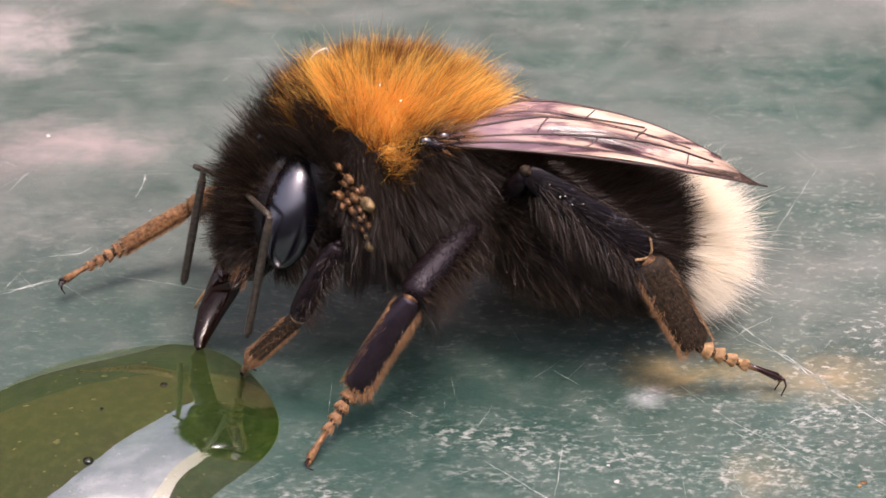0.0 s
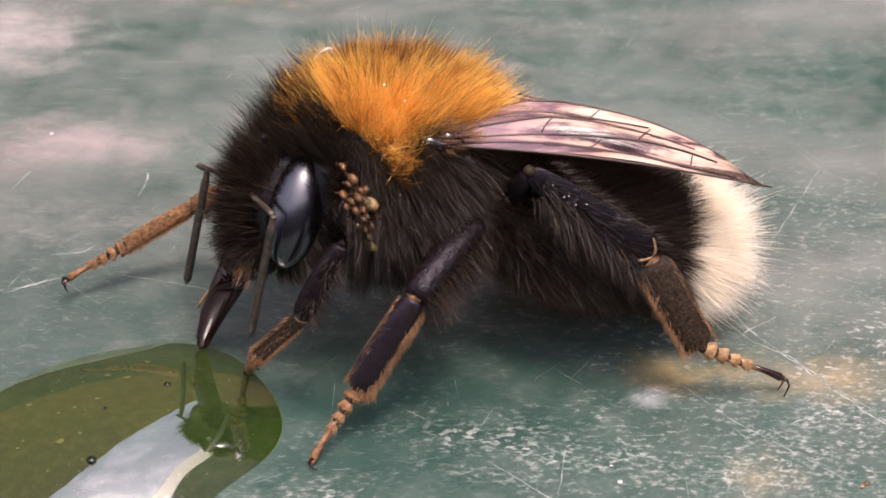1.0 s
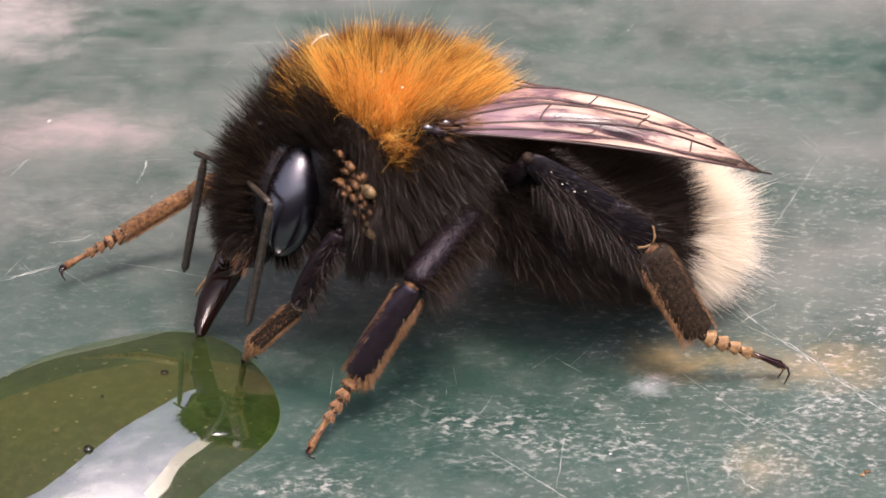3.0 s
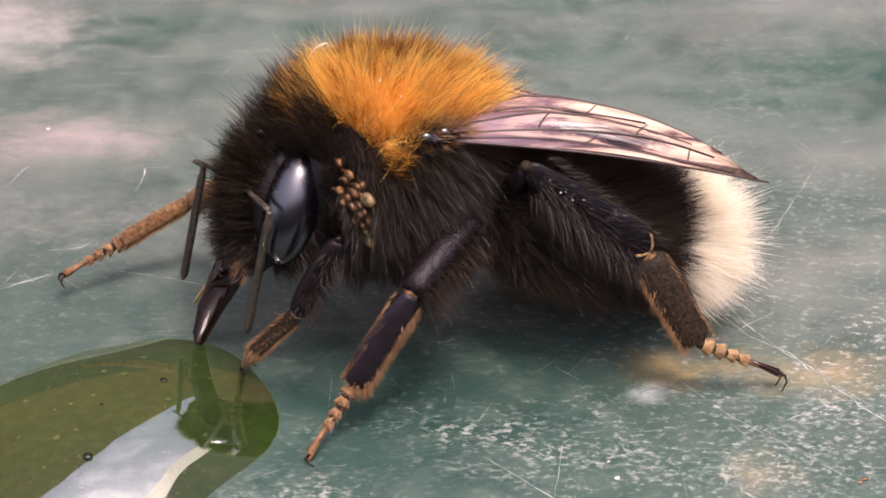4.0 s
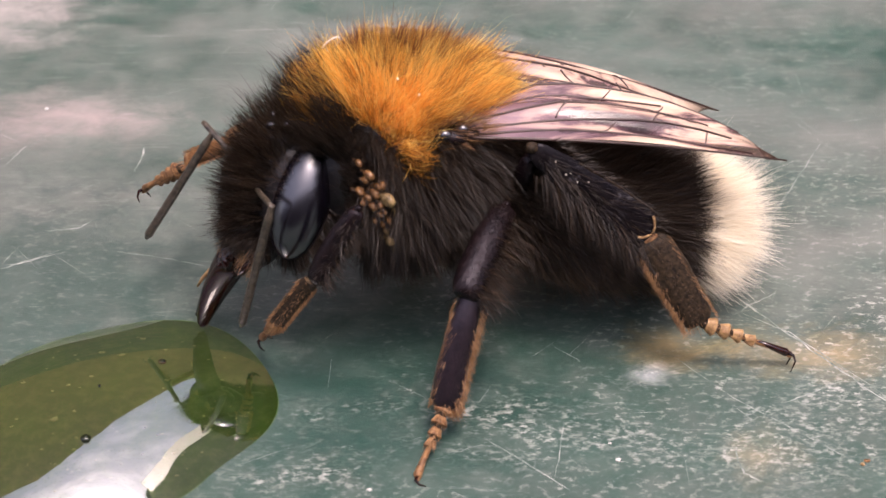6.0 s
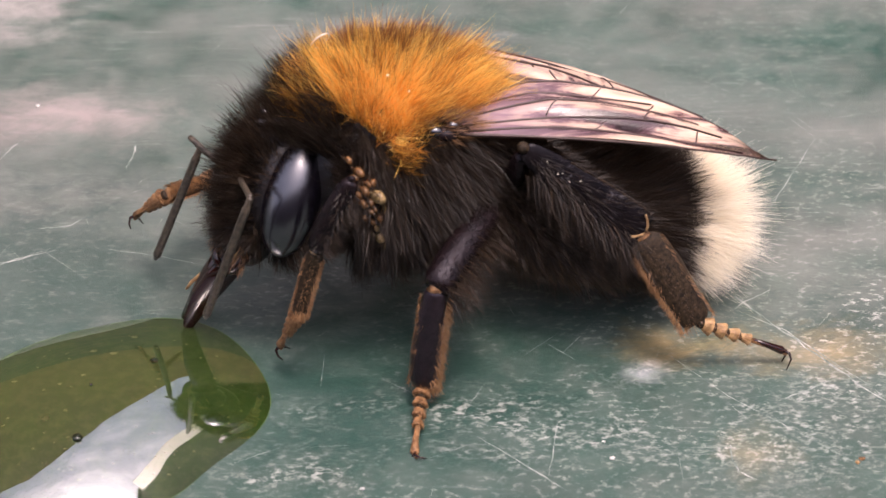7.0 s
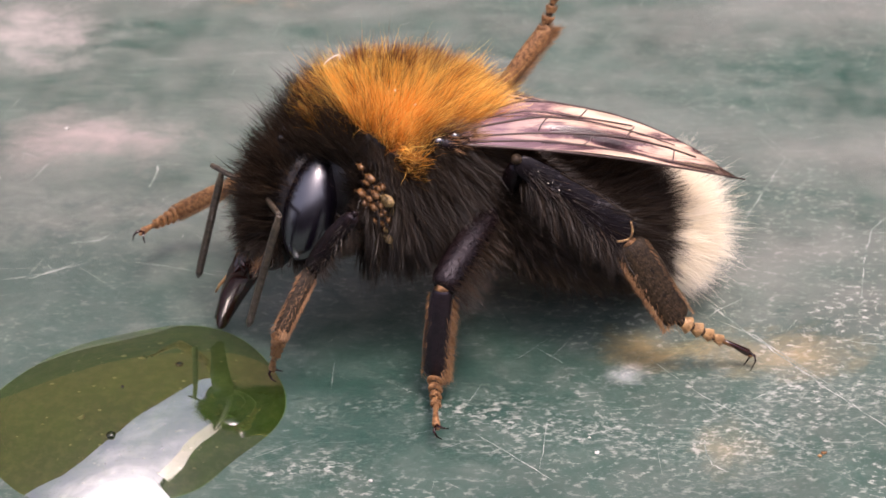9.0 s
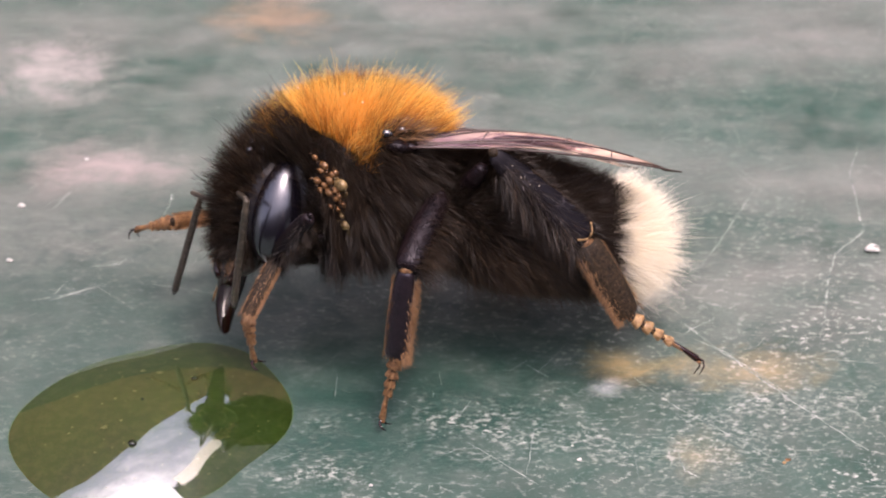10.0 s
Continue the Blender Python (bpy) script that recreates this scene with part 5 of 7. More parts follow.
    walk(near_front[0], [
        (0.0, aim((1.20, 0.90, 3.40), (1.74, 3.63, 4.82), (0.7, -0.3, 0.5))),
        (4.0, aim((1.20, 0.90, 3.40), (1.74, 3.63, 4.82), (0.7, -0.3, 0.5))),
        (4.5, aim((1.20, 0.90, 3.40), (1.79, 3.64, 4.88), (0.7, -0.3, 0.5))),
        (4.8, aim((1.20, 0.90, 3.40), (1.79, 3.64, 4.88), (0.7, -0.3, 0.5))),
        (5.0, aim((1.20, 0.90, 3.40), (2.09, 3.71, 5.20), (0.7, -0.3, 0.5))),
        (5.2, aim((1.20, 0.90, 3.40), (2.04, 3.69, 5.14), (0.7, -0.3, 0.5))),
        (5.5, aim((1.20, 0.90, 3.40), (1.97, 3.75, 5.62), (0.7, -0.3, 0.5))),
        (5.7, aim((1.20, 0.90, 3.40), (1.88, 3.78, 5.80), (0.7, -0.3, 0.5))),
        (6.8, aim((1.20, 0.90, 3.40), (1.61, 3.89, 6.53), (0.7, -0.3, 0.5))),
        (7.0, aim((1.20, 0.90, 3.40), (1.65, 3.94, 6.78), (0.7, -0.3, 0.5))),
        (7.5, aim((1.20, 0.90, 3.40), (1.66, 3.92, 6.54), (0.7, -0.3, 0.5))),
        (8.0, aim((1.20, 0.90, 3.40), (2.09, 3.84, 5.99), (0.7, -0.3, 0.5))),
        (8.5, aim((1.20, 0.90, 3.40), (2.28, 3.72, 5.38), (0.7, -0.3, 0.5))),
        (9.0, aim((1.20, 0.90, 3.40), (1.96, 3.81, 5.74), (0.7, -0.3, 0.5))),
        (9.3, aim((1.20, 0.90, 3.40), (2.28, 3.81, 5.74), (0.7, -0.3, 0.5))),
        (9.5, aim((1.20, 0.90, 3.40), (2.24, 3.41, 4.06), (0.7, -0.3, 0.5))),
        (9.8, aim((1.20, 0.90, 3.40), (2.04, 3.92, 4.93), (0.7, -0.3, 0.5))),
        (10.0, aim((1.20, 0.90, 3.40), (2.02, 3.97, 5.00), (0.7, -0.3, 0.5))),
    ])
    walk(near_front[1], [
        (0.0, aim((1.74, 3.63, 4.82), (2.97, 3.37, 2.54), (0.7, -0.3, 0.5))),
        (4.0, aim((1.74, 3.63, 4.82), (2.97, 3.37, 2.54), (0.7, -0.3, 0.5))),
        (4.5, aim((1.79, 3.64, 4.88), (3.04, 3.35, 2.62), (0.7, -0.3, 0.5))),
        (4.8, aim((1.79, 3.64, 4.88), (3.04, 3.35, 2.62), (0.7, -0.3, 0.5))),
        (5.0, aim((2.09, 3.71, 5.20), (3.34, 3.22, 2.98), (0.7, -0.3, 0.5))),
        (5.2, aim((2.04, 3.69, 5.14), (3.42, 3.15, 3.01), (0.7, -0.3, 0.5))),
        (5.5, aim((1.97, 3.75, 5.62), (3.23, 3.43, 3.36), (0.7, -0.3, 0.5))),
        (5.7, aim((1.88, 3.78, 5.80), (3.15, 3.51, 3.55), (0.7, -0.3, 0.5))),
        (6.8, aim((1.61, 3.89, 6.53), (2.79, 3.39, 4.27), (0.7, -0.3, 0.5))),
        (7.0, aim((1.65, 3.94, 6.78), (2.65, 3.37, 4.45), (0.7, -0.3, 0.5))),
        (7.5, aim((1.66, 3.92, 6.54), (2.62, 3.36, 4.19), (0.7, -0.3, 0.5))),
        (8.0, aim((2.09, 3.84, 5.99), (3.34, 2.60, 4.07), (0.7, -0.3, 0.5))),
        (8.5, aim((2.28, 3.72, 5.38), (3.47, 2.52, 3.41), (0.7, -0.3, 0.5))),
        (9.0, aim((1.96, 3.81, 5.74), (3.18, 2.89, 3.64), (0.7, -0.3, 0.5))),
        (9.3, aim((2.28, 3.81, 5.74), (3.30, 2.49, 3.74), (0.7, -0.3, 0.5))),
        (9.5, aim((2.24, 3.41, 4.06), (3.32, 1.48, 2.70), (0.7, -0.3, 0.5))),
        (9.8, aim((2.04, 3.92, 4.93), (3.24, 2.13, 3.48), (0.7, -0.3, 0.5))),
        (10.0, aim((2.02, 3.97, 5.00), (3.07, 2.06, 3.58), (0.7, -0.3, 0.5))),
    ])
    walk(near_front[2], [
        (0.0, aim((2.97, 3.37, 2.54), (4.22, 2.48, 1.03), (0.7, -0.3, 0.5))),
        (4.0, aim((2.97, 3.37, 2.54), (4.22, 2.48, 1.03), (0.7, -0.3, 0.5))),
        (4.5, aim((3.04, 3.35, 2.62), (4.28, 2.49, 1.09), (0.7, -0.3, 0.5))),
        (4.8, aim((3.04, 3.35, 2.62), (4.28, 2.49, 1.09), (0.7, -0.3, 0.5))),
        (5.0, aim((3.34, 3.22, 2.98), (4.60, 2.31, 1.48), (0.7, -0.3, 0.5))),
        (5.2, aim((3.42, 3.15, 3.01), (4.30, 1.80, 1.59), (0.7, -0.3, 0.5))),
        (5.5, aim((3.23, 3.43, 3.36), (4.26, 2.35, 1.82), (0.7, -0.3, 0.5))),
        (5.7, aim((3.15, 3.51, 3.55), (4.12, 2.47, 1.94), (0.7, -0.3, 0.5))),
        (6.8, aim((2.79, 3.39, 4.27), (3.78, 3.53, 2.37), (0.7, -0.3, 0.5))),
        (7.0, aim((2.65, 3.37, 4.45), (3.19, 3.03, 2.39), (0.7, -0.3, 0.5))),
        (7.5, aim((2.62, 3.36, 4.19), (2.99, 2.45, 2.28), (0.7, -0.3, 0.5))),
        (8.0, aim((3.34, 2.60, 4.07), (4.74, 3.28, 2.59), (0.7, -0.3, 0.5))),
        (8.5, aim((3.47, 2.52, 3.41), (4.98, 3.18, 2.04), (0.7, -0.3, 0.5))),
        (9.0, aim((3.18, 2.89, 3.64), (4.33, 3.62, 1.98), (0.7, -0.3, 0.5))),
        (9.3, aim((3.30, 2.49, 3.74), (4.63, 3.14, 2.18), (0.7, -0.3, 0.5))),
        (9.5, aim((3.32, 1.48, 2.70), (4.56, 1.64, 0.95), (0.7, -0.3, 0.5))),
        (9.8, aim((3.24, 2.13, 3.48), (4.52, 2.27, 1.76), (0.7, -0.3, 0.5))),
        (10.0, aim((3.07, 2.06, 3.58), (4.27, 2.21, 1.80), (0.7, -0.3, 0.5))),
    ])
    walk(near_front[3], [
        (0.0, aim((4.22, 2.48, 1.03), (4.50, 0.99, -0.11), (0.7, -0.3, 0.5))),
        (4.0, aim((4.22, 2.48, 1.03), (4.50, 0.99, -0.11), (0.7, -0.3, 0.5))),
        (4.5, aim((4.28, 2.49, 1.09), (4.54, 0.99, -0.05), (0.7, -0.3, 0.5))),
        (4.8, aim((4.28, 2.49, 1.09), (4.54, 0.99, -0.05), (0.7, -0.3, 0.5))),
        (5.0, aim((4.60, 2.31, 1.48), (4.80, 0.79, 0.36), (0.7, -0.3, 0.5))),
        (5.2, aim((4.30, 1.80, 1.59), (4.92, 3.50, 2.14), (0.7, -0.3, 0.5))),
        (5.5, aim((4.26, 2.35, 1.82), (4.76, 1.00, 0.58), (0.7, -0.3, 0.5))),
        (5.7, aim((4.12, 2.47, 1.94), (4.62, 1.08, 0.74), (0.7, -0.3, 0.5))),
        (6.8, aim((3.78, 3.53, 2.37), (4.23, 2.24, 0.39), (0.7, -0.3, 0.5))),
        (7.0, aim((3.19, 3.03, 2.39), (3.72, 2.08, 0.84), (0.7, -0.3, 0.5))),
        (7.5, aim((2.99, 2.45, 2.28), (3.57, 1.64, 0.66), (0.7, -0.3, 0.5))),
        (8.0, aim((4.74, 3.28, 2.59), (4.45, 2.24, 1.03), (0.7, -0.3, 0.5))),
        (8.5, aim((4.98, 3.18, 2.04), (4.85, 2.35, 0.34), (0.7, -0.3, 0.5))),
        (9.0, aim((4.33, 3.62, 1.98), (4.57, 2.77, 0.29), (0.7, -0.3, 0.5))),
        (9.3, aim((4.63, 3.14, 2.18), (4.57, 2.76, 0.32), (0.7, -0.3, 0.5))),
        (9.5, aim((4.56, 1.64, 0.95), (4.27, 0.40, -0.46), (0.7, -0.3, 0.5))),
        (9.8, aim((4.52, 2.27, 1.76), (4.35, 1.07, 0.30), (0.7, -0.3, 0.5))),
        (10.0, aim((4.27, 2.21, 1.80), (4.15, 1.18, 0.21), (0.7, -0.3, 0.5))),
    ])
    walk(far_front[0], [
        (0.0, aim((1.20, -0.90, 3.40), (4.02, -2.28, 4.45), (0, 0, 1))),
        (4.0, aim((1.20, -0.90, 3.40), (4.02, -2.28, 4.45), (0, 0, 1))),
        (4.5, aim((1.20, -0.90, 3.40), (3.97, -2.25, 4.54), (0, 0, 1))),
        (4.8, aim((1.20, -0.90, 3.40), (3.97, -2.25, 4.54), (0, 0, 1))),
        (5.0, aim((1.20, -0.90, 3.40), (3.45, -1.95, 5.99), (0, 0, 1))),
        (5.2, aim((1.20, -0.90, 3.40), (3.48, -2.05, 5.44), (0, 0, 1))),
        (5.5, aim((1.20, -0.90, 3.40), (3.30, -1.92, 6.22), (0, 0, 1))),
        (5.7, aim((1.20, -0.90, 3.40), (3.23, -1.91, 6.28), (0, 0, 1))),
        (6.8, aim((1.20, -0.90, 3.40), (3.64, -2.16, 4.68), (0, 0, 1))),
        (7.0, aim((1.20, -0.90, 3.40), (3.76, -2.19, 4.47), (0, 0, 1))),
        (7.5, aim((1.20, -0.90, 3.40), (3.63, -2.19, 4.61), (0, 0, 1))),
        (8.0, aim((1.20, -0.90, 3.40), (3.63, -2.19, 4.70), (0, 0, 1))),
        (8.5, aim((1.20, -0.90, 3.40), (3.72, -2.17, 4.66), (0, 0, 1))),
        (9.0, aim((1.20, -0.90, 3.40), (3.46, -2.18, 4.84), (0, 0, 1))),
        (9.3, aim((1.20, -0.90, 3.40), (3.49, -2.13, 5.12), (0, 0, 1))),
        (9.5, aim((1.20, -0.90, 3.40), (3.08, -2.41, 5.35), (0, 0, 1))),
        (9.8, aim((1.20, -0.90, 3.40), (3.04, -2.79, 4.72), (0, 0, 1))),
        (10.0, aim((1.20, -0.90, 3.40), (3.06, -2.73, 4.84), (0, 0, 1))),
    ])
    walk(far_front[1], [
        (0.0, aim((4.02, -2.28, 4.45), (5.77, -3.79, 3.26), (0, 0, 1))),
        (4.0, aim((4.02, -2.28, 4.45), (5.77, -3.79, 3.26), (0, 0, 1))),
        (4.5, aim((3.97, -2.25, 4.54), (5.80, -3.63, 3.33), (0, 0, 1))),
        (4.8, aim((3.97, -2.25, 4.54), (5.80, -3.63, 3.33), (0, 0, 1))),
        (5.0, aim((3.45, -1.95, 5.99), (4.88, -3.80, 4.84), (0, 0, 1))),
        (5.2, aim((3.48, -2.05, 5.44), (4.73, -4.03, 4.31), (0, 0, 1))),
        (5.5, aim((3.30, -1.92, 6.22), (4.52, -3.97, 5.19), (0, 0, 1))),
        (5.7, aim((3.23, -1.91, 6.28), (4.56, -3.81, 5.09), (0, 0, 1))),
        (6.8, aim((3.64, -2.16, 4.68), (5.08, -3.95, 3.46), (0, 0, 1))),
        (7.0, aim((3.76, -2.19, 4.47), (5.22, -3.99, 3.30), (0, 0, 1))),
        (7.5, aim((3.63, -2.19, 4.61), (5.05, -4.00, 3.38), (0, 0, 1))),
        (8.0, aim((3.63, -2.19, 4.70), (5.10, -4.02, 3.58), (0, 0, 1))),
        (8.5, aim((3.72, -2.17, 4.66), (5.17, -4.03, 3.56), (0, 0, 1))),
        (9.0, aim((3.46, -2.18, 4.84), (4.96, -3.94, 3.65), (0, 0, 1))),
        (9.3, aim((3.49, -2.13, 5.12), (4.93, -3.91, 3.90), (0, 0, 1))),
        (9.5, aim((3.08, -2.41, 5.35), (4.59, -4.43, 4.72), (0, 0, 1))),
        (9.8, aim((3.04, -2.79, 4.72), (4.74, -4.74, 4.43), (0, 0, 1))),
        (10.0, aim((3.06, -2.73, 4.84), (4.54, -4.86, 4.62), (0, 0, 1))),
    ])
    walk(far_front[2], [
        (0.0, aim((5.77, -3.79, 3.26), (7.89, -3.65, 2.16), (0, 0, 1))),
        (4.0, aim((5.77, -3.79, 3.26), (7.89, -3.65, 2.16), (0, 0, 1))),
        (4.5, aim((5.80, -3.63, 3.33), (7.73, -3.98, 1.95), (0, 0, 1))),
        (4.8, aim((5.80, -3.63, 3.33), (7.73, -3.98, 1.95), (0, 0, 1))),
        (5.0, aim((4.88, -3.80, 4.84), (7.18, -3.25, 4.42), (0, 0, 1))),
        (5.2, aim((4.73, -4.03, 4.31), (5.96, -2.07, 4.96), (0, 0, 1))),
        (5.5, aim((4.52, -3.97, 5.19), (5.90, -2.11, 5.81), (0, 0, 1))),
        (5.7, aim((4.56, -3.81, 5.09), (6.03, -1.96, 5.53), (0, 0, 1))),
        (6.8, aim((5.08, -3.95, 3.46), (6.38, -2.02, 4.03), (0, 0, 1))),
        (7.0, aim((5.22, -3.99, 3.30), (6.41, -2.03, 4.01), (0, 0, 1))),
        (7.5, aim((5.05, -4.00, 3.38), (6.57, -2.16, 3.66), (0, 0, 1))),
        (8.0, aim((5.10, -4.02, 3.58), (6.88, -2.43, 3.84), (0, 0, 1))),
        (8.5, aim((5.17, -4.03, 3.56), (6.63, -2.15, 3.87), (0, 0, 1))),
        (9.0, aim((4.96, -3.94, 3.65), (6.61, -5.14, 2.38), (0, 0, 1))),
        (9.3, aim((4.93, -3.91, 3.90), (6.42, -5.22, 2.54), (0, 0, 1))),
        (9.5, aim((4.59, -4.43, 4.72), (6.21, -6.04, 3.98), (0, 0, 1))),
        (9.8, aim((4.74, -4.74, 4.43), (6.36, -2.98, 4.60), (0, 0, 1))),
        (10.0, aim((4.54, -4.86, 4.62), (6.12, -3.05, 4.76), (0, 0, 1))),
    ])
    walk(far_front[3], [
        (0.0, aim((7.89, -3.65, 2.16), (9.92, -3.13, 1.33), (0, 0, 1))),
        (4.0, aim((7.89, -3.65, 2.16), (9.92, -3.13, 1.33), (0, 0, 1))),
        (4.5, aim((7.73, -3.98, 1.95), (9.75, -4.07, 0.86), (0, 0, 1))),
        (4.8, aim((7.73, -3.98, 1.95), (9.75, -4.07, 0.86), (0, 0, 1))),
        (5.0, aim((7.18, -3.25, 4.42), (8.97, -3.82, 3.50), (0, 0, 1))),
        (5.2, aim((5.96, -2.07, 4.96), (7.02, -3.46, 3.80), (0, 0, 1))),
        (5.5, aim((5.90, -2.11, 5.81), (7.24, -3.36, 4.80), (0, 0, 1))),
        (5.7, aim((6.03, -1.96, 5.53), (7.28, -3.17, 4.35), (0, 0, 1))),
        (6.8, aim((6.38, -2.02, 4.03), (7.28, -3.55, 2.91), (0, 0, 1))),
        (7.0, aim((6.41, -2.03, 4.01), (7.34, -3.41, 2.73), (0, 0, 1))),
        (7.5, aim((6.57, -2.16, 3.66), (7.47, -3.57, 2.40), (0, 0, 1))),
        (8.0, aim((6.88, -2.43, 3.84), (8.17, -3.78, 2.88), (0, 0, 1))),
        (8.5, aim((6.63, -2.15, 3.87), (7.97, -3.17, 2.63), (0, 0, 1))),
        (9.0, aim((6.61, -5.14, 2.38), (7.91, -3.50, 2.56), (0, 0, 1))),
        (9.3, aim((6.42, -5.22, 2.54), (7.88, -3.71, 2.53), (0, 0, 1))),
        (9.5, aim((6.21, -6.04, 3.98), (7.44, -4.41, 3.51), (0, 0, 1))),
        (9.8, aim((6.36, -2.98, 4.60), (7.89, -4.40, 4.39), (0, 0, 1))),
        (10.0, aim((6.12, -3.05, 4.76), (7.44, -4.66, 4.49), (0, 0, 1))),
    ])
    walk(near_antenna[0], [
        (0.0, aim((4.11, 1.67, 5.73), (3.55, 2.97, 5.58), (0, 1, 0))),
        (4.0, aim((4.11, 1.67, 5.73), (3.55, 2.97, 5.58), (0, 1, 0))),
        (4.5, aim((4.10, 1.68, 5.78), (3.61, 2.98, 5.63), (0, 1, 0))),
        (4.8, aim((4.10, 1.68, 5.78), (3.61, 2.98, 5.63), (0, 1, 0))),
        (5.0, aim((4.11, 1.65, 5.65), (3.72, 3.03, 5.88), (0, 1, 0))),
        (5.2, aim((4.11, 1.63, 5.60), (3.76, 2.99, 5.78), (0, 1, 0))),
        (5.5, aim((4.31, 1.65, 5.74), (3.99, 2.99, 5.93), (0, 1, 0))),
        (5.7, aim((4.32, 1.65, 5.77), (4.03, 2.99, 5.94), (0, 1, 0))),
        (6.8, aim((4.39, 1.65, 5.76), (4.14, 2.97, 5.80), (0, 1, 0))),
        (7.0, aim((4.48, 1.70, 6.07), (4.34, 3.03, 6.13), (0, 1, 0))),
        (7.5, aim((4.40, 1.65, 5.73), (4.17, 2.97, 5.74), (0, 1, 0))),
        (8.0, aim((4.31, 1.67, 5.81), (4.06, 3.00, 5.83), (0, 1, 0))),
        (8.5, aim((4.37, 1.66, 5.83), (4.18, 3.01, 5.98), (0, 1, 0))),
        (9.0, aim((4.30, 1.64, 5.57), (4.11, 2.97, 5.60), (0, 1, 0))),
        (9.3, aim((4.40, 1.68, 5.81), (4.21, 3.01, 5.82), (0, 1, 0))),
        (9.5, aim((4.17, 1.88, 5.63), (4.02, 3.33, 5.54), (0, 1, 0))),
        (9.8, aim((4.18, 2.04, 5.88), (3.99, 3.40, 5.64), (0, 1, 0))),
        (10.0, aim((4.11, 2.05, 5.88), (3.95, 3.47, 5.73), (0, 1, 0))),
    ])
    walk(near_antenna[1], [
        (0.0, aim((3.55, 2.97, 5.58), (4.42, 1.61, 1.11), (0, 1, 0))),
        (4.0, aim((3.55, 2.97, 5.58), (4.42, 1.61, 1.11), (0, 1, 0))),
        (4.5, aim((3.61, 2.98, 5.63), (4.50, 1.64, 1.09), (0, 1, 0))),
        (4.8, aim((3.61, 2.98, 5.63), (4.50, 1.64, 1.09), (0, 1, 0))),
        (5.0, aim((3.72, 3.03, 5.88), (4.61, 1.65, 1.22), (0, 1, 0))),
        (5.2, aim((3.76, 2.99, 5.78), (4.69, 1.78, 1.29), (0, 1, 0))),
        (5.5, aim((3.99, 2.99, 5.93), (4.97, 1.91, 1.31), (0, 1, 0))),
        (5.7, aim((4.03, 2.99, 5.94), (5.07, 1.91, 1.36), (0, 1, 0))),
        (6.8, aim((4.14, 2.97, 5.80), (5.36, 1.88, 1.31), (0, 1, 0))),
        (7.0, aim((4.34, 3.03, 6.13), (5.81, 1.96, 1.86), (0, 1, 0))),
        (7.5, aim((4.17, 2.97, 5.74), (5.29, 1.80, 1.22), (0, 1, 0))),
        (8.0, aim((4.06, 3.00, 5.83), (5.09, 1.76, 1.24), (0, 1, 0))),
        (8.5, aim((4.18, 3.01, 5.98), (5.18, 1.88, 1.50), (0, 1, 0))),
        (9.0, aim((4.11, 2.97, 5.60), (5.14, 1.69, 1.24), (0, 1, 0))),
        (9.3, aim((4.21, 3.01, 5.82), (5.20, 1.74, 1.48), (0, 1, 0))),
        (9.5, aim((4.02, 3.33, 5.54), (5.23, 0.37, 1.13), (0, 1, 0))),
        (9.8, aim((3.99, 3.40, 5.64), (4.77, 0.35, 1.16), (0, 1, 0))),
        (10.0, aim((3.95, 3.47, 5.73), (4.79, 0.27, 1.07), (0, 1, 0))),
    ])
    walk(far_antenna[0], [
        (0.0, aim((4.69, -0.19, 5.60), (5.28, -0.91, 5.59), (0, 1, 0))),
        (4.0, aim((4.69, -0.19, 5.60), (5.28, -0.91, 5.59), (0, 1, 0))),
        (4.5, aim((4.73, -0.19, 5.63), (5.37, -0.92, 5.56), (0, 1, 0))),
        (4.8, aim((4.73, -0.19, 5.63), (5.37, -0.92, 5.56), (0, 1, 0))),
        (5.0, aim((4.70, -0.06, 6.24), (5.13, -0.69, 6.65), (0, 1, 0))),
        (5.2, aim((4.77, -0.04, 6.44), (5.17, -0.67, 6.92), (0, 1, 0))),
        (5.5, aim((4.87, -0.10, 6.22), (5.28, -0.75, 6.62), (0, 1, 0))),
        (5.7, aim((4.90, -0.11, 6.19), (5.31, -0.76, 6.56), (0, 1, 0))),
        (6.8, aim((4.84, -0.14, 5.94), (5.25, -0.81, 6.21), (0, 1, 0))),
        (7.0, aim((4.88, -0.18, 5.72), (5.36, -0.84, 6.01), (0, 1, 0))),
        (7.5, aim((4.93, -0.17, 5.76), (5.44, -0.85, 5.90), (0, 1, 0))),
        (8.0, aim((4.86, -0.19, 5.62), (5.39, -0.89, 5.70), (0, 1, 0))),
        (8.5, aim((4.86, -0.18, 5.69), (5.37, -0.87, 5.78), (0, 1, 0))),
        (9.0, aim((4.86, -0.23, 5.41), (5.39, -0.92, 5.56), (0, 1, 0))),
        (9.3, aim((4.83, -0.12, 5.98), (5.34, -0.80, 6.14), (0, 1, 0))),
        (9.5, aim((4.68, -0.22, 5.57), (5.19, -0.81, 5.95), (0, 1, 0))),
        (9.8, aim((4.67, -0.26, 5.49), (5.15, -0.85, 5.89), (0, 1, 0))),
        (10.0, aim((4.63, -0.34, 5.37), (5.20, -0.97, 5.68), (0, 1, 0))),
    ])
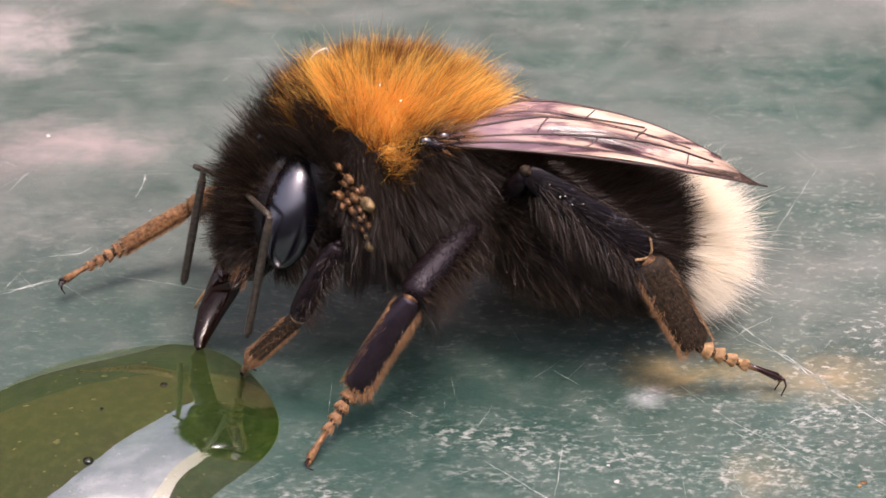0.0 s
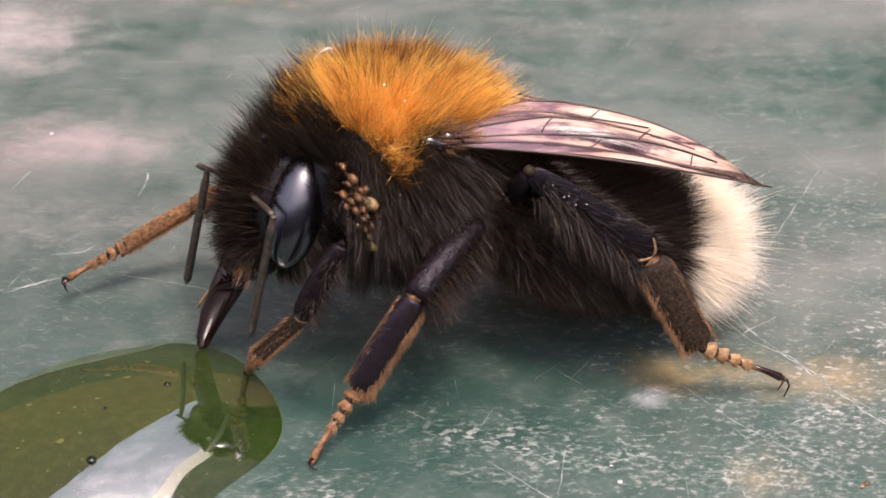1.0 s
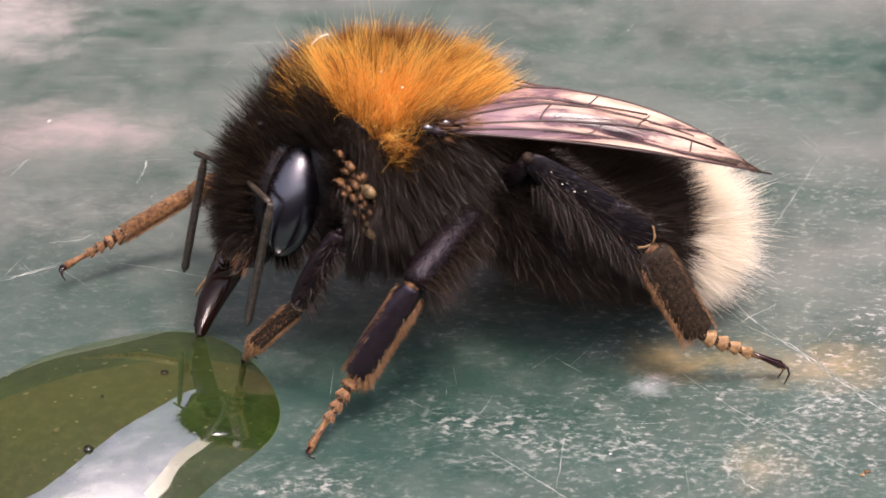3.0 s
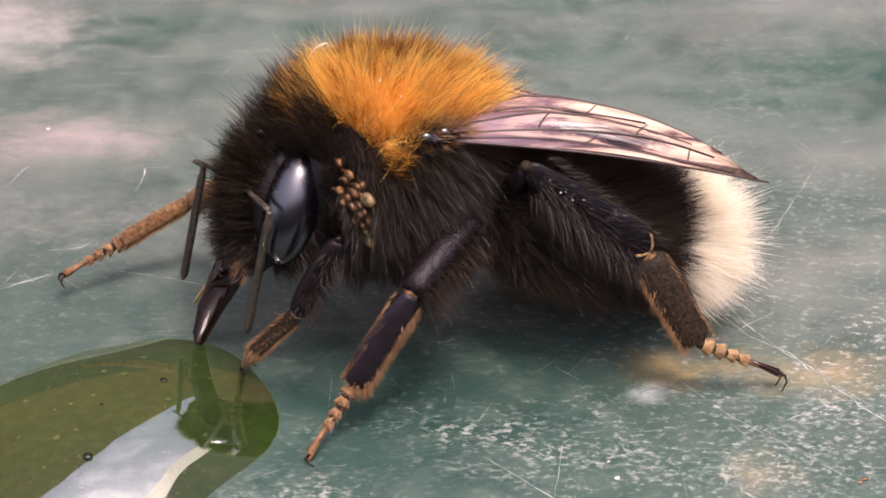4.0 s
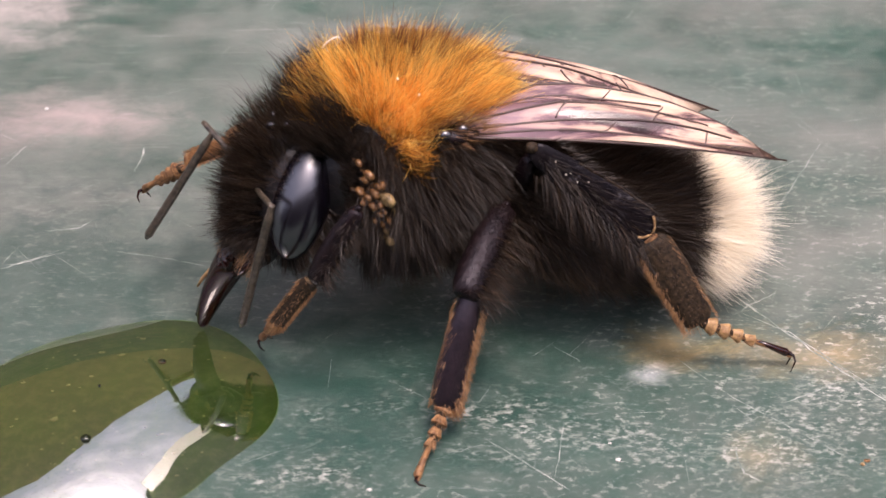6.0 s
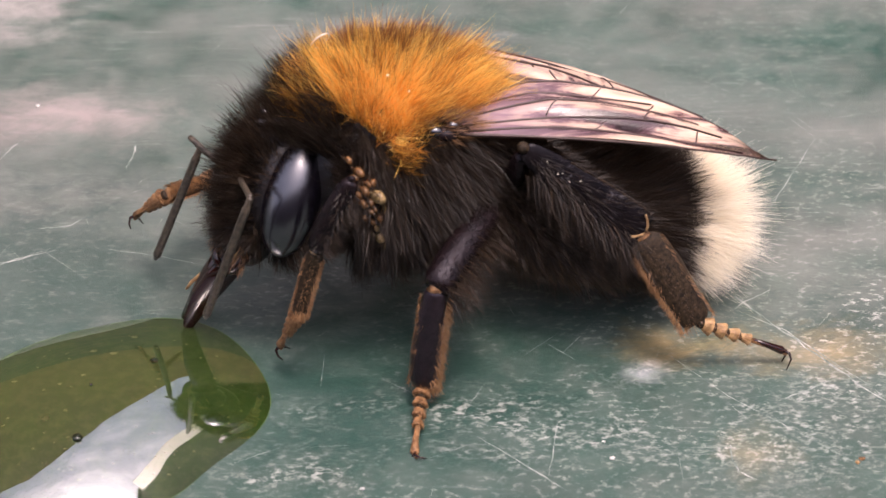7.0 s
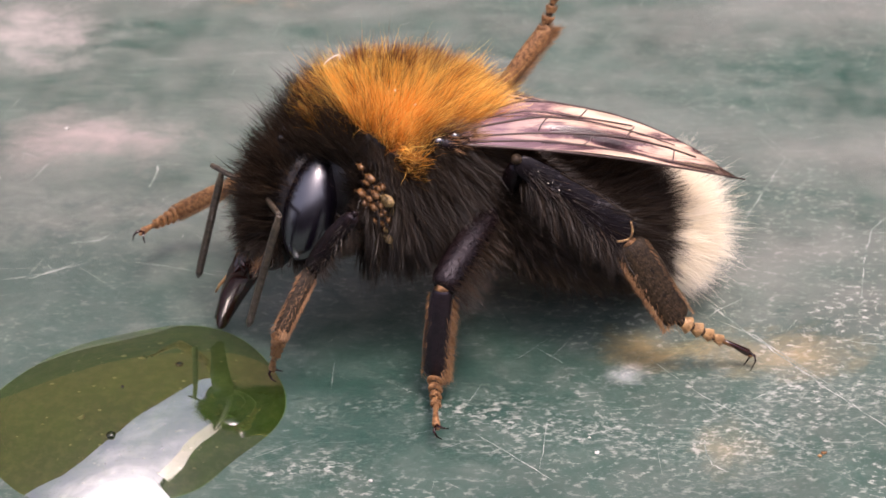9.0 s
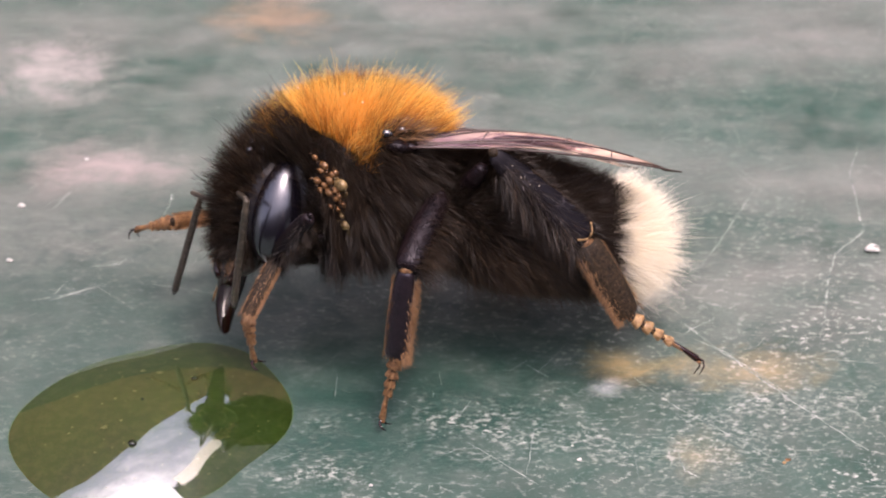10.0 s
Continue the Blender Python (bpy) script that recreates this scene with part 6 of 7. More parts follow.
    walk(far_antenna[1], [
        (0.0, aim((5.28, -0.91, 5.59), (6.20, -2.37, 1.13), (0, 1, 0))),
        (4.0, aim((5.28, -0.91, 5.59), (6.20, -2.37, 1.13), (0, 1, 0))),
        (4.5, aim((5.37, -0.92, 5.56), (6.38, -2.31, 1.25), (0, 1, 0))),
        (4.8, aim((5.37, -0.92, 5.56), (6.38, -2.31, 1.25), (0, 1, 0))),
        (5.0, aim((5.13, -0.69, 6.65), (6.89, -1.76, 3.94), (0, 1, 0))),
        (5.2, aim((5.17, -0.67, 6.92), (6.91, -1.66, 4.25), (0, 1, 0))),
        (5.5, aim((5.28, -0.75, 6.62), (7.06, -1.69, 3.67), (0, 1, 0))),
        (5.7, aim((5.31, -0.76, 6.56), (7.08, -1.71, 3.53), (0, 1, 0))),
        (6.8, aim((5.25, -0.81, 6.21), (6.93, -1.81, 3.01), (0, 1, 0))),
        (7.0, aim((5.36, -0.84, 6.01), (6.77, -1.93, 2.27), (0, 1, 0))),
        (7.5, aim((5.44, -0.85, 5.90), (6.94, -1.95, 2.42), (0, 1, 0))),
        (8.0, aim((5.39, -0.89, 5.70), (6.82, -2.09, 1.83), (0, 1, 0))),
        (8.5, aim((5.37, -0.87, 5.78), (6.32, -2.07, 1.49), (0, 1, 0))),
        (9.0, aim((5.39, -0.92, 5.56), (6.27, -2.27, 1.31), (0, 1, 0))),
        (9.3, aim((5.34, -0.80, 6.14), (6.62, -2.05, 2.39), (0, 1, 0))),
        (9.5, aim((5.19, -0.81, 5.95), (6.38, -3.24, 2.67), (0, 1, 0))),
        (9.8, aim((5.15, -0.85, 5.89), (6.53, -3.23, 2.77), (0, 1, 0))),
        (10.0, aim((5.20, -0.97, 5.68), (6.36, -3.53, 2.31), (0, 1, 0))),
    ])
    walk(tongue, [
        (0.0, aim((4.83, 0.14, 2.34), (5.80, -0.45, 0.04), (1, 0, 0))),
        (4.0, aim((4.83, 0.14, 2.34), (5.80, -0.45, 0.04), (1, 0, 0))),
        (4.5, aim((4.88, 0.17, 2.36), (5.86, -0.44, 0.10), (1, 0, 0))),
        (4.8, aim((4.88, 0.17, 2.36), (5.86, -0.44, 0.10), (1, 0, 0))),
        (5.0, aim((4.99, 0.24, 2.77), (5.97, -0.58, 0.52), (1, 0, 0))),
        (5.2, aim((5.03, 0.32, 2.83), (6.04, -0.40, 0.79), (1, 0, 0))),
        (5.5, aim((5.20, 0.40, 2.73), (6.13, -0.27, 0.56), (1, 0, 0))),
        (5.7, aim((5.17, 0.40, 2.81), (6.10, -0.27, 0.64), (1, 0, 0))),
        (6.8, aim((5.00, 0.36, 2.64), (5.94, -0.27, 0.81), (1, 0, 0))),
        (7.0, aim((5.02, 0.34, 2.52), (5.96, -0.28, 0.79), (1, 0, 0))),
        (7.5, aim((5.03, 0.33, 2.74), (5.96, -0.37, 0.67), (1, 0, 0))),
        (8.0, aim((4.87, 0.30, 2.68), (5.93, -0.44, 0.56), (1, 0, 0))),
        (8.5, aim((4.93, 0.32, 2.46), (5.97, -0.41, 0.13), (1, 0, 0))),
        (9.0, aim((4.89, 0.22, 2.52), (5.77, -0.60, 0.22), (1, 0, 0))),
        (9.3, aim((4.80, 0.24, 2.67), (5.68, -0.58, 0.30), (1, 0, 0))),
        (9.5, aim((4.44, -0.81, 2.50), (5.17, -2.56, 0.11), (1, 0, 0))),
        (9.8, aim((4.61, -0.74, 2.68), (4.97, -2.32, 0.65), (1, 0, 0))),
        (10.0, aim((4.41, -0.69, 2.80), (4.87, -2.39, 0.60), (1, 0, 0))),
    ])
    walk(near_wing, [
        (0.0, aim((-1.30, 2.45, 7.15), (-10.12, 3.07, 5.55), (0, 0.3, 1))),
        (4.0, aim((-1.30, 2.45, 7.15), (-10.12, 3.07, 5.55), (0, 0.3, 1))),
        (4.5, aim((-1.30, 2.45, 7.15), (-10.03, 3.06, 5.55), (0, 0.3, 1))),
        (4.8, aim((-1.30, 2.45, 7.15), (-10.03, 3.06, 5.55), (0, 0.3, 1))),
        (5.0, aim((-1.30, 2.45, 7.15), (-10.92, 3.07, 5.59), (0, 0.3, 1))),
        (5.2, aim((-1.30, 2.45, 7.15), (-9.99, 3.17, 6.22), (0, 0.3, 1))),
        (5.5, aim((-1.30, 2.45, 7.15), (-10.81, 3.08, 5.85), (0, 0.3, 1))),
        (5.7, aim((-1.30, 2.45, 7.15), (-10.78, 3.07, 5.81), (0, 0.3, 1))),
        (6.8, aim((-1.30, 2.45, 7.15), (-10.89, 3.00, 5.32), (0, 0.3, 1))),
        (7.0, aim((-1.30, 2.45, 7.15), (-10.75, 3.04, 5.56), (0, 0.3, 1))),
        (7.5, aim((-1.30, 2.45, 7.15), (-10.72, 2.98, 5.19), (0, 0.3, 1))),
        (8.0, aim((-1.30, 2.45, 7.15), (-10.80, 2.98, 5.15), (0, 0.3, 1))),
        (8.5, aim((-1.30, 2.45, 7.15), (-10.69, 3.00, 5.30), (0, 0.3, 1))),
        (9.0, aim((-1.30, 2.45, 7.15), (-10.93, 2.98, 5.14), (0, 0.3, 1))),
        (9.3, aim((-1.30, 2.45, 7.15), (-10.89, 3.03, 5.43), (0, 0.3, 1))),
        (9.5, aim((-1.30, 2.65, 6.80), (-10.93, 3.12, 4.98), (0, 0.18, 1))),
        (9.8, aim((-1.30, 2.65, 6.80), (-11.23, 2.98, 4.70), (0, 0.18, 1))),
        (10.0, aim((-1.30, 2.65, 6.80), (-11.18, 3.09, 4.88), (0, 0.18, 1))),
    ])
    walk(far_wing, [
        (0.0, aim((-1.10, -1.70, 7.80), (-9.56, -1.96, 4.51), (0, 0.0, 1))),
        (4.0, aim((-1.10, -1.70, 7.80), (-9.56, -1.96, 4.51), (0, 0.0, 1))),
        (4.5, aim((-1.10, -1.70, 7.80), (-9.55, -1.95, 4.49), (0, 0.0, 1))),
        (4.8, aim((-1.10, -1.70, 7.80), (-9.55, -1.95, 4.49), (0, 0.0, 1))),
        (5.0, aim((-1.10, -1.70, 7.90), (-9.75, -1.92, 4.7), (0, 0.0, 1))),
        (5.2, aim((-1.10, -1.70, 8.40), (-9.92, -1.70, 5.68), (0, 0.0, 1))),
        (5.5, aim((-1.10, -1.70, 8.40), (-9.69, -1.74, 5.37), (0, 0.0, 1))),
        (5.7, aim((-1.10, -1.70, 8.40), (-9.75, -1.75, 5.32), (0, 0.0, 1))),
        (6.8, aim((-1.10, -1.70, 8.40), (-9.92, -1.79, 5.11), (0, 0.0, 1))),
        (7.0, aim((-1.10, -1.70, 8.40), (-9.82, -1.82, 4.88), (0, 0.0, 1))),
        (7.5, aim((-1.10, -1.70, 7.80), (-9.73, -1.90, 4.53), (0, 0.0, 1))),
        (8.0, aim((-1.10, -1.70, 7.80), (-9.71, -1.92, 4.45), (0, 0.0, 1))),
        (8.5, aim((-1.10, -1.70, 7.80), (-9.79, -1.89, 4.50), (0, 0.0, 1))),
        (9.0, aim((-1.10, -1.70, 7.80), (-9.75, -1.97, 4.37), (0, 0.0, 1))),
        (9.3, aim((-1.10, -1.70, 7.80), (-9.80, -1.92, 4.61), (0, 0.0, 1))),
        (9.5, aim((-1.10, -1.70, 7.20), (-9.36, -1.66, 5.2), (0, 0.0, 1))),
        (9.8, aim((-1.10, -1.70, 7.20), (-9.37, -1.75, 5.1), (0, 0.0, 1))),
        (10.0, aim((-1.10, -1.70, 7.20), (-9.40, -1.74, 5.1), (0, 0.0, 1))),
    ])
    walk(far_middle[0], [
        (0.0, aim((-0.80, -1.20, 3.40), (-1.60, -2.75, 5.11), (0, 0, 1))),
        (4.0, aim((-0.80, -1.20, 3.40), (-1.60, -2.75, 5.11), (0, 0, 1))),
        (4.5, aim((-0.80, -1.20, 3.40), (-1.58, -2.79, 5.12), (0, 0, 1))),
        (4.8, aim((-0.80, -1.20, 3.40), (-1.58, -2.79, 5.12), (0, 0, 1))),
        (5.0, aim((-0.80, -1.20, 3.40), (-1.60, -2.76, 5.32), (0, 0, 1))),
        (5.2, aim((-0.80, -1.20, 3.40), (-1.46, -2.73, 5.61), (0, 0, 1))),
        (5.5, aim((-0.80, -1.20, 3.40), (-1.29, -2.82, 5.30), (0, 0, 1))),
        (5.7, aim((-0.80, -1.20, 3.40), (-1.31, -2.81, 5.30), (0, 0, 1))),
        (6.8, aim((-0.80, -1.20, 3.40), (-1.44, -2.80, 5.31), (0, 0, 1))),
        (7.0, aim((-0.80, -1.20, 3.40), (-1.46, -2.80, 5.31), (0, 0, 1))),
        (7.5, aim((-0.80, -1.20, 3.40), (-1.58, -2.62, 4.47), (0, 0, 1))),
        (8.0, aim((-0.80, -1.20, 3.40), (-1.45, -2.74, 5.24), (0, 0, 1))),
        (8.5, aim((-0.80, -1.20, 3.40), (-1.28, -2.69, 5.14), (0, 0, 1))),
        (9.0, aim((-0.80, -1.20, 3.40), (-2.02, -2.63, 4.60), (0, 0, 1))),
        (9.3, aim((-0.80, -1.20, 3.40), (-2.24, -2.58, 4.87), (0, 0, 1))),
        (9.5, aim((-0.80, -1.20, 3.40), (-2.25, -3.22, 5.51), (0, 0, 1))),
        (9.8, aim((-0.80, -1.20, 3.40), (-2.51, -3.16, 5.50), (0, 0, 1))),
        (10.0, aim((-0.80, -1.20, 3.40), (-2.70, -3.13, 5.49), (0, 0, 1))),
    ])
    walk(far_middle[1], [
        (0.0, aim((-1.60, -2.75, 5.11), (-1.90, -4.54, 3.45), (0, 0, 1))),
        (4.0, aim((-1.60, -2.75, 5.11), (-1.90, -4.54, 3.45), (0, 0, 1))),
        (4.5, aim((-1.58, -2.79, 5.12), (-1.87, -4.56, 3.44), (0, 0, 1))),
        (4.8, aim((-1.58, -2.79, 5.12), (-1.87, -4.56, 3.44), (0, 0, 1))),
        (5.0, aim((-1.60, -2.76, 5.32), (-1.99, -4.52, 3.65), (0, 0, 1))),
        (5.2, aim((-1.46, -2.73, 5.61), (-1.84, -4.44, 3.89), (0, 0, 1))),
        (5.5, aim((-1.29, -2.82, 5.30), (-1.65, -4.47, 3.52), (0, 0, 1))),
        (5.7, aim((-1.31, -2.81, 5.30), (-1.68, -4.47, 3.52), (0, 0, 1))),
        (6.8, aim((-1.44, -2.80, 5.31), (-1.83, -4.47, 3.54), (0, 0, 1))),
        (7.0, aim((-1.46, -2.80, 5.31), (-1.85, -4.47, 3.54), (0, 0, 1))),
        (7.5, aim((-1.58, -2.62, 4.47), (-2.70, -2.80, 5.76), (0, 0, 1))),
        (8.0, aim((-1.45, -2.74, 5.24), (-1.84, -4.45, 3.52), (0, 0, 1))),
        (8.5, aim((-1.28, -2.69, 5.14), (-1.68, -4.37, 3.39), (0, 0, 1))),
        (9.0, aim((-2.02, -2.63, 4.60), (-3.62, -2.74, 6.11), (0, 0, 1))),
        (9.3, aim((-2.24, -2.58, 4.87), (-2.89, -2.60, 6.85), (0, 0, 1))),
        (9.5, aim((-2.25, -3.22, 5.51), (-2.66, -5.40, 4.45), (0, 0, 1))),
        (9.8, aim((-2.51, -3.16, 5.50), (-2.89, -5.36, 4.46), (0, 0, 1))),
        (10.0, aim((-2.70, -3.13, 5.49), (-3.05, -5.33, 4.46), (0, 0, 1))),
    ])
    walk(far_middle[2], [
        (0.0, aim((-1.90, -4.54, 3.45), (-2.10, -6.00, 2.33), (0, 0, 1))),
        (4.0, aim((-1.90, -4.54, 3.45), (-2.10, -6.00, 2.33), (0, 0, 1))),
        (4.5, aim((-1.87, -4.56, 3.44), (-2.07, -6.02, 2.31), (0, 0, 1))),
        (4.8, aim((-1.87, -4.56, 3.44), (-2.07, -6.02, 2.31), (0, 0, 1))),
        (5.0, aim((-1.99, -4.52, 3.65), (-2.26, -5.96, 2.52), (0, 0, 1))),
        (5.2, aim((-1.84, -4.44, 3.89), (-2.10, -5.86, 2.72), (0, 0, 1))),
        (5.5, aim((-1.65, -4.47, 3.52), (-1.91, -5.85, 2.31), (0, 0, 1))),
        (5.7, aim((-1.68, -4.47, 3.52), (-1.94, -5.85, 2.31), (0, 0, 1))),
        (6.8, aim((-1.83, -4.47, 3.54), (-2.10, -5.85, 2.34), (0, 0, 1))),
        (7.0, aim((-1.85, -4.47, 3.54), (-2.13, -5.85, 2.34), (0, 0, 1))),
        (7.5, aim((-2.70, -2.80, 5.76), (-5.28, -3.15, 7.28), (0, 0, 1))),
        (8.0, aim((-1.84, -4.45, 3.52), (-2.12, -5.87, 2.35), (0, 0, 1))),
        (8.5, aim((-1.68, -4.37, 3.39), (-1.97, -5.77, 2.20), (0, 0, 1))),
        (9.0, aim((-3.62, -2.74, 6.11), (-5.48, -2.91, 8.33), (0, 0, 1))),
        (9.3, aim((-2.89, -2.60, 6.85), (-3.50, -2.84, 8.72), (0, 0, 1))),
        (9.5, aim((-2.66, -5.40, 4.45), (-2.96, -7.12, 3.82), (0, 0, 1))),
        (9.8, aim((-2.89, -5.36, 4.46), (-3.16, -7.09, 3.84), (0, 0, 1))),
        (10.0, aim((-3.05, -5.33, 4.46), (-3.30, -7.07, 3.85), (0, 0, 1))),
    ])
    walk(far_middle[3], [
        (0.0, aim((-2.10, -6.00, 2.33), (-2.30, -7.20, 1.48), (0, 0, 1))),
        (4.0, aim((-2.10, -6.00, 2.33), (-2.30, -7.20, 1.48), (0, 0, 1))),
        (4.5, aim((-2.07, -6.02, 2.31), (-2.27, -7.21, 1.45), (0, 0, 1))),
        (4.8, aim((-2.07, -6.02, 2.31), (-2.27, -7.21, 1.45), (0, 0, 1))),
        (5.0, aim((-2.26, -5.96, 2.52), (-2.53, -7.15, 1.66), (0, 0, 1))),
        (5.2, aim((-2.10, -5.86, 2.72), (-2.36, -7.02, 1.83), (0, 0, 1))),
        (5.5, aim((-1.91, -5.85, 2.31), (-2.15, -6.99, 1.38), (0, 0, 1))),
        (5.7, aim((-1.94, -5.85, 2.31), (-2.18, -6.99, 1.39), (0, 0, 1))),
        (6.8, aim((-2.10, -5.85, 2.34), (-2.36, -6.99, 1.42), (0, 0, 1))),
        (7.0, aim((-2.13, -5.85, 2.34), (-2.39, -6.99, 1.43), (0, 0, 1))),
        (7.5, aim((-5.28, -3.15, 7.28), (-5.89, -3.44, 9.21), (0, 0, 1))),
        (8.0, aim((-2.12, -5.87, 2.35), (-2.38, -7.03, 1.46), (0, 0, 1))),
        (8.5, aim((-1.97, -5.77, 2.20), (-2.23, -6.91, 1.29), (0, 0, 1))),
        (9.0, aim((-5.48, -2.91, 8.33), (-6.18, -3.17, 10.12), (0, 0, 1))),
        (9.3, aim((-3.50, -2.84, 8.72), (-3.91, -3.04, 10.78), (0, 0, 1))),
        (9.5, aim((-2.96, -7.12, 3.82), (-3.24, -8.51, 3.37), (0, 0, 1))),
        (9.8, aim((-3.16, -7.09, 3.84), (-3.42, -8.48, 3.40), (0, 0, 1))),
        (10.0, aim((-3.30, -7.07, 3.85), (-3.54, -8.47, 3.42), (0, 0, 1))),
    ])
    walk(far_hind[0], [
        (0.0, aim((-2.00, -1.20, 3.60), (-3.60, -2.67, 5.50), (0, 0, 1))),
        (4.0, aim((-2.00, -1.20, 3.60), (-3.60, -2.67, 5.50), (0, 0, 1))),
        (4.5, aim((-2.00, -1.20, 3.60), (-3.58, -2.70, 5.51), (0, 0, 1))),
        (4.8, aim((-2.00, -1.20, 3.60), (-3.58, -2.70, 5.51), (0, 0, 1))),
        (5.0, aim((-2.00, -1.20, 3.60), (-3.60, -2.56, 5.69), (0, 0, 1))),
        (5.2, aim((-2.00, -1.20, 3.60), (-3.46, -2.55, 5.98), (0, 0, 1))),
        (5.5, aim((-2.00, -1.20, 3.60), (-3.29, -2.67, 5.68), (0, 0, 1))),
        (5.7, aim((-2.00, -1.20, 3.60), (-3.31, -2.66, 5.68), (0, 0, 1))),
        (6.8, aim((-2.00, -1.20, 3.60), (-3.44, -2.63, 5.69), (0, 0, 1))),
        (7.0, aim((-2.00, -1.20, 3.60), (-3.46, -2.62, 5.69), (0, 0, 1))),
        (7.5, aim((-2.00, -1.20, 3.60), (-3.46, -2.52, 5.69), (0, 0, 1))),
        (8.0, aim((-2.00, -1.20, 3.60), (-3.45, -2.55, 5.62), (0, 0, 1))),
        (8.5, aim((-2.00, -1.20, 3.60), (-3.27, -2.52, 5.54), (0, 0, 1))),
        (9.0, aim((-2.00, -1.20, 3.60), (-3.44, -2.50, 5.53), (0, 0, 1))),
        (9.3, aim((-2.00, -1.20, 3.60), (-3.44, -2.50, 5.53), (0, 0, 1))),
        (9.5, aim((-2.00, -1.20, 3.60), (-4.24, -2.90, 5.82), (0, 0, 1))),
        (9.8, aim((-2.00, -1.20, 3.60), (-4.51, -2.86, 5.79), (0, 0, 1))),
        (10.0, aim((-2.00, -1.20, 3.60), (-4.70, -2.84, 5.76), (0, 0, 1))),
    ])
    walk(far_hind[1], [
        (0.0, aim((-3.60, -2.67, 5.50), (-5.20, -3.91, 3.52), (0, 0, 1))),
        (4.0, aim((-3.60, -2.67, 5.50), (-5.20, -3.91, 3.52), (0, 0, 1))),
        (4.5, aim((-3.58, -2.70, 5.51), (-5.17, -3.92, 3.50), (0, 0, 1))),
        (4.8, aim((-3.58, -2.70, 5.51), (-5.17, -3.92, 3.50), (0, 0, 1))),
        (5.0, aim((-3.60, -2.56, 5.69), (-5.25, -3.69, 3.68), (0, 0, 1))),
        (5.2, aim((-3.46, -2.55, 5.98), (-5.10, -3.64, 3.95), (0, 0, 1))),
        (5.5, aim((-3.29, -2.67, 5.68), (-4.92, -3.70, 3.61), (0, 0, 1))),
        (5.7, aim((-3.31, -2.66, 5.68), (-4.95, -3.70, 3.61), (0, 0, 1))),
        (6.8, aim((-3.44, -2.63, 5.69), (-5.09, -3.66, 3.63), (0, 0, 1))),
        (7.0, aim((-3.46, -2.62, 5.69), (-5.11, -3.65, 3.63), (0, 0, 1))),
        (7.5, aim((-3.46, -2.52, 5.69), (-5.13, -3.56, 3.65), (0, 0, 1))),
        (8.0, aim((-3.45, -2.55, 5.62), (-5.10, -3.63, 3.58), (0, 0, 1))),
        (8.5, aim((-3.27, -2.52, 5.54), (-4.94, -3.57, 3.51), (0, 0, 1))),
        (9.0, aim((-3.44, -2.50, 5.53), (-5.14, -3.59, 3.54), (0, 0, 1))),
        (9.3, aim((-3.44, -2.50, 5.53), (-5.14, -3.59, 3.54), (0, 0, 1))),
        (9.5, aim((-4.24, -2.90, 5.82), (-5.91, -4.58, 4.26), (0, 0, 1))),
        (9.8, aim((-4.51, -2.86, 5.79), (-6.15, -4.58, 4.23), (0, 0, 1))),
        (10.0, aim((-4.70, -2.84, 5.76), (-6.31, -4.58, 4.21), (0, 0, 1))),
    ])
    walk(far_hind[2], [
        (0.0, aim((-5.20, -3.91, 3.52), (-6.20, -4.81, 2.18), (0, 0, 1))),
        (4.0, aim((-5.20, -3.91, 3.52), (-6.20, -4.81, 2.18), (0, 0, 1))),
        (4.5, aim((-5.17, -3.92, 3.50), (-6.17, -4.81, 2.15), (0, 0, 1))),
        (4.8, aim((-5.17, -3.92, 3.50), (-6.17, -4.81, 2.15), (0, 0, 1))),
        (5.0, aim((-5.25, -3.69, 3.68), (-6.28, -4.52, 2.32), (0, 0, 1))),
        (5.2, aim((-5.10, -3.64, 3.95), (-6.13, -4.45, 2.57), (0, 0, 1))),
        (5.5, aim((-4.92, -3.70, 3.61), (-5.95, -4.47, 2.21), (0, 0, 1))),
        (5.7, aim((-4.95, -3.70, 3.61), (-5.97, -4.46, 2.21), (0, 0, 1))),
        (6.8, aim((-5.09, -3.66, 3.63), (-6.12, -4.42, 2.23), (0, 0, 1))),
        (7.0, aim((-5.11, -3.65, 3.63), (-6.15, -4.41, 2.24), (0, 0, 1))),
        (7.5, aim((-5.13, -3.56, 3.65), (-6.18, -4.33, 2.27), (0, 0, 1))),
        (8.0, aim((-5.10, -3.63, 3.58), (-6.14, -4.42, 2.20), (0, 0, 1))),
        (8.5, aim((-4.94, -3.57, 3.51), (-5.99, -4.34, 2.13), (0, 0, 1))),
        (9.0, aim((-5.14, -3.59, 3.54), (-6.22, -4.39, 2.19), (0, 0, 1))),
        (9.3, aim((-5.14, -3.59, 3.54), (-6.22, -4.39, 2.19), (0, 0, 1))),
        (9.5, aim((-5.91, -4.58, 4.26), (-6.97, -5.77, 3.23), (0, 0, 1))),
        (9.8, aim((-6.15, -4.58, 4.23), (-7.18, -5.80, 3.20), (0, 0, 1))),
        (10.0, aim((-6.31, -4.58, 4.21), (-7.33, -5.82, 3.18), (0, 0, 1))),
    ])
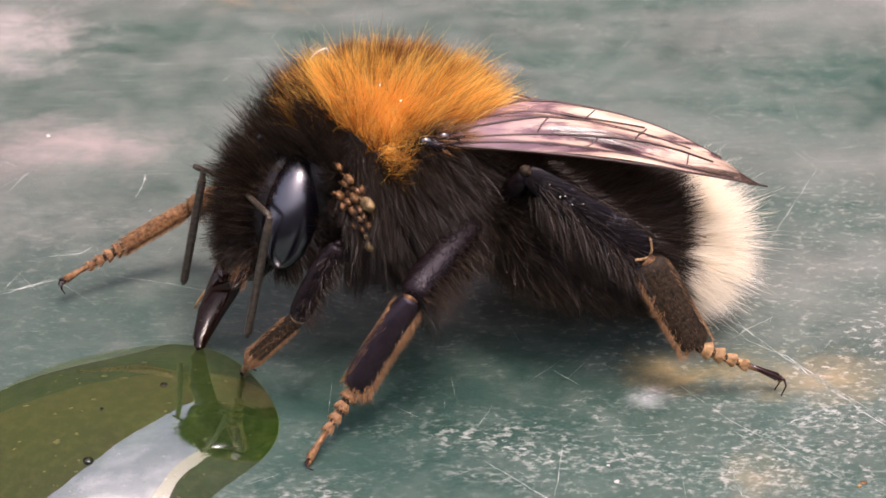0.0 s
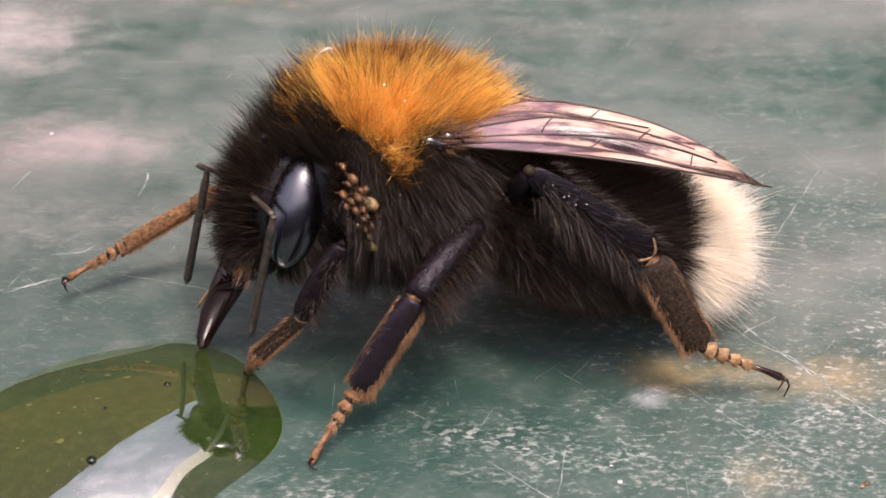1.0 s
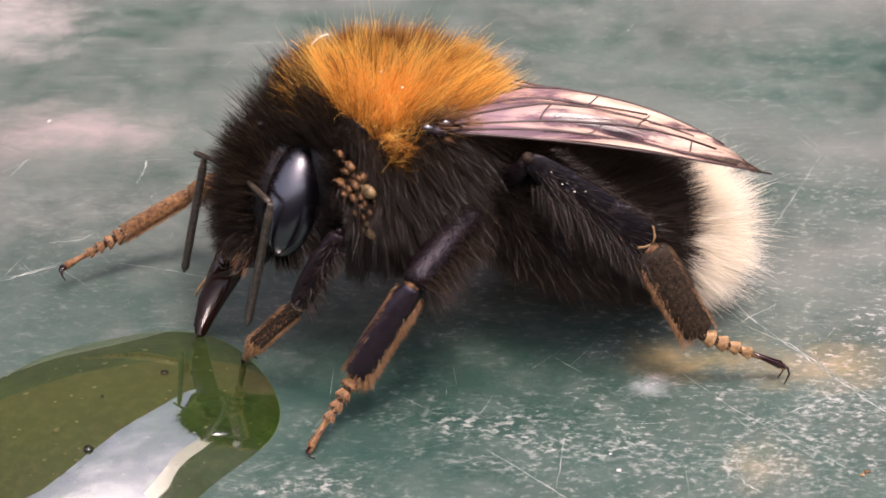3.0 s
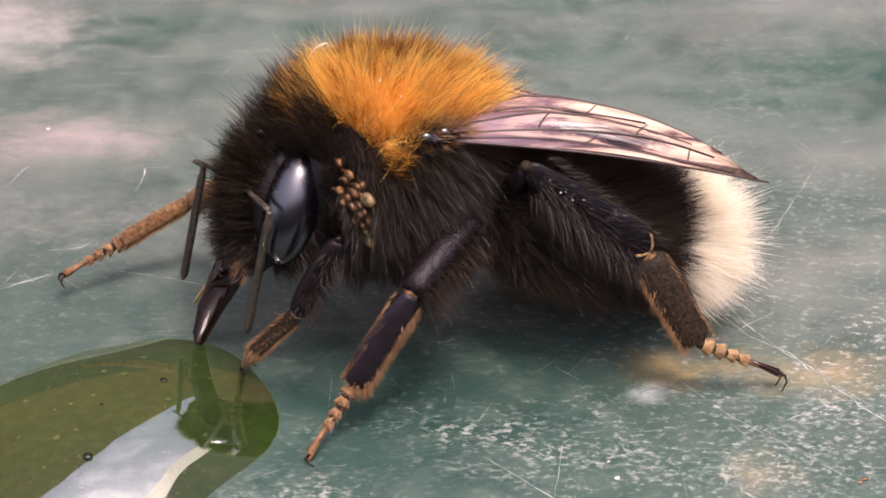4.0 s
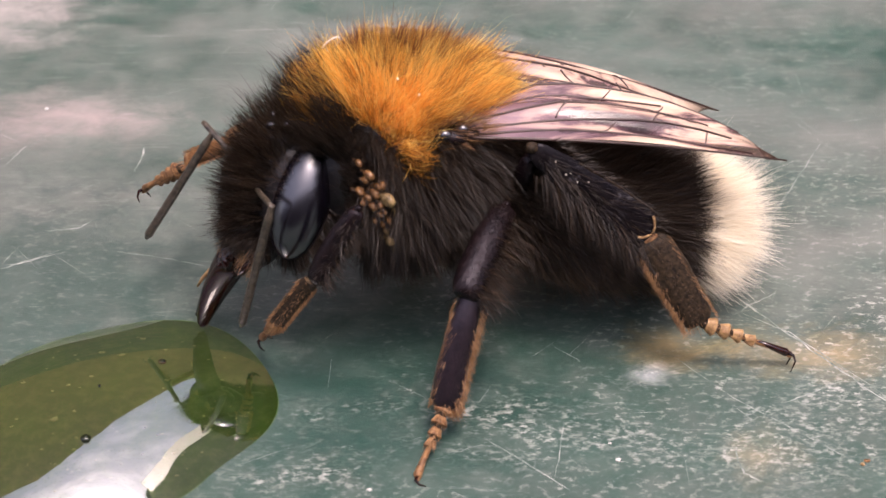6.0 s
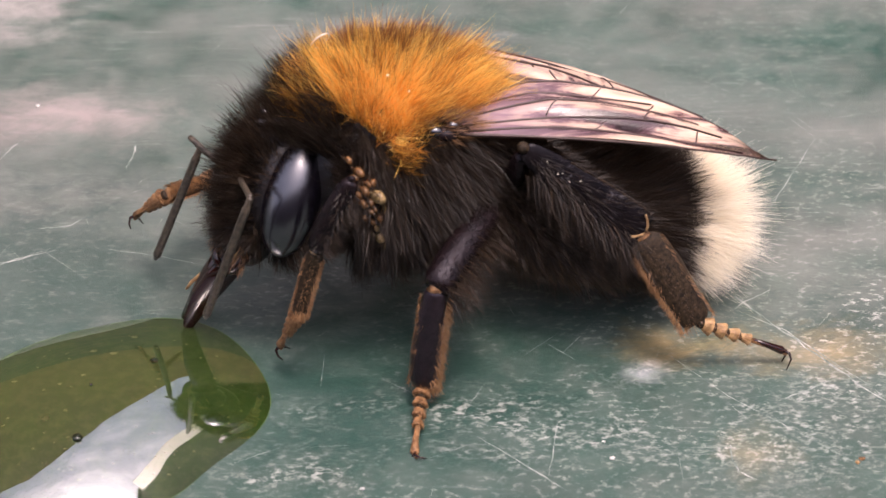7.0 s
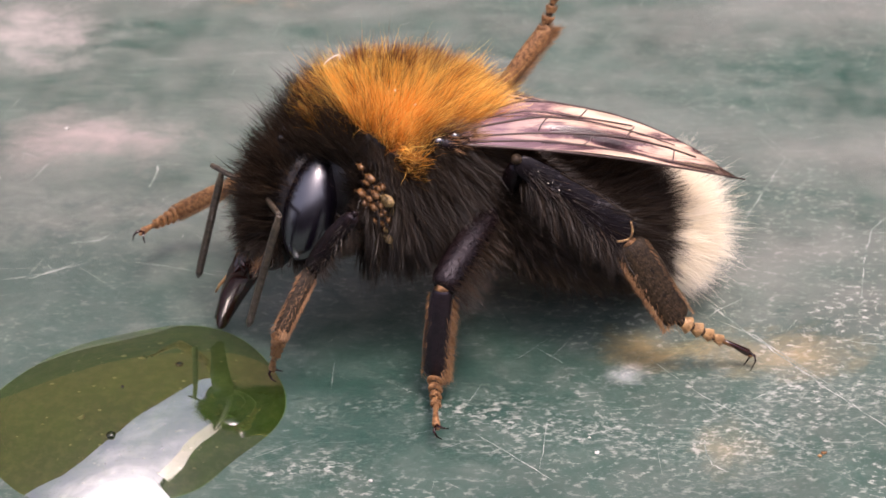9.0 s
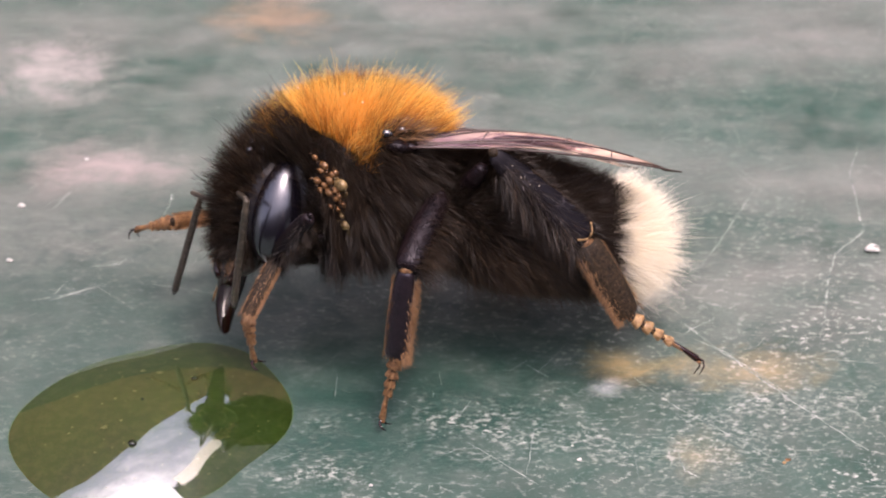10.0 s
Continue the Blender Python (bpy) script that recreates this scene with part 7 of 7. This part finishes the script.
    walk(far_hind[3], [
        (0.0, aim((-6.20, -4.81, 2.18), (-7.20, -5.64, 1.15), (0, 0, 1))),
        (4.0, aim((-6.20, -4.81, 2.18), (-7.20, -5.64, 1.15), (0, 0, 1))),
        (4.5, aim((-6.17, -4.81, 2.15), (-7.16, -5.63, 1.11), (0, 0, 1))),
        (4.8, aim((-6.17, -4.81, 2.15), (-7.16, -5.63, 1.11), (0, 0, 1))),
        (5.0, aim((-6.28, -4.52, 2.32), (-7.32, -5.29, 1.28), (0, 0, 1))),
        (5.2, aim((-6.13, -4.45, 2.57), (-7.16, -5.19, 1.50), (0, 0, 1))),
        (5.5, aim((-5.95, -4.47, 2.21), (-6.97, -5.19, 1.12), (0, 0, 1))),
        (5.7, aim((-5.97, -4.46, 2.21), (-7.00, -5.18, 1.12), (0, 0, 1))),
        (6.8, aim((-6.12, -4.42, 2.23), (-7.16, -5.14, 1.15), (0, 0, 1))),
        (7.0, aim((-6.15, -4.41, 2.24), (-7.19, -5.13, 1.16), (0, 0, 1))),
        (7.5, aim((-6.18, -4.33, 2.27), (-7.23, -5.05, 1.20), (0, 0, 1))),
        (8.0, aim((-6.14, -4.42, 2.20), (-7.17, -5.16, 1.14), (0, 0, 1))),
        (8.5, aim((-5.99, -4.34, 2.13), (-7.04, -5.06, 1.06), (0, 0, 1))),
        (9.0, aim((-6.22, -4.39, 2.19), (-7.28, -5.13, 1.16), (0, 0, 1))),
        (9.3, aim((-6.22, -4.39, 2.19), (-7.28, -5.13, 1.16), (0, 0, 1))),
        (9.5, aim((-6.97, -5.77, 3.23), (-8.02, -6.81, 2.48), (0, 0, 1))),
        (9.8, aim((-7.18, -5.80, 3.20), (-8.21, -6.86, 2.45), (0, 0, 1))),
        (10.0, aim((-7.33, -5.82, 3.18), (-8.34, -6.89, 2.43), (0, 0, 1))),
    ])
    walk(head, [
        (0.0, spot(3.30, 0.30, 5.00, -0.0, -14.0, 24.0)),
        (4.0, spot(3.30, 0.30, 5.00, -0.0, -14.0, 24.0)),
        (4.5, spot(3.32, 0.30, 5.01, 0.4, -14.7, 24.1)),
        (5.0, spot(3.37, 0.29, 5.11, -2.0, -15.6, 22.5)),
        (5.5, spot(3.53, 0.26, 5.12, -0.9, -16.7, 23.8)),
        (7.0, spot(3.44, 0.27, 5.13, 0.1, -16.5, 22.0)),
        (7.5, spot(3.40, 0.28, 5.10, -0.6, -16.1, 21.5)),
        (8.0, spot(3.34, 0.30, 5.06, 0.6, -16.8, 21.2)),
        (8.5, spot(3.36, 0.29, 5.13, 0.7, -14.6, 21.7)),
        (9.0, spot(3.32, 0.30, 5.05, 0.1, -14.5, 20.4)),
        (9.5, spot(3.09, 0.32, 5.23, -12.1, -6.7, 19.3)),
        (10.0, spot(3.24, 0.32, 5.29, -14.6, -8.7, 24.6)),
    ])


motions()
